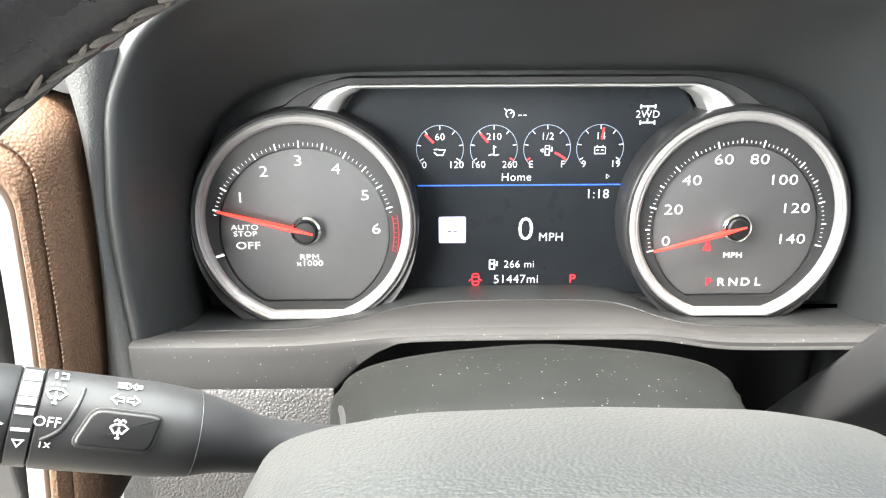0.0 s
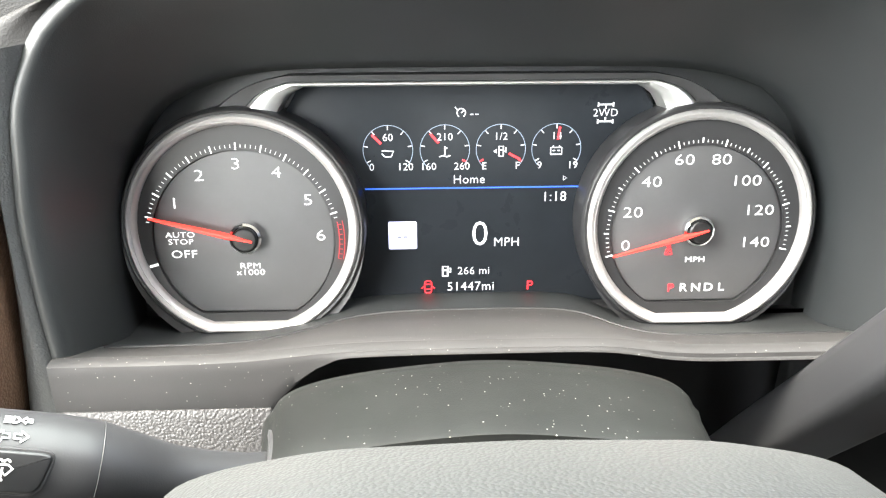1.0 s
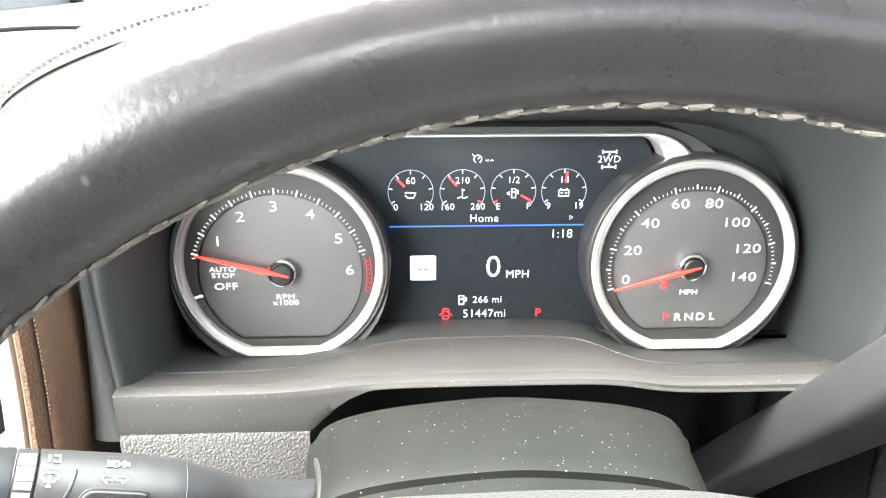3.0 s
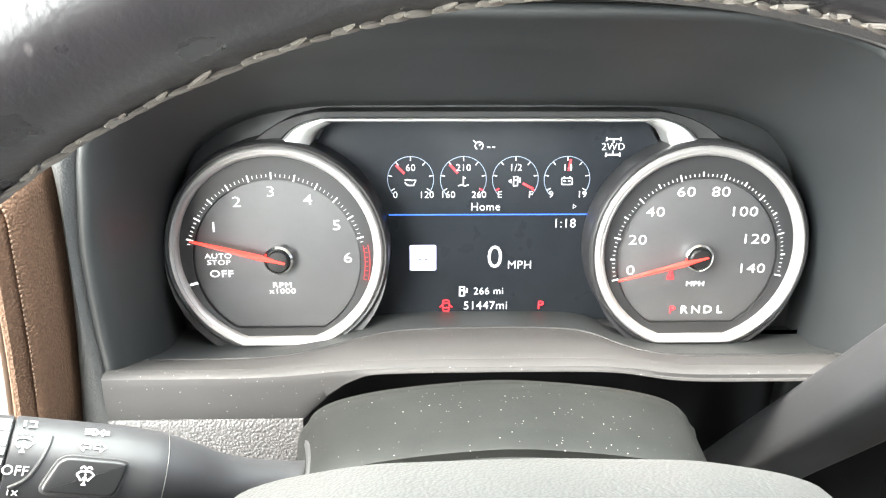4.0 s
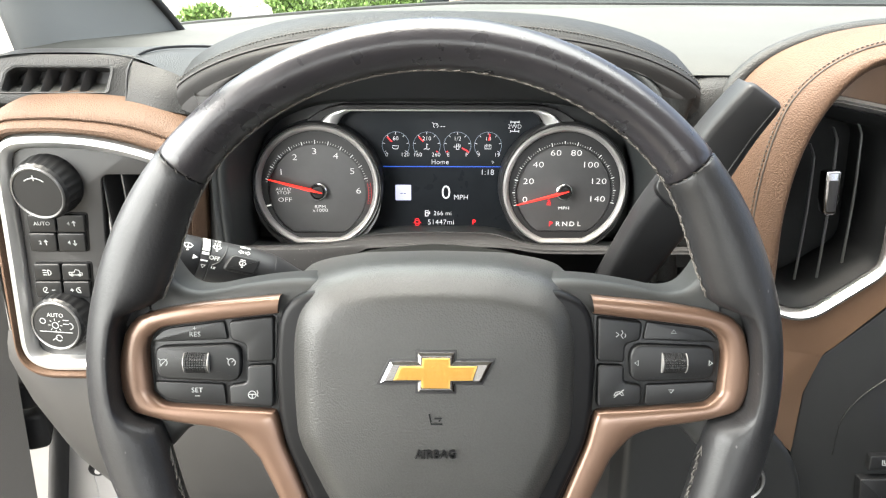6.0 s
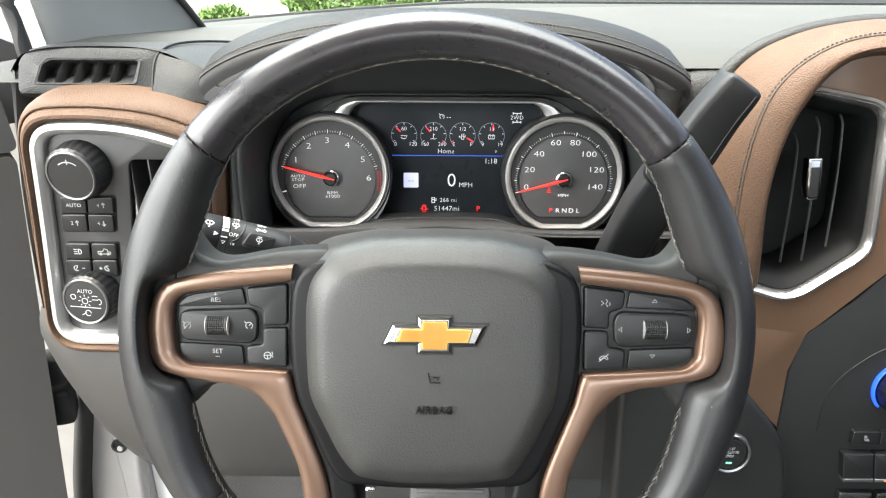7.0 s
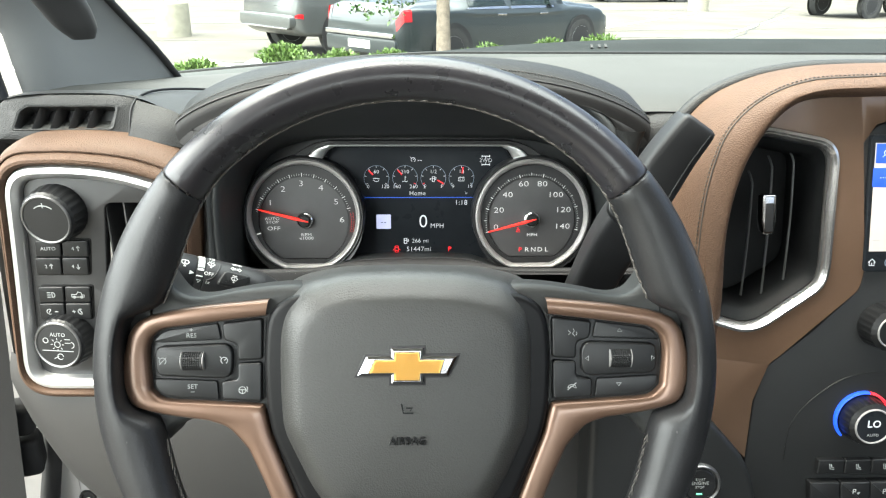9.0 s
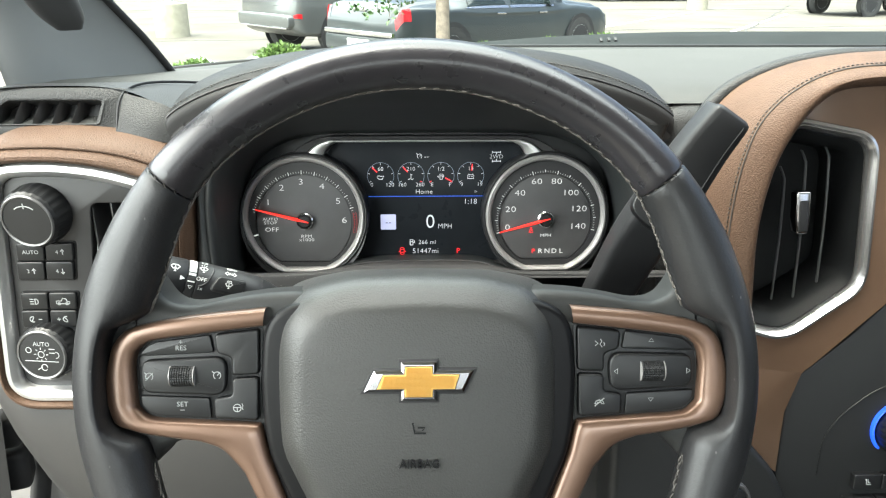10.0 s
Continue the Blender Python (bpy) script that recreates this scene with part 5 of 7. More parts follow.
band(bm, B_O, inset(V_O, 0.002), [(0, -0.01), (0, 0.0), (1, 0.0), (1, -0.02)], RMAT)
plate(bm, rp([(0.2960, 1.3080), (0.3000, 1.2450), (0.3375, 1.2090), (0.3395, 1.2600), (0.3498, 1.2913), (0.3540, 1.2965), (0.3450, 1.3050)]), -0.02, -0.0001, 0.0001, RMAT)
plate(bm, rp([(0.3990, 1.5093), (0.60, 1.5080), (0.60, 1.4900), (0.4300, 1.4900), (0.4150, 1.4860), (0.4055, 1.4705)]), -0.02, -0.0001, 0.0001, RMAT)
part("brown_panel", bm, GLOSS_BROWN, stack, "brown metallic gloss panel")
V_I = inset(V_O, 0.0088)
bm = bmesh.new()
band(bm, V_O, V_I, [(0, -0.010), (0, 0.0005), (0.10, 0.0022), (0.35, 0.0030), (0.52, 0.0012), (0.58, 0.0014), (0.80, -0.0010), (0.84, -0.0022), (1, -0.007), (1, -0.012)], RMAT)
part("vent_frame", bm, FRAME_MET, stack, "satin chrome vent frame")
bm = bmesh.new()
band(bm, V_I, [(0.345 + (x - 0.345) * 0.90, rv(1.410) + (y - rv(1.410)) * 0.86) for x, y in V_I], [(0, -0.004), (0.6, -0.010), (0.9, -0.016), (1, -0.058)], RMAT)
part("vent_duct", bm, DUCT, stack)
bm = bmesh.new()
plate(bm, inset(V_O, 0.004), -0.075, -0.060, 0.001, RMAT)
part("vent_well", bm, DUCT, stack)
for x0, x1, z0, z1 in ((0.3305, 0.3290, 1.345, 1.446), (0.3475, 0.3440, 1.342, 1.458), (0.3650, 0.3610, 1.352, 1.462)):
    bm = bmesh.new()
    edge_v = catmull([(x0, rv(z0), -0.020), (x0 * 0.5 + x1 * 0.5, rv((z0 + z1) / 2), -0.015), (x1, rv(z1 - 0.012), -0.014), (x1 - 0.0004, rv(z1 - 0.004), -0.016), (x1 - 0.0010, rv(z1 + 0.002), -0.021)], 6)
    loft(bm, [[(x - 0.0007, y, w - 0.0004), (x - 0.0003, y, w), (x + 0.0003, y, w), (x + 0.0007, y, w - 0.0004), (x + 0.0007, y, w - 0.002), (x - 0.0007, y, w - 0.002)] for x, y, w in edge_v], caps=True, M=RMAT)
    part("vane", bm, VANE, stack)
bm = bmesh.new()
CH = fr(0.3375, 0.2335, 1.4170, RL) @ Matrix.Rotation(radians(3), 4, "Z")
plate(bm, fillet([(-0.0040, -0.0165), (0.0040, -0.0165), (0.0056, -0.006), (0.0054, 0.0155), (-0.0054, 0.0155), (-0.0056, -0.006)], 0.002), -0.010, -0.0010, 0.0016, CH)
chip = part("vent_tab", bm, EMBLEM_MET, stack, "chrome vent tab")
bm = bmesh.new()
plate(bm, fillet(rect(-0.0032, -0.0140, 0.0032, 0.0090), 0.001), -0.003, -0.0002, 0.0004, CH)
part("tab_insert", bm, BLACK, chip)

# tan roll along the centre stack
roll = thing("tan_roll", (0.30, 0.27, 1.25), "tan leather roll with a stitched seam beside the vent", "dashboard roll")
G = [[(0.66, 0.315, 1.52), (0.5, 0.315, 1.5225), (0.409, 0.312, 1.523), (0.366, 0.31, 1.519), (0.334, 0.308, 1.511), (0.304, 0.306, 1.496), (0.284, 0.303, 1.472), (0.272, 0.3, 1.43), (0.267, 0.298, 1.38), (0.274, 0.295, 1.3), (0.280, 0.29, 1.22)],
     [(0.66, 0.283, 1.527), (0.5, 0.281, 1.5285), (0.409, 0.278, 1.527), (0.366, 0.276, 1.5245), (0.336, 0.273, 1.517), (0.308, 0.27, 1.502), (0.289, 0.268, 1.477), (0.278, 0.266, 1.44), (0.2735, 0.265, 1.39), (0.279, 0.262, 1.31), (0.286, 0.258, 1.22)],
     [(0.66, 0.249, 1.524), (0.5, 0.248, 1.5245), (0.4, 0.246, 1.5215), (0.354, 0.245, 1.518), (0.322, 0.243, 1.505), (0.301, 0.242, 1.483), (0.2915, 0.24, 1.456), (0.287, 0.238, 1.418), (0.287, 0.235, 1.37), (0.288, 0.23, 1.3), (0.292, 0.223, 1.22)],
     [(0.66, 0.2355, 1.517), (0.5, 0.235, 1.5175), (0.398, 0.2335, 1.516), (0.355, 0.2325, 1.513), (0.331, 0.231, 1.5015), (0.314, 0.2295, 1.477), (0.304, 0.2275, 1.448), (0.299, 0.2245, 1.41), (0.298, 0.221, 1.355), (0.298, 0.217, 1.29), (0.301, 0.21, 1.22)],
     [(0.66, 0.244, 1.509), (0.5, 0.243, 1.509), (0.398, 0.2415, 1.5085), (0.358, 0.2405, 1.5065), (0.337, 0.239, 1.496), (0.319, 0.237, 1.471), (0.309, 0.235, 1.443), (0.304, 0.232, 1.405), (0.307, 0.228, 1.35), (0.308, 0.222, 1.29), (0.309, 0.214, 1.22)],
     [(0.66, 0.261, 1.506), (0.5, 0.26, 1.506), (0.398, 0.258, 1.505), (0.358, 0.257, 1.502), (0.338, 0.256, 1.493), (0.32, 0.254, 1.469), (0.31, 0.252, 1.442), (0.305, 0.249, 1.405), (0.308, 0.245, 1.35), (0.309, 0.239, 1.29), (0.31, 0.231, 1.22)]]
surface("roll_skin", G, TAN, roll, "tan leather roll", n=8)
bm = bmesh.new()
mid = [tuple(Vector(a).lerp(Vector(b), 0.86) + Vector((-0.0006, -0.0008, 0.0010))) for a, b in zip(G[1], G[2])]
mid = resample(catmull(mid, 6), 190)
for i in range(189):
    a, b = Vector(mid[i]), Vector(mid[i + 1])
    bead(bm, a.lerp(b, 0.1), a.lerp(b, 0.75), 0.0006, n=4)
tagged(part("stitching", bm, DARK_THREAD, roll), kind="stuff")
bm = bmesh.new()
edge_ = [tuple(Vector(a) + Vector((-0.0045, 0.006, -0.0035))) for a in G[0]]
sweep(bm, resample(catmull(edge_, 6), 90), oval(0.0065, 0.0065, 12))
part("edge_strip", bm, SOFT, roll, "black vinyl edge behind the roll")
bm = bmesh.new()
line = [tuple(Vector(a).lerp(Vector(b), 0.96) + Vector((-0.0002, -0.0004, 0.0004))) for a, b in zip(G[1], G[2])]
sweep(bm, resample(catmull(line, 6), 120), oval(0.0006, 0.0006, 6))
part("piping", bm, DARK_THREAD, roll)

# black centre stack
centre = thing("centre_stack", (0.45, 0.24, 1.1), "black centre console with screen, knobs and switch rows", "centre console")
bm = bmesh.new()
BLK = [(0.3385, 1.2080), (0.3410, 1.1000), (0.75, 1.1000), (0.75, 1.4880), (0.4290, 1.4885), (0.4160, 1.4850), (0.4065, 1.4735), (0.4135, 1.4200), (0.4215, 1.3720), (0.4190, 1.3550), (0.3870, 1.3220), (0.3490, 1.2890), (0.3410, 1.2600)]
plate(bm, fillet(rp(BLK), 0.004), -0.03, -0.0020, 0.0015, RMAT)
part("panel", bm, CONSOLE, centre, "satin black console panel")
bm = bmesh.new()
plate(bm, fillet(rp([(0.4180, 1.3700), (0.70, 1.3700), (0.70, 1.4780), (0.4110, 1.4780)]), 0.004), -0.004, 0.0015, 0.001, RMAT)
screen = part("screen_glass", bm, GLASS_BLACK, centre, "black glass touch screen")
MAP = glow("map page", (0.80, 0.70, 0.66), 0.065)
bm = bmesh.new()
plate(bm, rp([(0.4205, 1.3870), (0.68, 1.3870), (0.68, 1.4720), (0.4150, 1.4720)]), 0.001, 0.0019, 0.0001, RMAT)
part("map_page", bm, MAP, screen, "pale map page")
for z in (1.4640, 1.4455):
    bm = bmesh.new()
    plate(bm, fillet(rp([(0.4165, z - 0.0075), (0.4400, z - 0.0075), (0.4400, z + 0.0075), (0.4155, z + 0.0075)]), 0.001), 0.0012, 0.0022, 0.0001, RMAT)
    part("blue_button", bm, SCREEN_BLUE, screen)
icon("symbol", [(disc(0.1, 0.2, 0.6, 14), True), [(-0.3, -0.3), (-0.8, -0.8)]], at2(RMAT, 0.4240, rv(1.4640), 0.0035, 0.0023), SCREEN_WHITE, screen)
icon("symbol", [[(-0.7, 0), (-0.5, 0)], [(-0.1, 0), (0.1, 0)], [(0.5, 0), (0.7, 0)]], at2(RMAT, 0.4240, rv(1.4455), 0.0035, 0.0023), SCREEN_WHITE, screen, width=0.25)
icon("symbol", [[(-0.8, 0), (0, 0.8), (0.8, 0)], [(-0.55, 0.1), (-0.55, -0.7), (0.55, -0.7), (0.55, 0.1)], [(0, -0.7), (0, -0.1)]], at2(RMAT, 0.4240, rv(1.3780), 0.0036, 0.0017), SCREEN_WHITE, screen)
icon("symbol", [(disc(0, 0, 0.95, 18), True), [(-0.2, -0.4), (-0.2, 0.5), (0.4, 0.6), (0.4, -0.3)]], at2(RMAT, 0.4385, rv(1.3780), 0.0040, 0.0017), SCREEN_GREY, screen)
icon("symbol", [[(-1, 0), (1, 0)]], at2(RMAT, 0.4250, rv(1.3960), 0.0030, 0.0020), GREY_PRINT, screen)

VK = RMAT @ Matrix.Translation((0.4395, rv(1.3255), 0.0))
kv = knob(centre, VK, 0.0180, 0.018, 0.0125, ring=STEEL, label="ribbed black volume knob")
icon("mark", [disc(0, 0, 0.7, 14, 120, 420), [(0, 0.3), (0, 0.9)]], at2(VK, 0, 0, 0.0040, 0.0188), GREY_PRINT, kv)
LK = RMAT @ Matrix.Translation((0.4345, rv(1.2440), 0.0))
kl = knob(centre, LK, 0.0195, 0.016, 0.0142, cap=GLASS_BLACK, ring=STEEL, label="temperature knob with a lit dial")
writing("letters", "LO", 0.0086, at2(LK, 0.0, 0.0022, 1, 0.0169), SCREEN_WHITE, kl, bold=0.0001)
writing("letters", "AUTO", 0.0034, at2(LK, 0.0, -0.0075, 1, 0.0169), GREY_PRINT, kl)
for a0, a1, m in ((82, 222, BLUE), (-40, 80, RING_RED)):
    bm = bmesh.new()
    o, i_ = disc(0, 0, 0.0237, 40, a0, a1), disc(0, 0, 0.0216, 40, a0, a1)
    rings = [[(p[0] + (q[0] - p[0]) * s, p[1] + (q[1] - p[1]) * s, w) for p, q in zip(o, i_)] for s, w in ((0, -0.003), (0.1, 0.0012), (0.5, 0.0020), (0.9, 0.0012), (1, -0.003))]
    loft(bm, rings, around=False, M=LK)
    part("light_ring", bm, m, kl, "glowing blue arc" if m is BLUE else "glowing red arc")
bm = bmesh.new()
sweep(bm, catmull([(0.372, 0.0, 0), (0.376, 0.0, 0.035), (0.398, 0.0, 0.062), (0.430, 0.0, 0.078), (0.50, 0, 0.080)], 6), oval(0.0006, 0.0008, 6), M=Matrix.Translation((0, 0.2055, 1.205)) @ Matrix.Rotation(radians(-RL), 4, "X"), up=(0, 1, 0))
part("rib", bm, CONSOLE, centre)
for i in range(4):
    x0 = 0.4000 + 0.0232 * i
    bm = bmesh.new()
    plate(bm, fillet(rp([(x0, 1.1945), (x0 + 0.0226, 1.1945), (x0 + 0.0226, 1.2075), (x0, 1.2075)]), 0.0015), -0.006, 0.0035, 0.001, RMAT)
    b = part("seat_switch", bm, BUTTON, centre)
    icon("symbol", [[(-0.5, 0.9), (-0.3, -0.5), (0.8, -0.6)], [(-0.1, 0.9), (0.1, -0.1), (0.6, -0.1)]], at2(RMAT, x0 + 0.0113, rv(1.2010), 0.0032, 0.0036), GREY_PRINT, b, width=0.22)
LED_RED = glow("orange light", (1.0, 0.18, 0.05), 0.16)
for i in range(4):
    x0 = 0.3935 + 0.0262 * i
    bm = bmesh.new()
    plate(bm, fillet(rp([(x0 + 0.003, 1.1640), (x0 + 0.0285, 1.1640), (x0 + 0.0255, 1.1880), (x0, 1.1880)]), 0.0015), -0.006, 0.0060, 0.0012, RMAT)
    b = part("toggle", bm, BUTTON, centre, "grey-black toggle switch")
    bm = bmesh.new()
    plate(bm, rp([(x0 + 0.0033, 1.1622), (x0 + 0.0282, 1.1622), (x0 + 0.0280, 1.1650), (x0 + 0.0033, 1.1650)]), -0.003, 0.0068, 0.0005, RMAT)
    part("toggle_edge", bm, KNOB_RING, b, "chrome edge")
    if i:
        icon("symbol", [[(-0.8, -0.6), (-0.8, 0.6), (-0.2, 0.6), (-0.2, 0), (-0.8, 0)], [(0.2, -0.5), (0.6, -0.1)], [(0.4, -0.7), (0.9, -0.1)]], at2(RMAT, x0 + 0.0145, rv(1.1795), 0.0036, 0.0061), GREY_PRINT, b, width=0.2)
    if i == 1:
        bm = bmesh.new()
        plate(bm, rp([(x0 + 0.0110, 1.1628), (x0 + 0.0200, 1.1628), (x0 + 0.0200, 1.1645), (x0 + 0.0110, 1.1645)]), 0.0, 0.0072, 0.0002, RMAT)
        part("light", bm, LED_RED, b, "orange light")
for i in range(2):
    bm = bmesh.new()
    plate(bm, fillet(rp([(0.396 + 0.032 * i, 1.118), (0.426 + 0.032 * i, 1.118), (0.425 + 0.032 * i, 1.150), (0.397 + 0.032 * i, 1.150)]), 0.002), -0.006, 0.0050, 0.0025, RMAT)
    part("lower_toggle", bm, BUTTON, centre)

# dark panel with the start button, right of the column
start = thing("start_button_panel", (0.29, 0.22, 1.1), "black panel with a round engine start button", "start button")
EMAT = fr(0.0, 0.216, 1.42, RL)
bm = bmesh.new()
plate(bm, fillet(rp([(0.20, 1.10), (0.335, 1.10), (0.3465, 1.150), (0.3395, 1.1980), (0.3275, 1.2230), (0.3010, 1.2520), (0.28, 1.270), (0.24, 1.285), (0.20, 1.29)]), 0.012), -0.04, 0.0, 0.006, EMAT, 5)
part("panel", bm, CONSOLE, start)
SB = EMAT @ Matrix.Translation((0.2915, rv(1.2005), 0.0))
bm = bmesh.new()
revolve(bm, [(0.0180, -0.004), (0.0176, 0.0030), (0.0166, 0.0043), (0.0150, 0.0038), (0.0145, 0.001)], 56, SB)
part("button_ring", bm, KNOB_RING, start, "silver ring")
bm = bmesh.new()
revolve(bm, [(0.0140, -0.002), (0.0138, 0.0030), (0.0125, 0.0040), (0.0005, 0.0034)], 48, SB)
part("button", bm, BUTTON, start)
for s, y, z in (("START", 0.0050, 0.0026), ("ENGINE", 0.0016, 0.0040), ("STOP", -0.0020, 0.0030)):
    writing("letters", s, z, at2(SB, 0, y, 1, 0.0041), GREY_PRINT, start)
bm = bmesh.new()
plate(bm, fillet(rect(-0.0025, -0.0090, 0.0025, -0.0074), 0.0005), 0.003, 0.0042, 0.0003, SB)
part("light", bm, glow("green light", (0.25, 0.9, 0.5), 0.12), start, "green light")

# gear lever on the column
lever = thing("gear_lever", (0.16, 0.215, 1.34), "black column gear lever with plus and minus buttons", "gear lever")


def block(hw, hd, r=0.5, n=20):
    """A rounded rectangle."""
    return fillet([(-hw, -hd), (hw, -hd), (hw, hd), (-hw, hd)], min(hw, hd) * r, 3)


bm = bmesh.new()
lp = [Vector((0.1965, 0.332, 1.241)), Vector((0.2005, 0.298, 1.291)), Vector((0.2045, 0.270, 1.331)), Vector((0.2090, 0.243, 1.371)), Vector((0.2155, 0.218, 1.410)), Vector((0.2290, 0.207, 1.443)), Vector((0.2445, 0.204, 1.474)), Vector((0.2568, 0.202, 1.4940)), Vector((0.2580, 0.2025, 1.4958))]
hw = [0.0175, 0.0175, 0.0178, 0.0182, 0.0186, 0.0178, 0.0158, 0.0142, 0.0120]
hd = [0.0125, 0.0125, 0.0125, 0.0125, 0.0125, 0.0122, 0.0120, 0.0115, 0.0095]
rings = []
for i, p in enumerate(lp):
    t = (lp[min(i + 1, len(lp) - 1)] - lp[max(i - 1, 0)]).normalized()
    side_ = t.cross(Vector((0, 1, 0))).normalized()
    dep = side_.cross(t)
    rings.append([tuple(p + side_ * x + dep * y) for x, y in block(hw[i], hd[i], 0.45)])
cols = [catmull([r[j] for r in rings], 4) for j in range(len(rings[0]))]
bm2 = [[c[i] for c in cols] for i in range(len(cols[0]))]
loft(bm, bm2, caps=True)
part("lever", bm, LEVER, lever)
bm = bmesh.new()
sweep(bm, catmull([tuple(lp[i] + Vector((0.55 * hw[i], -hd[i] - 0.0001, -0.35 * hw[i]))) for i in (4, 5, 6, 7)], 5), oval(0.0005, 0.0005, 6))
part("groove", bm, BLACK, lever, "groove along the lever")
LB = fr(0.2140, 0.1985, 1.4300, 20) @ Matrix.Rotation(radians(-42), 4, "Z")
bm = bmesh.new()
plate(bm, fillet([(-0.0140, -0.0080), (0.0, -0.0098), (0.0140, -0.0080), (0.0165, 0.0075), (-0.0165, 0.0075)], [0.007, 0.006, 0.007, 0.0015, 0.0015]), -0.006, 0.0014, 0.0014, LB)
rk = part("rocker", bm, BUTTON, lever, "rocker with plus and minus")
icon("mark", [[(-1.0, 0), (0.2, 0)], [(-0.4, -0.6), (-0.4, 0.6)]], at2(LB, -0.0065, 0, 0.0030, 0.0012, 42), GREY_PRINT, rk)
icon("mark", [[(-0.6, 0), (0.6, 0)]], at2(LB, 0.0075, 0, 0.0030, 0.0012, 42), GREY_PRINT, rk)

# stalk left of the column
stalk = thing("wiper_stalk", (-0.03, 0.185, 1.38), "black wiper and indicator stalk with white symbols", "stalk")
ax = Vector((0.900, 0.292, -0.370)).normalized()
fn = Vector((0.0, -0.69, 0.724))
fn = (fn - ax * fn.dot(ax)).normalized()
tp = fn.cross(ax)
SR = 0.0138
S0 = Vector((-0.0704, 0.1759, 1.3882)) + tp * 0.003 - fn * SR


def stalk_ring(c, r, n=32):
    return [tuple(c + tp * (r * math.sin(2 * math.pi * i / n)) + fn * (r * math.cos(2 * math.pi * i / n))) for i in range(n)]


def stalk_piece(name, rows, material, label=""):
    bm = bmesh.new()
    loft(bm, [stalk_ring(S0 + ax * c if isinstance(c, float) else Vector(c), r) for c, r in rows], caps=True)
    return part(name, bm, material, stalk, label, angle=45)


def on_stalk(s, v, h=0.0, k=1.0):
    """A plane on the stalk's skin: s along it, v round it from its crest."""
    t = v / SR
    n_, u_ = fn * math.cos(t) + tp * math.sin(t), tp * math.cos(t) - fn * math.sin(t)
    R = Matrix((ax, u_, n_)).transposed().to_4x4()
    return Matrix.Translation(S0 + ax * s + n_ * (SR + h)) @ R @ Matrix.Diagonal((k, k, 1, 1))


stalk_piece("tip", [(-0.0525, 0.0100), (-0.0518, 0.0118), (-0.0500, 0.0130), (-0.0460, 0.0136), (-0.0275, 0.0138), (-0.0268, 0.0132)], LEVER)
collar = stalk_piece("collar", [(-0.0266, 0.0130), (-0.0262, 0.0136), (-0.0212, 0.0136), (-0.0208, 0.0130)], LEVER)
neck = [S0 + ax * 0.010, S0 + ax * 0.021 - fn * 0.0006, S0 + ax * 0.032 - fn * 0.0030, Vector((-0.0400, 0.2050, 1.3590)), Vector((-0.0230, 0.2150, 1.3490)), Vector((-0.002, 0.228, 1.340)), Vector((0.02, 0.245, 1.330))]
neck_r = [0.0138, 0.0130, 0.0108, 0.0090, 0.0080, 0.0078, 0.0078]
rows = [(-0.0206, 0.0131), (-0.0202, 0.0138), (-0.010, 0.0138)]
for i in range(len(neck) - 1):
    for k in range(4):
        f = k / 4
        rows.append((catmull([tuple(p) for p in neck], 4)[i * 4 + k], neck_r[i] + (neck_r[i + 1] - neck_r[i]) * f))
stalk_piece("barrel", rows, LEVER)
# crease where the round neck is joined on, and the step behind the turning ring
bm = bmesh.new()
c_ = S0 + ax * 0.0225 - fn * 0.0009
sweep(bm, [tuple(c_ + (tp * math.sin(a) + fn * math.cos(a)) * 0.0128) for a in [math.pi * (-0.55 + 1.0 * i / 24) for i in range(25)]], oval(0.0002, 0.0002, 6), up=tuple(ax))
part("crease", bm, BLACK, stalk)
bm = bmesh.new()
step = catmull([(-0.0105, 0.0080), (-0.0108, 0.0050), (-0.0120, 0.0005), (-0.0145, -0.0045), (-0.0185, -0.0075)], 6)
sweep(bm, [tuple(on_stalk(a, b).translation) for a, b in step], oval(0.0006, 0.0005, 8), up=tuple(fn))
part("step", bm, LEVER, stalk)
bm = bmesh.new()
BTN = [(-0.0112, -0.0050), (0.0088, -0.0052), (0.0110, 0.0038), (0.0098, 0.0050), (-0.0070, 0.0052)]
plate(bm, inset(ccw(fillet(BTN, 0.0028)), -0.0006), -0.004, 0.0003, 0.0002, on_stalk(0.0, -0.003))
part("button_gap", bm, BLACK, stalk)
bm = bmesh.new()
plate(bm, fillet(BTN, 0.0028), -0.003, 0.0011, 0.0009, on_stalk(0.0, -0.003))
sbn = part("button", bm, BUTTON, stalk, "washer button")
PRINT = mat("white stalk print", (0.46, 0.47, 0.46), 0.6, spots=0.08, spot_size=0.002)
WIPE = [[(-1.0, 0.35), (-0.5, 0.75), (0.5, 0.75), (1.0, 0.35), (0.4, -0.35), (0.15, -0.1), (-0.15, -0.1), (-0.4, -0.35), (-1.0, 0.35)], [(0.0, -0.9), (0.0, 0.45)], [(-0.25, -0.85), (0.25, -0.85)]]
SPRAY = [[(-0.7, 1.25), (-0.45, 1.25)], [(-0.1, 1.3), (0.15, 1.3)], [(0.5, 1.25), (0.75, 1.25)]]
icon("symbol", WIPE + [disc(-0.35, 1.0, 0.28, 8, 0, 180), disc(0.35, 1.0, 0.28, 8, 0, 180)], on_stalk(0.0, -0.0030, 0.0011, 0.0023), PRINT, sbn, width=0.2)
icon("symbol", WIPE, on_stalk(-0.0350, 0.0020, 0.0, 0.0029), PRINT, stalk, width=0.2)
icon("symbol", WIPE + SPRAY, on_stalk(-0.0172, 0.0046, 0.0002, 0.0026), PRINT, stalk, width=0.2)
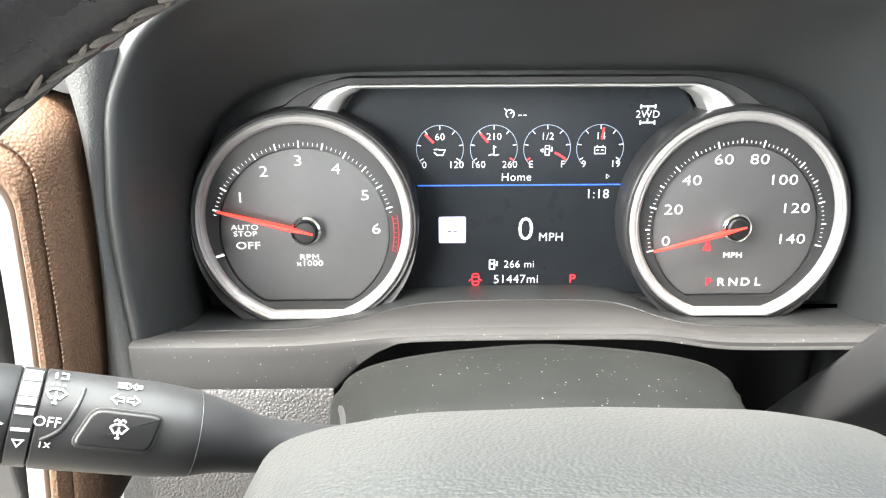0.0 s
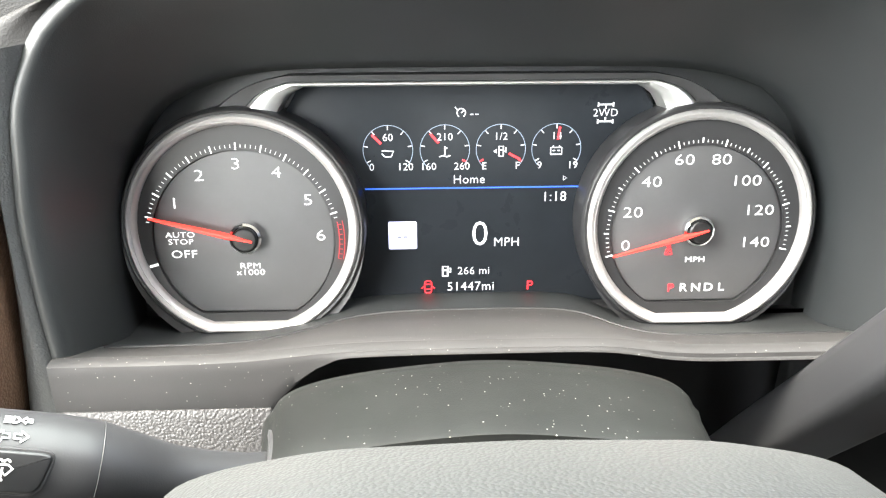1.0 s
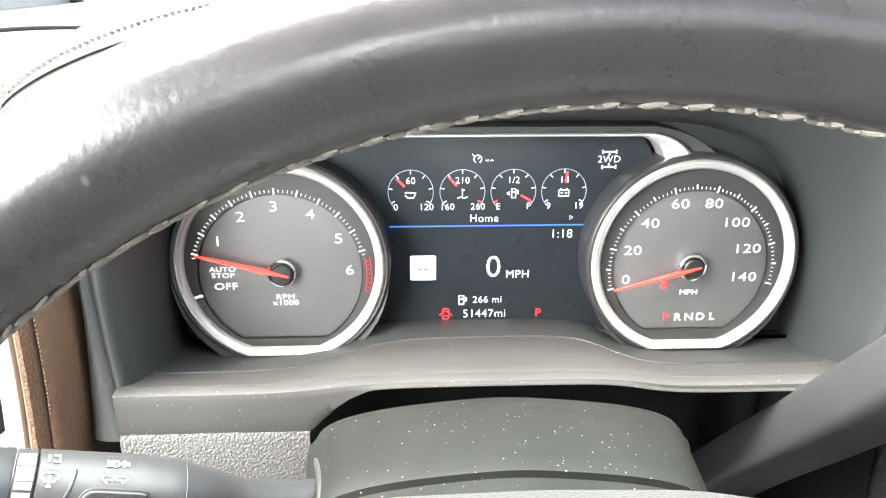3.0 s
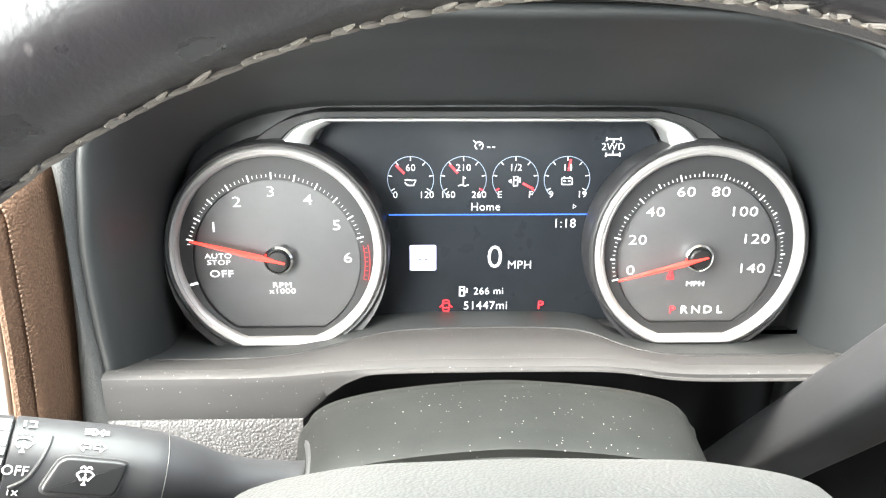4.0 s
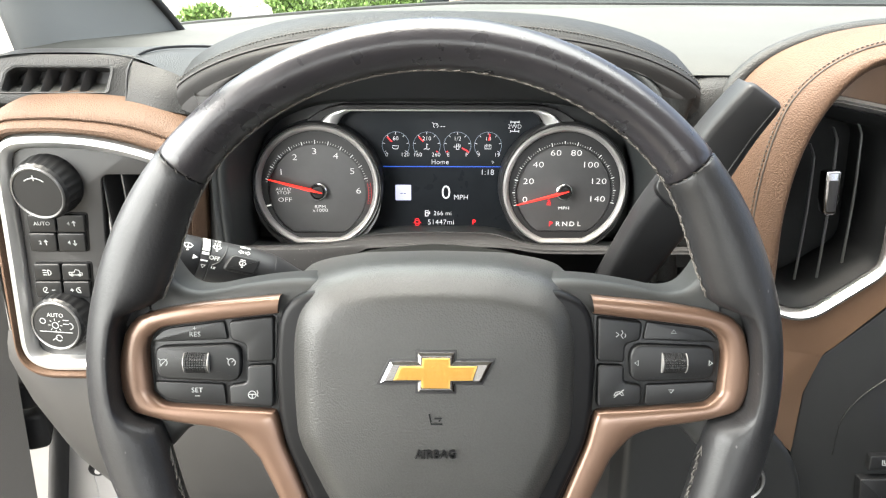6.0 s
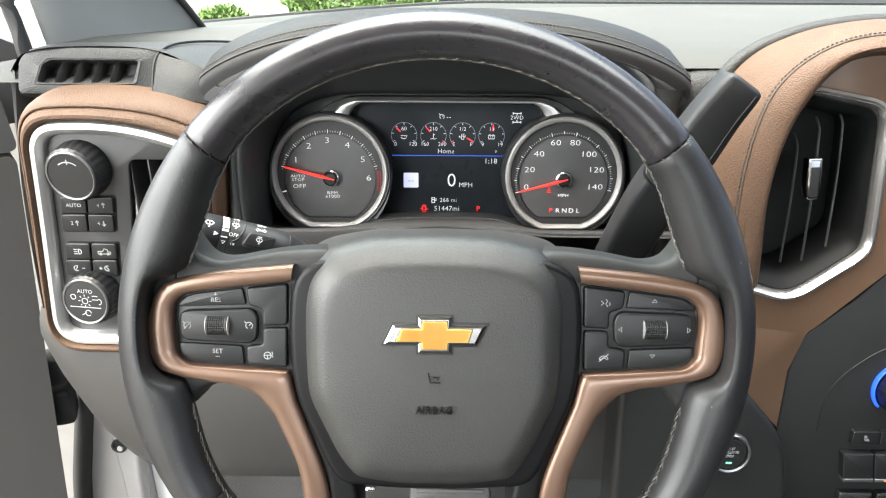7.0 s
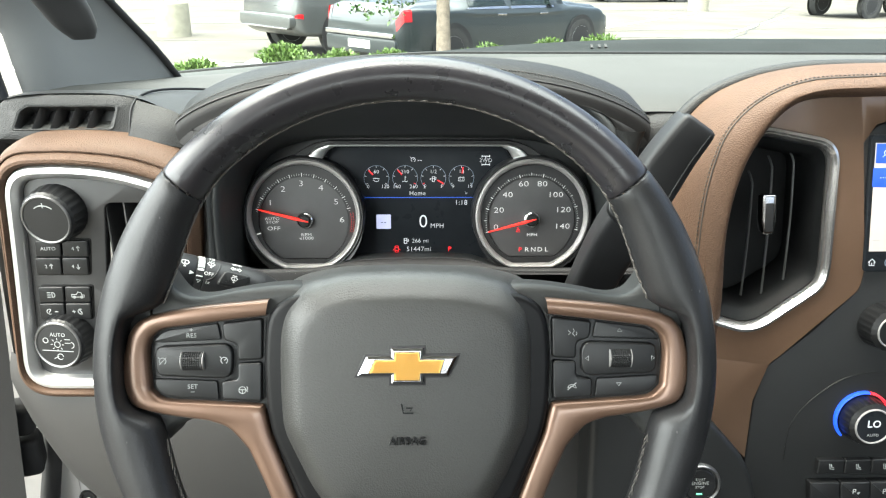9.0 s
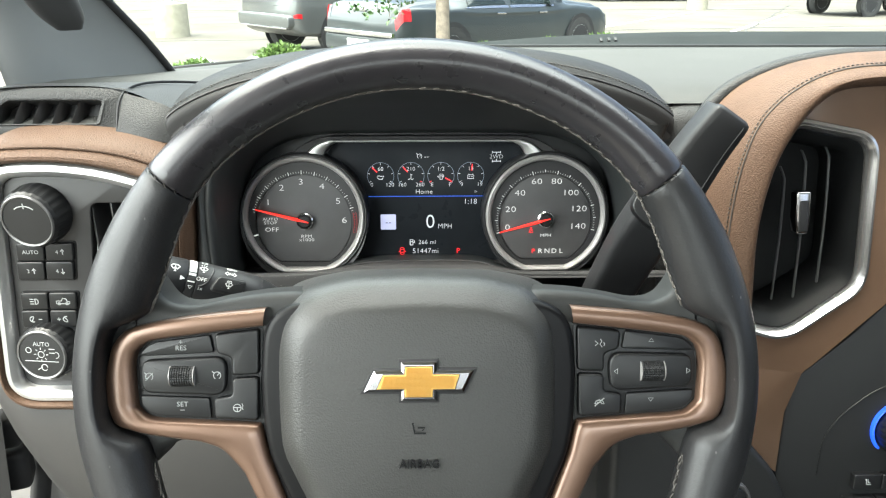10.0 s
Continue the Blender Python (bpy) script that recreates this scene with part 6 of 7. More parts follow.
writing("letters", "OFF", 0.0037, on_stalk(-0.0178, -0.0026, 0.0002), PRINT, stalk)
writing("letters", "1x", 0.0032, on_stalk(-0.0175, -0.0085, 0.0002), PRINT, stalk)
icon("symbol", [[(-0.5, -0.8), (0.5, -0.8), (0.5, 0.8), (-0.5, 0.8)], [(-1.2, -0.8), (-1.2, 0.8)]], on_stalk(-0.0160, 0.0118, 0.0002, 0.0017), PRINT, stalk, width=0.35)
icon("symbol", [([(-0.8, -0.7), (0.8, 0), (-0.8, 0.7)], True), [(-0.6, -0.3), (0.3, 0), (-0.6, 0.3)]], on_stalk(-0.0295, -0.0040, 0.0001, 0.0016), PRINT, stalk, width=0.5)
icon("symbol", [([(-0.25, -0.3), (-1.0, -0.3), (-1.0, -0.75), (-1.8, 0), (-1.0, 0.75), (-1.0, 0.3), (-0.25, 0.3)], True), ([(0.25, -0.3), (1.0, -0.3), (1.0, -0.75), (1.8, 0), (1.0, 0.75), (1.0, 0.3), (0.25, 0.3)], True)], on_stalk(0.0005, 0.0056, 0.0002, 0.0021), PRINT, stalk, width=0.22)
icon("symbol", [(disc(-0.4, 0, 0.65, 10, -90, 90) + [(-0.5, 0.65), (-0.5, -0.65)], True), [(-1.6, 0.55), (-0.7, 0.55)], [(-1.6, 0.0), (-0.7, 0.0)], [(-1.6, -0.55), (-0.7, -0.55)], ([(0.5, 0), (1.1, 0.7), (1.1, 0.3), (1.8, 0.3), (1.8, -0.3), (1.1, -0.3), (1.1, -0.7)], True)], on_stalk(0.0010, 0.0108, 0.0002, 0.0019), PRINT, stalk, width=0.24)
for v, hgt in ((0.0130, 0.0012), (0.0104, 0.0026), (0.0060, 0.0040), (0.0024, 0.0020), (-0.0004, 0.0016), (-0.0052, 0.0008)):
    bm = bmesh.new()
    plate(bm, rect(-0.0022, -hgt / 2, 0.0022, hgt / 2), -0.002, 0.0001, 0.0001, on_stalk(-0.0237, v, 0.0001))
    part("mark", bm, PRINT, collar)
icon("mark", [([(-0.8, 0.5), (0.8, 0.5), (0, -0.7)], True)], on_stalk(-0.0237, -0.0088, 0.0, 0.0016), PRINT, collar, width=0.4)

# ---- the cab round the dashboard ----
WHITE_PAINT = mat("white car paint", (0.78, 0.78, 0.77), 0.25, coat=0.5, spots=0.05, spot_size=0.2)
WHITE_JAMB = mat("jamb paint", (0.42, 0.41, 0.40), 0.38, spots=0.12, spot_size=0.05)
PILLAR = mat("pillar trim", (0.125, 0.132, 0.135), 0.6, grain=0.3, grain_size=0.0008, spots=0.1, spot_size=0.1)
PILLAR_DARK = mat("dark trim", (0.035, 0.035, 0.036), 0.5, grain=0.2, grain_size=0.0008, spots=0.15, spot_size=0.05)
KICK = mat("kick panel plastic", (0.27, 0.26, 0.255), 0.5, grain=0.2, grain_size=0.001, spots=0.1, spot_size=0.05)
COWL = mat("cowl plastic", (0.013, 0.015, 0.0152), 0.8, spec=0.08, grain=0.3, grain_size=0.002, spots=0.2, spot_size=0.1)
RUBBER = mat("rubber seal", (0.018, 0.018, 0.019), 0.6, spots=0.2, spot_size=0.03)
HEADLINER = mat("headliner cloth", (0.60, 0.59, 0.57), 0.9, grain=0.4, grain_size=0.002, spots=0.05, spot_size=0.2)
CARPET = mat("floor carpet", (0.012, 0.012, 0.012), 0.95, grain=0.8, grain_size=0.003, spots=0.2, spot_size=0.05)
DOORTRIM = mat("door trim", (0.036, 0.035, 0.034), 0.55, grain=0.25, grain_size=0.0010, cells=True, spots=0.1, spot_size=0.1)


def tube(name, pts, r, material, parent=None, label="", n=6, k=12):
    bm = bmesh.new()
    sweep(bm, catmull(pts, n), oval(r, r, k) if not isinstance(r, tuple) else oval(r[0], r[1], k))
    return part(name, bm, material, parent, label)


pillar = thing("windscreen_pillar", (-0.29, 0.55, 1.46), "dark grey windscreen pillar trim", "pillar trim", kind="structure")
surface("trim", [[(-0.232, 0.650, 1.440), (-0.250, 0.590, 1.503), (-0.272, 0.520, 1.565), (-0.33, 0.33, 1.74), (-0.40, 0.10, 1.94)],
                 [(-0.262, 0.590, 1.445), (-0.280, 0.545, 1.505), (-0.298, 0.490, 1.567), (-0.355, 0.30, 1.74), (-0.42, 0.07, 1.94)],
                 [(-0.312, 0.500, 1.452), (-0.322, 0.480, 1.508), (-0.335, 0.445, 1.57), (-0.385, 0.26, 1.74), (-0.44, 0.04, 1.94)],
                 [(-0.346, 0.470, 1.445), (-0.352, 0.462, 1.508), (-0.362, 0.440, 1.57), (-0.40, 0.25, 1.74), (-0.45, 0.03, 1.94)],
                 [(-0.350, 0.520, 1.440), (-0.358, 0.500, 1.508), (-0.370, 0.470, 1.57), (-0.41, 0.29, 1.74), (-0.46, 0.07, 1.94)]], PILLAR, pillar, "dark grey pillar trim")
tube("glass_edge", [(-0.231, 0.652, 1.438), (-0.249, 0.592, 1.502), (-0.271, 0.522, 1.565), (-0.329, 0.332, 1.74), (-0.399, 0.102, 1.94)], 0.0042, BLACK, pillar)
tube("door_seal", [(-0.356, 0.455, 1.40), (-0.360, 0.450, 1.45), (-0.366, 0.447, 1.508), (-0.376, 0.425, 1.57), (-0.414, 0.235, 1.74), (-0.464, 0.015, 1.94)], (0.010, 0.007), RUBBER, pillar, "black door seal")
handle = thing("grab_handle", (-0.30, 0.45, 1.53), "dark grab handle on the windscreen pillar", "grab handle")
H = [Vector((-0.2700, 0.450, 1.530)), Vector((-0.2720, 0.440, 1.545)), Vector((-0.278, 0.410, 1.58)), Vector((-0.30, 0.32, 1.66)), Vector((-0.33, 0.23, 1.76))]
bm = bmesh.new()
rings = []
for i, p in enumerate(H):
    w, d = ((0.012, 0.008), (0.021, 0.013), (0.025, 0.014), (0.024, 0.013), (0.02, 0.012))[i]
    rings.append([tuple(p + Vector((0.75, 0.62, 0.0)) * x + Vector((0.45, -0.75, -0.2)) * y) for x, y in block(w, d, 0.9)])
cols = [catmull([r[j] for r in rings], 4) for j in range(len(rings[0]))]
loft(bm, [[c[i] for c in cols] for i in range(len(cols[0]))], caps=True)
part("grip", bm, PILLAR_DARK, handle)

# open driver's door
door = thing("driver_door", (-0.40, 0.40, 0.7), "open driver's door with dark grey inner trim", "car door")
DD = Vector((-0.80, -0.60, 0)).normalized()


def door_slab(name, pts, t, material, label="", bev=0.006):
    M = Matrix.Translation((-0.372, 0.415, 0)) @ Matrix((DD, Vector((0, 0, 1)), DD.cross(Vector((0, 0, 1))))).transposed().to_4x4()
    bm = bmesh.new()
    plate(bm, fillet(pts, 0.01), -t[0], t[1], bev, M, 4)
    return part(name, bm, material, door, label)


sgn = DD.cross(Vector((0, 0, 1)))
INV = 1 if sgn.y < 0 else -1
door_slab("lower_trim", [(0.069, 0.60), (0.95, 0.60), (0.95, 1.375), (0.004, 1.375), (0.0195, 1.19), (0.040, 0.946)], (0.05, 0.012) if INV > 0 else (0.012, 0.05), DOORTRIM, "dark grey door trim")
door_slab("upper_trim", [(0.0, 1.379), (0.95, 1.379), (0.95, 1.50), (0.05, 1.475), (0.006, 1.440)], (0.05, 0.008) if INV > 0 else (0.008, 0.05), PILLAR_DARK, "dark upper door trim")
sail = bmesh.new()
M_ = Matrix.Translation((-0.400, 0.470, 0)) @ Matrix((DD, Vector((0, 0, 1)), DD.cross(Vector((0, 0, 1))))).transposed().to_4x4()
plate(sail, fillet([(-0.055, 1.395), (0.20, 1.395), (0.20, 1.535), (0.06, 1.515), (-0.02, 1.470), (-0.055, 1.440)], 0.012), -0.02, 0.02, 0.008, M_, 4)
part("mirror_corner", sail, PILLAR_DARK, door, "dark mirror corner panel")
tube("corner_rib", [tuple(M_ @ Vector(p)) for p in ((0.2, 1.475, 0.021 * INV), (0.06, 1.472, 0.021 * INV), (0.01, 1.455, 0.021 * INV), (-0.045, 1.415, 0.021 * INV))], 0.0022, LOWER, door)
mirror = thing("door_mirror", (-0.75, 0.42, 1.4), "black door mirror housing", "door mirror")
bm = bmesh.new()
plate(bm, fillet(rect(-0.11, -0.13, 0.11, 0.13), 0.05, 6), -0.06, 0.03, 0.03, fr(-0.80, 0.40, 1.52, 0, -30), 5)
part("housing", bm, PILLAR_DARK, mirror)

jamb = thing("door_jamb", (-0.35, 0.48, 0.8), "white painted door jamb with black seal and hinge", "door jamb", kind="structure")
bm = bmesh.new()
plate(bm, rect(-0.56, 0.55, -0.352, 1.44), -0.02, 0.0, 0.004, fr(0, 0.490, 0))
part("jamb_face", bm, WHITE_JAMB, jamb, "white painted jamb")
tube("seal", [(-0.365, 0.470, 1.36), (-0.375, 0.468, 1.20), (-0.391, 0.465, 1.06), (-0.414, 0.460, 0.95), (-0.428, 0.460, 0.88), (-0.455, 0.46, 0.70)], (0.0105, 0.012), RUBBER, jamb, "black rubber seal")
bm = bmesh.new()
plate(bm, fillet([(-0.445, 0.70), (-0.358, 0.70), (-0.343, 0.95), (-0.335, 1.25), (-0.385, 1.25), (-0.408, 0.95)], 0.006), -0.02, 0.0, 0.006, fr(0, 0.462, 0))
kick = part("kick_panel", bm, KICK, jamb, "pale grey kick panel")
bm = bmesh.new()
revolve(bm, [(0.0105, -0.002), (0.0100, 0.0015), (0.0075, 0.0012), (0.006, -0.001)], 24, fr(-0.3640, 0.4600, 0.964))
part("plug", bm, BLACK, kick, "black round plug")
bm = bmesh.new()
revolve(bm, [(0.004, -0.001), (0.0035, 0.001), (0.0005, 0.0012)], 12, fr(-0.3630, 0.4585, 0.961))
part("plug_clip", bm, WHITE_JAMB, kick)
for dz, hgt in ((0.020, 0.018), (-0.030, 0.024)):
    bm = bmesh.new()
    plate(bm, fillet(rect(-0.014, -hgt, 0.014, hgt), 0.009), -0.02, 0.012, 0.006, fr(-0.405, 0.430, 1.082 + dz, 0, 20))
    part("hinge", bm, RUBBER, jamb, "black hinge cover")
bm = bmesh.new()
plate(bm, rect(-0.352, 0.50, -0.285, 1.12), -0.02, 0.0, 0.003, fr(0, 0.505, 0))
part("sill", bm, WHITE_PAINT, jamb, "white painted body")

# dash end cap
surface("dash_end", [[(-0.300, 0.320, 1.476), (-0.312, 0.310, 1.38), (-0.318, 0.305, 1.26), (-0.320, 0.31, 1.20)], [(-0.330, 0.37, 1.470), (-0.338, 0.37, 1.38), (-0.338, 0.36, 1.26), (-0.335, 0.36, 1.19)], [(-0.350, 0.50, 1.44), (-0.352, 0.50, 1.38), (-0.350, 0.50, 1.26), (-0.345, 0.50, 1.17)]], PLASTIC, dash)

# floor, pedal, firewall
floor = thing("cab_floor", (0.3, 0, 0.62), "dark carpeted cab floor", "floor", kind="structure")
bm = bmesh.new()
loft(bm, [[(x, y, z) for x in (-0.34, 0.3, 1.4)] for y, z in ((-1.4, 0.62), (0.35, 0.62), (0.62, 0.78), (0.72, 1.10), (0.74, 1.43))], around=False)
part("carpet", bm, CARPET, floor)
pedal = thing("brake_pedal", (0.07, 0.45, 0.84), "ribbed black rubber brake pedal", "pedal")
PD = fr(0.066, 0.46, 0.862, 35)
bm = bmesh.new()
plate(bm, fillet(rect(-0.055, -0.035, 0.055, 0.035), 0.012), -0.015, 0.0, 0.004, PD)
pp = part("pad", bm, LOWER, pedal)
for i in range(5):
    bm = bmesh.new()
    plate(bm, rect(-0.045, 0.022 - 0.012 * i, 0.045, 0.027 - 0.012 * i), -0.001, 0.003, 0.001, PD)
    part("rib", bm, LOWER, pp)
tube("arm", [(0.066, 0.475, 0.865), (0.07, 0.56, 0.98), (0.07, 0.62, 1.15)], 0.010, BLACK, pedal)
bracket = thing("column_bracket", (0.0, 0.2, 1.2), "bright metal bolt under the column", "bolt")
bm = bmesh.new()
plate(bm, fillet(rect(-0.007, -0.003, 0.007, 0.003), 0.002), -0.006, 0.004, 0.002, fr(-0.016, 0.28, 1.066, 20))
part("bolt", bm, CHROME, bracket)

# shell of the cab: roof, back, far side
shell = thing("cab_shell", (0.5, -0.6, 1.9), "grey cloth roof lining and dark rear of the cab", "cab shell", kind="structure")
bm = bmesh.new()
plate(bm, rect(-0.48, -1.5, 1.55, 0.08), 1.93, 1.98, 0.01)
part("roof_lining", bm, HEADLINER, shell)
bm = bmesh.new()
plate(bm, rect(-0.48, 0.55, 1.55, 1.30), -0.05, 0.0, 0.01, fr(0, -1.45, 0))
part("rear_panel", bm, TAN, shell, "tan rear seat back")
for x0, x1 in ((-0.48, -0.15), (1.22, 1.55)):
    bm = bmesh.new()
    plate(bm, rect(x0, 1.30, x1, 1.93), -0.05, 0.0, 0.01, fr(0, -1.45, 0))
    part("rear_pillar", bm, HEADLINER, shell)
bm = bmesh.new()
loft(bm, [[(1.50, y, z) for z in (0.55, 1.38)] for y in (-1.45, 0.75)], around=False)
bmesh.ops.solidify(bm, geom=bm.faces[:], thickness=0.05)
part("far_door", bm, DOORTRIM, shell)
bm = bmesh.new()
loft(bm, [[(1.50, y, z) for z in (1.38, 1.95)] for y in (-1.45, -0.75)], around=False)
bmesh.ops.solidify(bm, geom=bm.faces[:], thickness=0.05)
part("far_pillar", bm, HEADLINER, shell)
bm = bmesh.new()
loft(bm, [[(-0.48, y, z) for z in (0.55, 1.95)] for y in (-1.45, -0.95)], around=False)
bmesh.ops.solidify(bm, geom=bm.faces[:], thickness=0.05)
part("near_pillar", bm, PILLAR_DARK, shell)


# cowl and hood of the truck
def cowl_z(x):
    return 1.4850 - 0.0850 * max(0.0, (0.56 - x) / 0.88) ** 2.2


CXS = [-0.45 + 2.0 * i / 50 for i in range(51)]
cowl = thing("windscreen_cowl", (0.5, 0.9, 1.44), "dark grey cowl panel below the windscreen", "cowl")
bm = bmesh.new()
loft(bm, [[(x, y, cowl_z(x) + dz) for x in CXS] for y, dz in ((0.80, -0.035), (0.815, -0.0135), (0.84, -0.0115), (0.90, -0.004), (0.95, -0.0005), (0.97, -0.004), (0.975, -0.02))], around=False)
part("panel", bm, COWL, cowl)
for x in (0.330, 0.342, 0.352):
    bm = bmesh.new()
    plate(bm, rect(x - 0.002, -0.004, x + 0.002, 0.004), -0.002, 0.002, 0.0005, fr(0, 0.888, cowl_z(x) - 0.0035, 60))
    part("nozzle", bm, BLACK, cowl)
truck = thing("truck_hood", (0.5, 1.5, 1.3), "white painted hood of the truck", "car hood")
bm = bmesh.new()
loft(bm, [[(x, y, max(cowl_z(x), 1.40) * k + dz) for x in CXS] for y, k, dz in ((0.972, 1, -0.02), (0.975, 1, -0.008), (0.99, 1, -0.0060), (1.03, 1, -0.0100), (1.10, 1, -0.020), (1.5, 1, -0.090), (2.1, 1, -0.19), (2.25, 1, -0.29), (2.3, 1, -0.6))], around=False)
part("hood", bm, WHITE_PAINT, truck)
for p in ((-0.50, 1.2), (1.55, 1.2)):
    bm = bmesh.new()
    plate(bm, rect(p[0] - 0.02, 0.8, p[0] + 0.02, 2.25), 0.0, 1.30, 0.02)
    part("fender", bm, WHITE_PAINT, truck)

# windscreen
GLASS_M = bpy.data.materials.new("windscreen glass")
GLASS_M.use_nodes = True
gn, gl = GLASS_M.node_tree.nodes, GLASS_M.node_tree.links
gn.remove(gn["Principled BSDF"])
tr, gs, mx = gn.new("ShaderNodeBsdfTransparent"), gn.new("ShaderNodeBsdfGlossy"), gn.new("ShaderNodeMixShader")
tr.inputs[0].default_value = (0.73, 0.765, 0.745, 1)
gs.inputs["Roughness"].default_value = 0.02
mx.inputs[0].default_value = 0.03
gl.new(tr.outputs[0], mx.inputs[1])
gl.new(gs.outputs[0], mx.inputs[2])
gl.new(mx.outputs[0], gn["Material Output"].inputs[0])
screen_ = thing("windscreen", (0.5, 0.5, 1.45), "clear curved windscreen glass", "windscreen", kind="structure")
bm = bmesh.new()
loft(bm, [[(-0.225 + 1.68 * i / 16 - (1 - 2 * i / 16) * 0.17 * f, 0.66 + 0.15 * math.sin(math.pi * i / 16) - 0.55 * f, 1.438 + 0.030 * math.sin(math.pi * i / 16) + 0.50 * f) for i in range(17)] for f in [k / 6 for k in range(7)]], around=False)
pane = part("pane", bm, GLASS_M, screen_)
pane.visible_shadow = False

# ---- outside: car park ----
CONCRETE = mat("car park concrete", (0.094, 0.089, 0.079), 0.9, spec=0.08, grain=0.4, grain_size=0.02, spots=0.25, spot_size=1.5, tint=(0.068, 0.063, 0.055))
TAR = mat("tar seam", (0.022, 0.021, 0.02), 0.7, spots=0.3, spot_size=0.3)
PAINT_LINE = mat("worn line paint", (0.62, 0.61, 0.57), 0.7, spots=0.3, spot_size=0.3)
KERB = mat("kerb concrete", (0.42, 0.41, 0.38), 0.85, grain=0.5, grain_size=0.01, spots=0.2, spot_size=0.2)
POLE_BASE = mat("yellowed concrete", (0.17, 0.16, 0.125), 0.8, grain=0.5, grain_size=0.012, spots=0.25, spot_size=0.15)
SOIL = mat("mulch", (0.07, 0.045, 0.03), 0.95, grain=1.0, grain_size=0.03, spots=0.4, spot_size=0.06)
BARK = mat("bark", (0.20, 0.165, 0.13), 0.9, grain=1.0, grain_size=0.02, spots=0.4, spot_size=0.05)
TYRE = mat("tyre", (0.02, 0.02, 0.02), 0.8, grain=0.3, grain_size=0.01, spots=0.2, spot_size=0.1)
ALLOY = mat("alloy", (0.55, 0.56, 0.57), 0.3, 0.9, spots=0.1, spot_size=0.05)
CAR_GLASS = mat("car glass", (0.02, 0.03, 0.03), 0.06, coat=0.5, spots=0.1)
TAIL = mat("tail light", (0.55, 0.02, 0.03), 0.15, coat=0.8, emit=(1.0, 0.02, 0.03), power=0.04, spots=0.1)
BLACK_CAR = mat("black car paint", (0.021, 0.026, 0.028), 0.28, spec=0.4, coat=0.3, spots=0.1, spot_size=0.3)
GREY_CAR = mat("silver grey car paint", (0.078, 0.082, 0.082), 0.3, 0.35, coat=0.6, spots=0.1, spot_size=0.3)


def leafy(name, color, color2):
    m = mat(name, color, 0.55, spots=0.6, spot_size=0.12, tint=color2)
    N, L = m.node_tree.nodes, m.node_tree.links
    b = N["Principled BSDF"]
    g = N.new("ShaderNodeNewGeometry")
    h = N.new("ShaderNodeHueSaturation")
    r = N.new("ShaderNodeMapRange")
    r.inputs[3].default_value, r.inputs[4].default_value = 0.6, 1.5
    src = b.inputs["Base Color"].links[0].from_socket
    L.new(g.outputs["Random Per Island"], r.inputs[0])
    L.new(r.outputs[0], h.inputs["Value"])
    L.new(src, h.inputs["Color"])
    L.new(h.outputs[0], b.inputs["Base Color"])
    b.inputs["Transmission Weight"].default_value = 0.0
    return m


LEAF = leafy("hedge leaf", (0.085, 0.14, 0.028), (0.052, 0.09, 0.02))
TREE_LEAF = leafy("tree leaf", (0.06, 0.12, 0.03), (0.035, 0.07, 0.02))

ground = tagged(new("ground", bpy.data.meshes.new("ground")), "pale concrete car park reaching the horizon", "ground", kind="structure")
bm = bmesh.new()
loft(bm, [[(x, y, 0) for x in (-900, -40, 0, 40, 900)] for y in (-900, -30, 0, 40, 900)], around=False)
bm.to_mesh(ground.data)
bm.free()
ground.data.materials.append(CONCRETE)
rs = random.Random(7)
seams = ((-14, 15.6, 6, 17.3, 0.05), (-20, 20.0, 3, 21.6, 0.06), (-20, 26.5, 30, 28.2, 0.07), (2, 18.5, 24, 22.0, 0.05), (6, 15.0, 15, 31, 0.05), (-18, 33.0, 30, 35.0, 0.10), (-9, 12.0, -2.5, 12.7, 0.04))
for k, (x0, y0, x1, y1, w) in enumerate(seams):
    bm = bmesh.new()
    n = 24
    pts = [(x0 + (x1 - x0) * i / n + rs.uniform(-0.05, 0.05), y0 + (y1 - y0) * i / n + rs.uniform(-0.10, 0.10)) for i in range(n + 1)]
    stroke(bm, pts, w, Matrix.Translation((0, 0, 0.0)), 0.004)
    part("tar_seam", bm, TAR, ground)
for k, (x0, y0, x1, y1) in enumerate(((-4.2, 13.6, -2.6, 11.4), (-8.0, 13.6, -5.8, 11.0), (4.6, 19.6, 9.5, 26.5), (7.6, 18.4, 12.0, 25.0))):
    bm = bmesh.new()
    stroke(bm, [(x0, y0), (x1, y1)], 0.11, h=0.004)
    part("bay_line", bm, PAINT_LINE, ground)

island = thing("planted_island", (0, 8.8, 0), "kerbed planting island with mulch", "planting island", kind="structure")
outline = fillet([(-3.8, 7.9), (3.0, 8.0), (3.0, 9.75), (-3.8, 9.75)], 0.7, 6)
bm = bmesh.new()
band(bm, ccw(outline), inset(ccw(outline), 0.16), [(0, -0.02), (0, 0.12), (0.15, 0.15), (0.9, 0.15), (1, 0.14), (1, 0.0)])
part("kerb", bm, KERB, island)
bm = bmesh.new()
plate(bm, inset(ccw(outline), 0.14), 0.0, 0.12, 0.01)
part("mulch", bm, SOIL, island)


def leaf(bm, p, d, size, rnd):
    """A bent leaf of two quads."""
    d = d.normalized()
    s = d.cross(Vector((rnd.uniform(-1, 1), rnd.uniform(-1, 1), rnd.uniform(-1, 1)))).normalized() * size * 0.32
    up = s.cross(d).normalized() * size * 0.18
    a, b, c = p, p + d * size * 0.5 + up, p + d * size
    v = [bm.verts.new(q) for q in (a, b - s, c, b + s)]
    bm.faces.new((v[0], v[1], v[2]))
    bm.faces.new((v[0], v[2], v[3]))


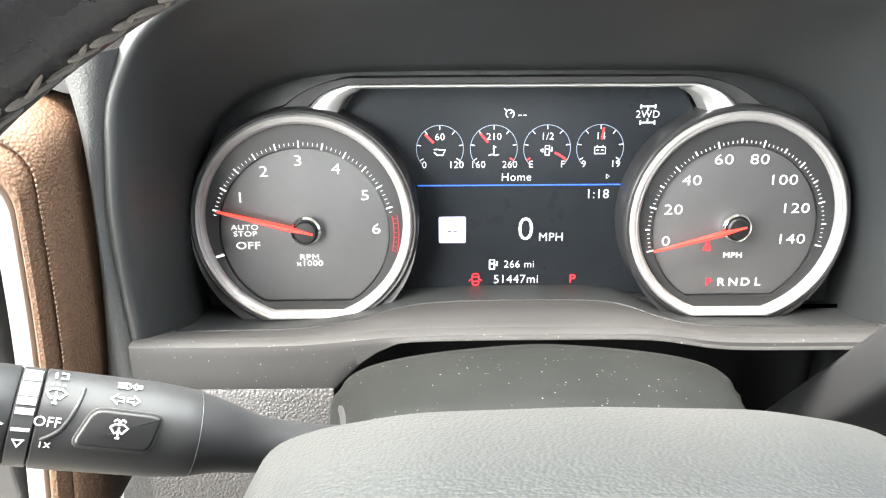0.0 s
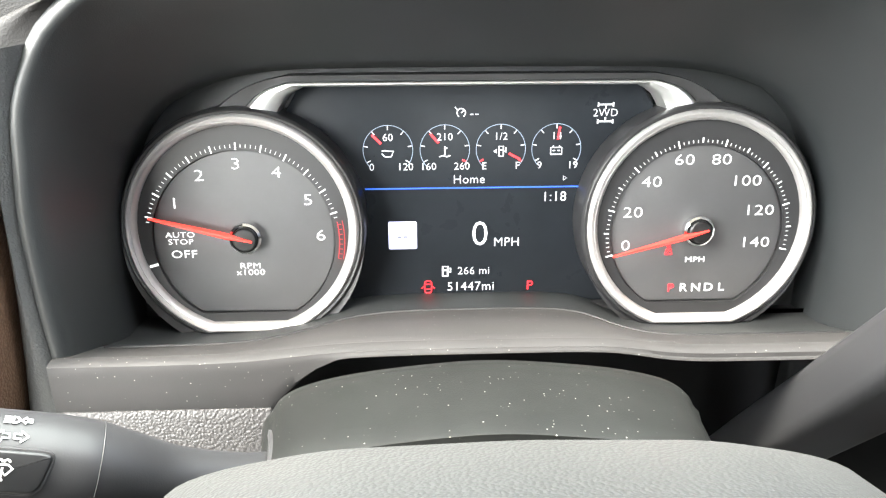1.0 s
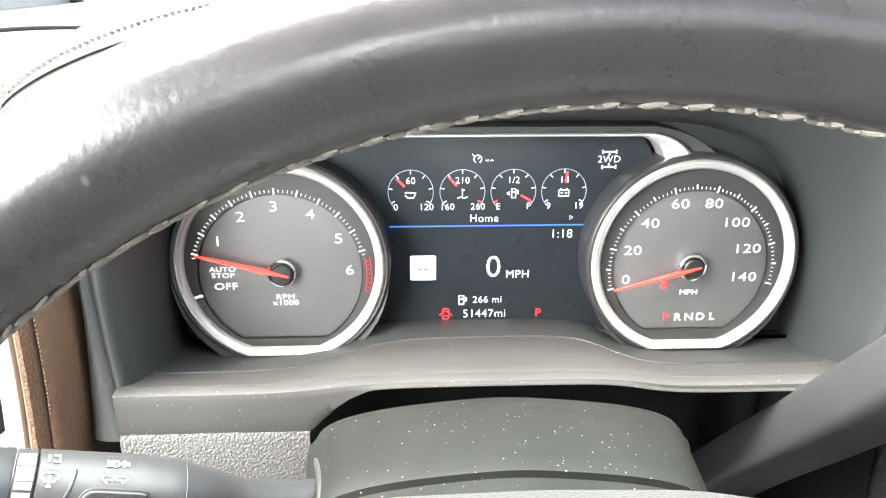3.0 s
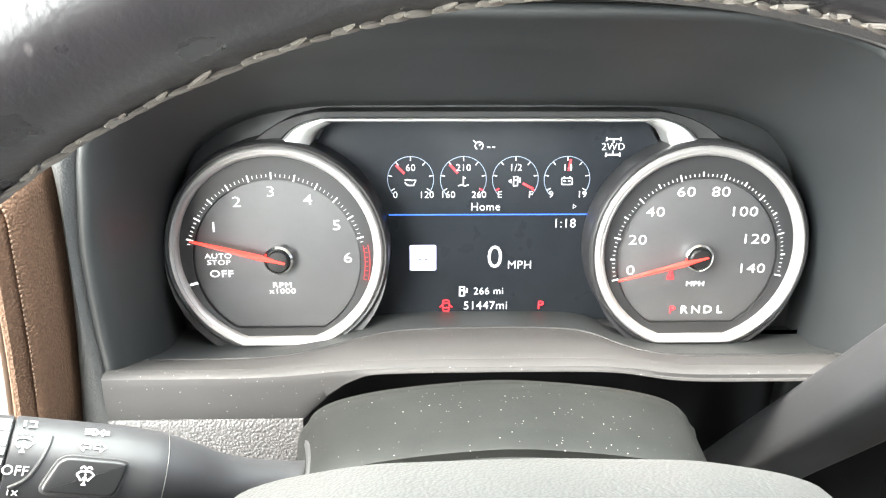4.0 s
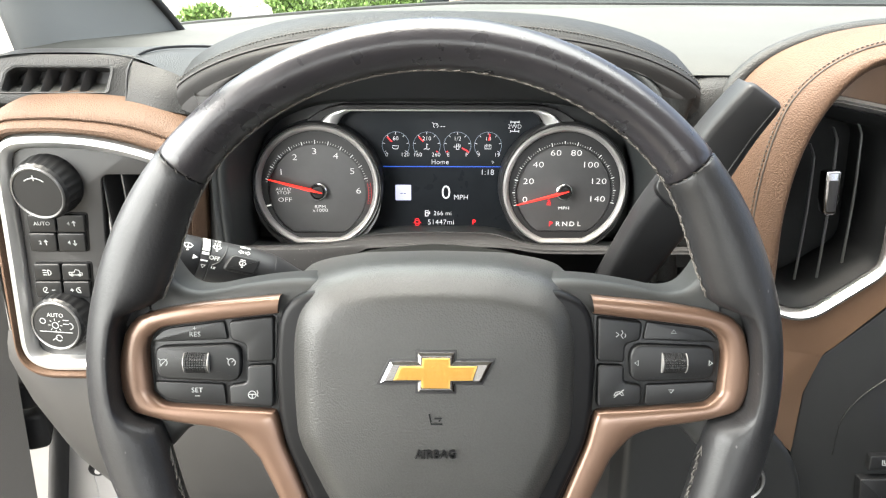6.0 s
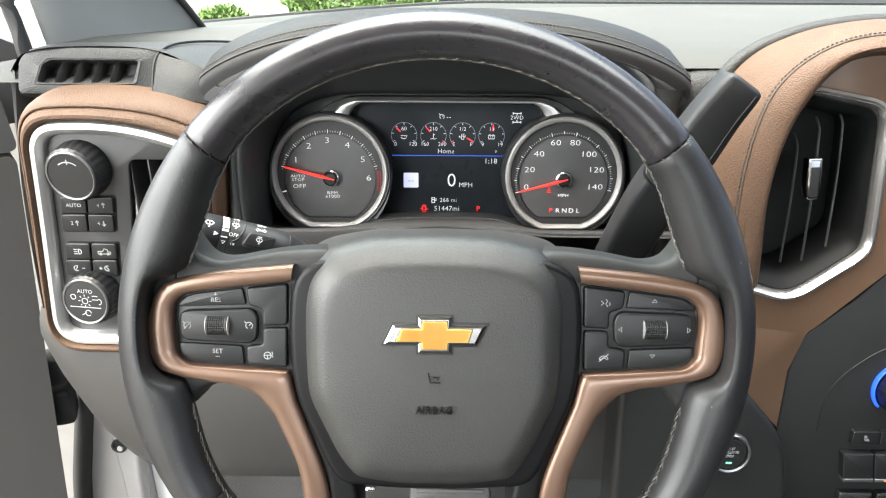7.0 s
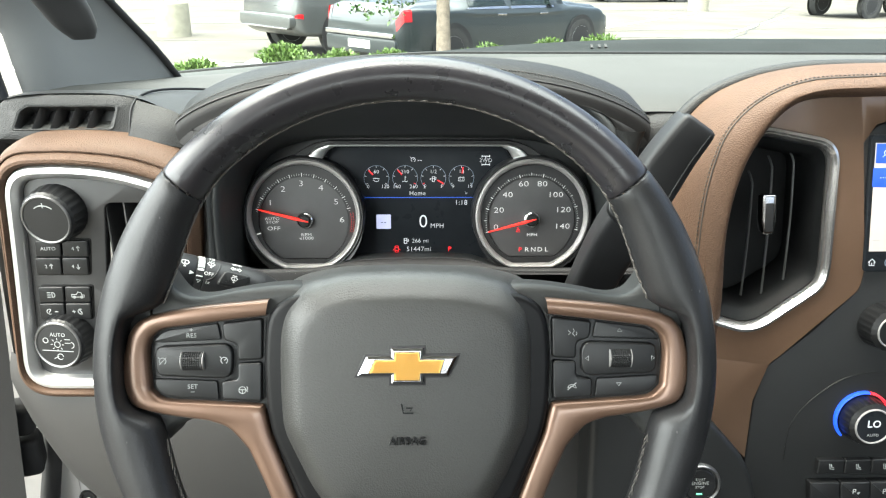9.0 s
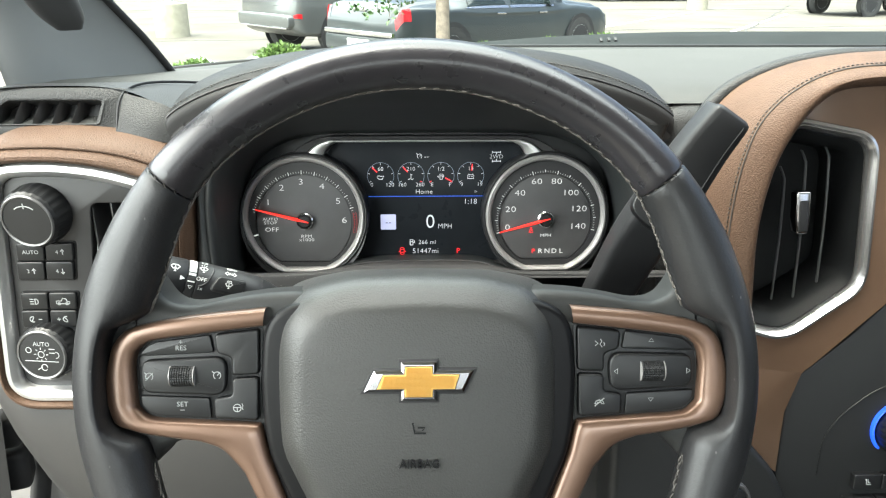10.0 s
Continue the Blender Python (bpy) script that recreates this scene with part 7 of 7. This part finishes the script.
def foliage(bm, blobs, count, size, rnd):
    """Leaves over lumpy clumps, denser at their skins; blobs: centre, radii."""
    tot = sum(b[1][0] * b[1][1] for b in blobs)
    for c, r in blobs:
        for _ in range(int(count * r[0] * r[1] / tot)):
            v = Vector((rnd.gauss(0, 1), rnd.gauss(0, 1), rnd.gauss(0, 1))).normalized()
            k = rnd.uniform(0.55, 1.05) ** 0.6
            p = Vector(c) + Vector((v.x * r[0], v.y * r[1], v.z * r[2])) * k
            if p.z > 0.14:
                leaf(bm, p, v + Vector((rnd.uniform(-0.8, 0.8), rnd.uniform(-0.8, 0.8), rnd.uniform(-0.2, 0.9))), size * rnd.uniform(0.7, 1.3), rnd)


def bush(x, y, w, h, seed, label):
    h, w = 0.80 * h, 1.12 * w
    rnd = random.Random(seed)
    b = thing("bush", (x, y, 0.12), label, "bush", "bushes on the island")
    blobs = []
    for i in range(12):
        a = rnd.uniform(0, 6.28)
        d = rnd.uniform(0, 0.62) * w
        rr = w * rnd.uniform(0.28, 0.48)
        top = h * (1 - 0.55 * (d / w) ** 1.5)
        blobs.append(((x + d * math.cos(a), y + d * math.sin(a), max(0.15, top - rr * rnd.uniform(0.7, 0.95))), (rr, rr, rr * 0.85)))
    bm = bmesh.new()
    foliage(bm, blobs, int(3400 * w * h / 0.35), 0.055, rnd)
    part("leaves", bm, LEAF, b, angle=180)
    bm = bmesh.new()
    for i in range(7):
        a = rnd.uniform(0, 6.28)
        sweep(bm, catmull([(x, y, 0.10), (x + 0.15 * math.cos(a), y + 0.15 * math.sin(a), h * 0.4), (x + 0.5 * w * math.cos(a), y + 0.5 * w * math.sin(a), h * 0.75)], 4), lambda s: oval(0.012 * (1 - 0.7 * s), 0.012 * (1 - 0.7 * s), 6))
    part("stems", bm, BARK, b)


BRIGHT = "bright green clipped bush on the planting island"
for i, (x, y, w, h) in enumerate(((-2.65, 8.66, 0.42, 0.63), (-1.60, 8.75, 0.54, 0.83), (-0.99, 9.10, 0.43, 0.71), (-0.38, 9.18, 0.43, 0.70), (0.83, 9.27, 0.48, 0.80), (1.62, 9.36, 0.43, 0.83), (2.27, 9.18, 0.54, 0.92), (2.79, 9.36, 0.35, 0.80))):
    bush(x, y, w, h, 20 + i, BRIGHT if i != 0 else "low bright green bush with yellow tips")

TX, TY = 0.29, 9.15
tree = thing("tree", (TX, TY, 0.12), "slender young tree with pale bark and hanging leaves", "tree")
bm = bmesh.new()
sweep(bm, catmull([(TX, TY, 0.0), (TX + 0.005, TY, 0.3), (TX - 0.005, TY, 1.2), (TX - 0.02, TY + 0.05, 2.2), (TX + 0.04, TY, 3.4)], 6), lambda s: oval(0.112 * (1 - 0.55 * s) + 0.04 * max(0, 0.1 - s) * 10, 0.112 * (1 - 0.55 * s), 14))
part("trunk", bm, BARK, tree)
rt = random.Random(3)
limbs = []
for i in range(11):
    a = i * 2.4 + rt.uniform(-0.3, 0.3)
    z0 = 1.6 + 0.17 * i
    L_ = rt.uniform(1.0, 1.7)
    p = [(TX, TY, z0), (TX + 0.4 * L_ * math.cos(a), TY + 0.4 * L_ * math.sin(a), z0 + 0.45), (TX + L_ * math.cos(a), TY + L_ * math.sin(a), z0 + rt.uniform(0.2, 0.6))]
    limbs.append(p[-1])
    bm = bmesh.new()
    sweep(bm, catmull(p, 5), lambda s: oval(0.035 * (1 - 0.75 * s), 0.035 * (1 - 0.75 * s), 8))
    part("limb", bm, BARK, tree)
# a low bough whose twigs hang down
twigs = [(-0.80, 0.02, 1.02), (-0.66, -0.06, 0.98), (-0.50, 0.0, 1.04), (-0.36, -0.04, 0.97), (-0.22, 0.04, 1.06), (-0.06, 0.0, 1.12), (-1.0, 0.1, 1.18), (0.85, 0.0, 1.30)]
bm = bmesh.new()
sweep(bm, catmull([(TX, TY, 1.75), (-0.2, TY, 1.72), (-0.6, TY, 1.58), (-1.0, TY + 0.1, 1.42)], 5), lambda s: oval(0.03 * (1 - 0.7 * s), 0.03 * (1 - 0.7 * s), 8))
part("limb", bm, BARK, tree)
bm = bmesh.new()
hang = []
for x, dy, z in twigs:
    tw = catmull([(x + 0.10, TY, 1.66), (x + 0.02, TY + 0.5 * dy, 1.42), (x, TY + dy, z)], 6)
    sweep(bm, tw, oval(0.004, 0.004, 5))
    hang += [((p[0], p[1], p[2]), (0.055, 0.055, 0.05)) for p in tw]
part("twigs", bm, BARK, tree)
blobs = [((x + rt.uniform(-0.3, 0.3), y + rt.uniform(-0.3, 0.3), z + rt.uniform(-0.2, 0.4)), (0.55, 0.55, 0.42)) for x, y, z in limbs for _ in range(2)]
bm = bmesh.new()
foliage(bm, blobs, 5200, 0.10, rt)
foliage(bm, hang, 620, 0.07, rt)
part("crown", bm, TREE_LEAF, tree, angle=180)

for x, y, r, h in ((-5.63, 17.3, 0.37, 0.72), (9.9, 27.5, 0.36, 0.75)):
    lamp = thing("lamp_post", (x, y, 0), "lamp post on a yellowed round concrete base", "lamp post", "lamp posts")
    bm = bmesh.new()
    revolve(bm, [(r * 1.02, 0), (r * 1.0, 0.03), (r, h - 0.04), (r * 0.95, h), (r * 0.5, h + 0.01)], 40, Matrix.Translation((x, y, 0)))
    part("base", bm, POLE_BASE, lamp)
    bm = bmesh.new()
    revolve(bm, [(0.16, h), (0.16, h + 0.03), (0.085, h + 0.05), (0.06, 7.5)], 20, Matrix.Translation((x, y, 0)))
    part("pole", bm, ALLOY, lamp)
    bm = bmesh.new()
    plate(bm, fillet(rect(-0.35, -0.18, 0.35, 0.18), 0.05), 7.45, 7.6, 0.03, Matrix.Translation((x, y, 0)))
    part("lamp_head", bm, PILLAR_DARK, lamp)


# parked cars: a body through a few stations from tail to nose
def car(name, label, M, stations, paint, axles, tyre_r, windows, W):
    c = thing(name, tuple(M.translation), label, "car")
    xs_ = [s[0] for s in stations]

    def ring(x):
        x = min(max(x, xs_[0]), xs_[-1])
        i = max(0, min(len(xs_) - 2, sum(1 for q in xs_ if q <= x) - 1))
        f = (x - xs_[i]) / (xs_[i + 1] - xs_[i])
        f = f * f * (3 - 2 * f)
        zb, zl, zr, w, wr = [a + (b - a) * f for a, b in zip(stations[i][1:], stations[i + 1][1:])]
        return [(0.70 * w, zb), (0.955 * w, zb + 0.03), (0.99 * w, zb + 0.16), (1.0 * w, zb + (zl - zb) * 0.55), (0.985 * w, zl - 0.10), (0.96 * w, zl), (wr * 1.0, zr - 0.06), (wr * 0.88, zr - 0.012), (wr * 0.5, zr), (0.0, zr + 0.008)]

    def skin(x, v, off=0.0):
        r = catmull(ring(x), 4)
        k = min(max(v, 0), 9) * 4
        i = min(int(k), len(r) - 2)
        a, b = Vector(r[i]), Vector(r[i + 1])
        p = a.lerp(b, k - i)
        t = (b - a).normalized()
        return (x, p.x + off * t.y, p.y - off * t.x)

    bm = bmesh.new()
    n = 46
    rings = []
    for i in range(n + 1):
        x = xs_[0] + (xs_[-1] - xs_[0]) * i / n
        h = [(x, y, z) for y, z in catmull(ring(x), 4)]
        rings.append(h + [(a, -b, z) for a, b, z in h[::-1][1:]])
    loft(bm, rings, caps=True, M=M)
    body = part("body", bm, paint, c, angle=50)

    def patch(nm, x0, x1, v0, v1, material, sides=(1, -1), off=0.006, label_="", skew=0.0, parent=None):
        for s in sides:
            bm = bmesh.new()
            rr = []
            for i in range(9):
                row = []
                for j in range(7):
                    v = v0 + (v1 - v0) * j / 6
                    x = x0 + (x1 - x0) * i / 8 + skew * (j / 6) * (1 - 2 * i / 8 if skew else 0)
                    q = skin(x, v, off)
                    row.append((q[0], q[1] * s, q[2]))
                rr.append(row)
            loft(bm, rr, around=False, M=M)
            bmesh.ops.solidify(bm, geom=bm.faces[:], thickness=0.004)
            part(nm, bm, material, parent or c, label_)

    for x0, x1, v0, v1, sk in windows:
        patch("window", x0, x1, v0, v1, CAR_GLASS, skew=sk, label_="dark glass")
        patch("window_trim", x0 - 0.04, x1 + 0.04, v0 - 0.12, v0 - 0.03, CHROME, off=0.008, label_="bright sill strip")
    for ax_ in axles:
        for s in (1, -1):
            A_ = M @ Matrix.Translation((ax_, s * (W / 2 - 0.11), tyre_r)) @ Matrix.Rotation(radians(90), 4, "X")
            bm = bmesh.new()
            revolve(bm, [(tyre_r * 0.62, -0.12), (tyre_r * 0.95, -0.125), (tyre_r, -0.09), (tyre_r, 0.09), (tyre_r * 0.95, 0.125), (tyre_r * 0.62, 0.12)], 36, A_)
            wl = part("wheel", bm, TYRE, c, "black tyre")
            bm = bmesh.new()
            revolve(bm, [(tyre_r * 0.66, -0.115), (tyre_r * 0.64, -0.122), (tyre_r * 0.5, -0.10), (tyre_r * 0.2, -0.115), (0.01, -0.12)], 30, A_, lambda i, j: -0.12 if (i == 2 and j % 6 < 3) else 0)
            revolve(bm, [(tyre_r * 0.66, 0.115), (tyre_r * 0.64, 0.122), (tyre_r * 0.5, 0.10), (tyre_r * 0.2, 0.115), (0.01, 0.12)], 30, A_, lambda i, j: -0.12 if (i == 2 and j % 6 < 3) else 0)
            part("rim", bm, ALLOY, wl, "alloy rim")
            bm = bmesh.new()
            revolve(bm, [(tyre_r * 1.16, -0.118), (tyre_r * 1.16, -0.1215), (tyre_r * 1.0, -0.1215)] if s > 0 else [(tyre_r * 1.16, 0.118), (tyre_r * 1.16, 0.1215), (tyre_r * 1.0, 0.1215)], 36, A_)
            part("wheel_arch", bm, BLACK, c)
    return c, body, patch, ring


h1 = math.degrees(math.atan2(0.60, 0.80))
CM1 = Matrix.Translation((-0.89, 10.95, 0)) @ Matrix.Rotation(radians(42), 4, "Z")
sed, sbody, spatch, sring = car("sedan", "dark grey-black sedan with red tail lights and chrome bumper strip", CM1,
    [(0.0, 0.42, 0.80, 0.86, 0.80, 0.72), (0.10, 0.30, 0.97, 1.03, 0.90, 0.80), (0.35, 0.24, 0.98, 1.08, 0.945, 0.78), (1.05, 0.22, 0.95, 1.10, 0.95, 0.74), (1.75, 0.21, 0.925, 1.40, 0.95, 0.62), (2.5, 0.21, 0.91, 1.46, 0.95, 0.61),
     (3.2, 0.21, 0.90, 1.38, 0.95, 0.62), (3.85, 0.22, 0.90, 0.99, 0.945, 0.80), (4.6, 0.24, 0.85, 0.92, 0.93, 0.80), (4.95, 0.30, 0.72, 0.80, 0.86, 0.74), (5.04, 0.40, 0.60, 0.66, 0.78, 0.66)],
    BLACK_CAR, (0.98, 4.05), 0.36, ((1.35, 2.2, 5.15, 5.9, 0.10), (2.32, 3.30, 5.15, 5.9, 0.10)), 1.9)
spatch("tail_light", 0.02, 0.22, 3.7, 5.0, TAIL, off=0.012, label_="red tail light")
for nm, pts, m_, w1 in (("bumper_strip", rect(-0.80, 0.60, 0.80, 0.66), CHROME, 0.05), ("number_plate", rect(-0.26, 0.42, 0.26, 0.54), PAINT_LINE, 0.03), ("badge", fillet(rect(-0.14, 0.93, 0.14, 0.965), 0.015), CHROME, -0.02), ("lower_bumper", fillet(rect(-0.82, 0.36, 0.82, 0.58), 0.06), BLACK_CAR, 0.02)):
    bm = bmesh.new()
    plate(bm, pts, -0.10, w1, 0.01, CM1 @ Matrix.Rotation(radians(-90), 4, "Z") @ Matrix.Rotation(radians(90), 4, "X"))
    part(nm, bm, m_, sed, "plain pale plate" if nm == "number_plate" else "")
for x in (2.05, 3.05):
    spatch("door_handle", x - 0.12, x + 0.08, 4.35, 4.6, CHROME, off=0.02)
spatch("mirror", 3.30, 3.45, 5.0, 5.6, BLACK_CAR, off=0.12)
CM2 = Matrix.Translation((-2.76, 13.60, 0)) @ Matrix.Rotation(radians(h1 + 4), 4, "Z")
suv, vbody, vpatch, vring = car("suv", "silver-grey SUV with dark wheels, seen from behind", CM2,
    [(0.0, 0.50, 0.92, 1.00, 0.84, 0.78), (0.08, 0.42, 1.12, 1.30, 0.94, 0.78), (0.25, 0.36, 1.15, 1.66, 0.965, 0.70), (0.8, 0.33, 1.14, 1.74, 0.97, 0.68), (2.2, 0.32, 1.12, 1.76, 0.97, 0.68), (3.0, 0.32, 1.10, 1.68, 0.97, 0.68), (3.6, 0.33, 1.09, 1.18, 0.965, 0.80), (4.5, 0.36, 1.02, 1.08, 0.94, 0.8), (4.8, 0.48, 0.80, 0.9, 0.85, 0.75)],
    GREY_CAR, (0.95, 3.87), 0.385, ((0.45, 1.2, 5.1, 5.9, 0.08), (1.3, 2.1, 5.1, 5.9, 0.05), (2.2, 3.1, 5.1, 5.9, 0.08)), 1.94)
vpatch("tail_light", 0.04, 0.25, 4.6, 5.2, TAIL, off=0.01, label_="red tail light")
vpatch("reflector", 0.03, 0.16, 2.5, 2.8, TAIL, off=0.012, label_="red reflector")
for nm, pts, m_, w1 in (("bumper", fillet(rect(-0.88, 0.52, 0.88, 0.74), 0.08), GREY_CAR, 0.08), ("bumper_strip", rect(-0.80, 0.50, 0.80, 0.525), CHROME, 0.09), ("badge", rect(0.25, 0.86, 0.55, 0.89), CHROME, 0.0)):
    bm = bmesh.new()
    plate(bm, pts, -0.10, w1, 0.02, CM2 @ Matrix.Rotation(radians(-90), 4, "Z") @ Matrix.Rotation(radians(90), 4, "X"))
    part(nm, bm, m_, suv)
CM3 = Matrix.Translation((12.8, 24.3, 0)) @ Matrix.Rotation(radians(24), 4, "Z")
pick, pbody, ppatch, pring = car("pickup", "dark pickup truck with a chrome bumper", CM3,
    [(0.0, 0.62, 1.10, 1.20, 0.92, 0.86), (0.06, 0.55, 1.22, 1.32, 0.99, 0.92), (2.2, 0.55, 1.22, 1.32, 1.0, 0.92), (2.3, 0.50, 1.25, 1.85, 1.0, 0.72), (4.0, 0.50, 1.25, 1.85, 1.0, 0.72), (4.6, 0.50, 1.20, 1.28, 1.0, 0.86), (5.7, 0.55, 1.10, 1.18, 0.96, 0.84), (5.8, 0.65, 1.0, 1.06, 0.9, 0.8)],
    BLACK_CAR, (0.95, 4.75), 0.41, ((2.45, 3.2, 5.1, 5.9, 0.05), (3.3, 4.1, 5.1, 5.9, 0.08)), 2.0)
bm = bmesh.new()
plate(bm, fillet(rect(-0.95, 0.60, 0.95, 0.80), 0.05), -0.10, 0.14, 0.03, CM3 @ Matrix.Rotation(radians(-90), 4, "Z") @ Matrix.Rotation(radians(90), 4, "X"))
part("bumper", bm, CHROME, pick, "chrome bumper")
CM4 = Matrix.Translation((7.2, 34.2, 0)) @ Matrix.Rotation(radians(6), 4, "Z")
car("sedan", "dark sedan parked far across the car park", CM4,
    [(0.0, 0.42, 0.80, 0.86, 0.80, 0.72), (0.3, 0.24, 1.00, 1.10, 0.945, 0.78), (1.05, 0.22, 1.00, 1.13, 0.95, 0.74), (1.75, 0.21, 1.00, 1.42, 0.95, 0.62), (3.2, 0.21, 0.98, 1.40, 0.95, 0.62), (3.85, 0.22, 0.97, 1.05, 0.945, 0.80), (4.8, 0.26, 0.85, 0.9, 0.9, 0.78), (5.0, 0.40, 0.62, 0.70, 0.78, 0.66)],
    BLACK_CAR, (0.98, 4.0), 0.34, ((1.35, 2.2, 5.15, 5.9, 0.10), (2.32, 3.30, 5.15, 5.9, 0.10)), 1.9)
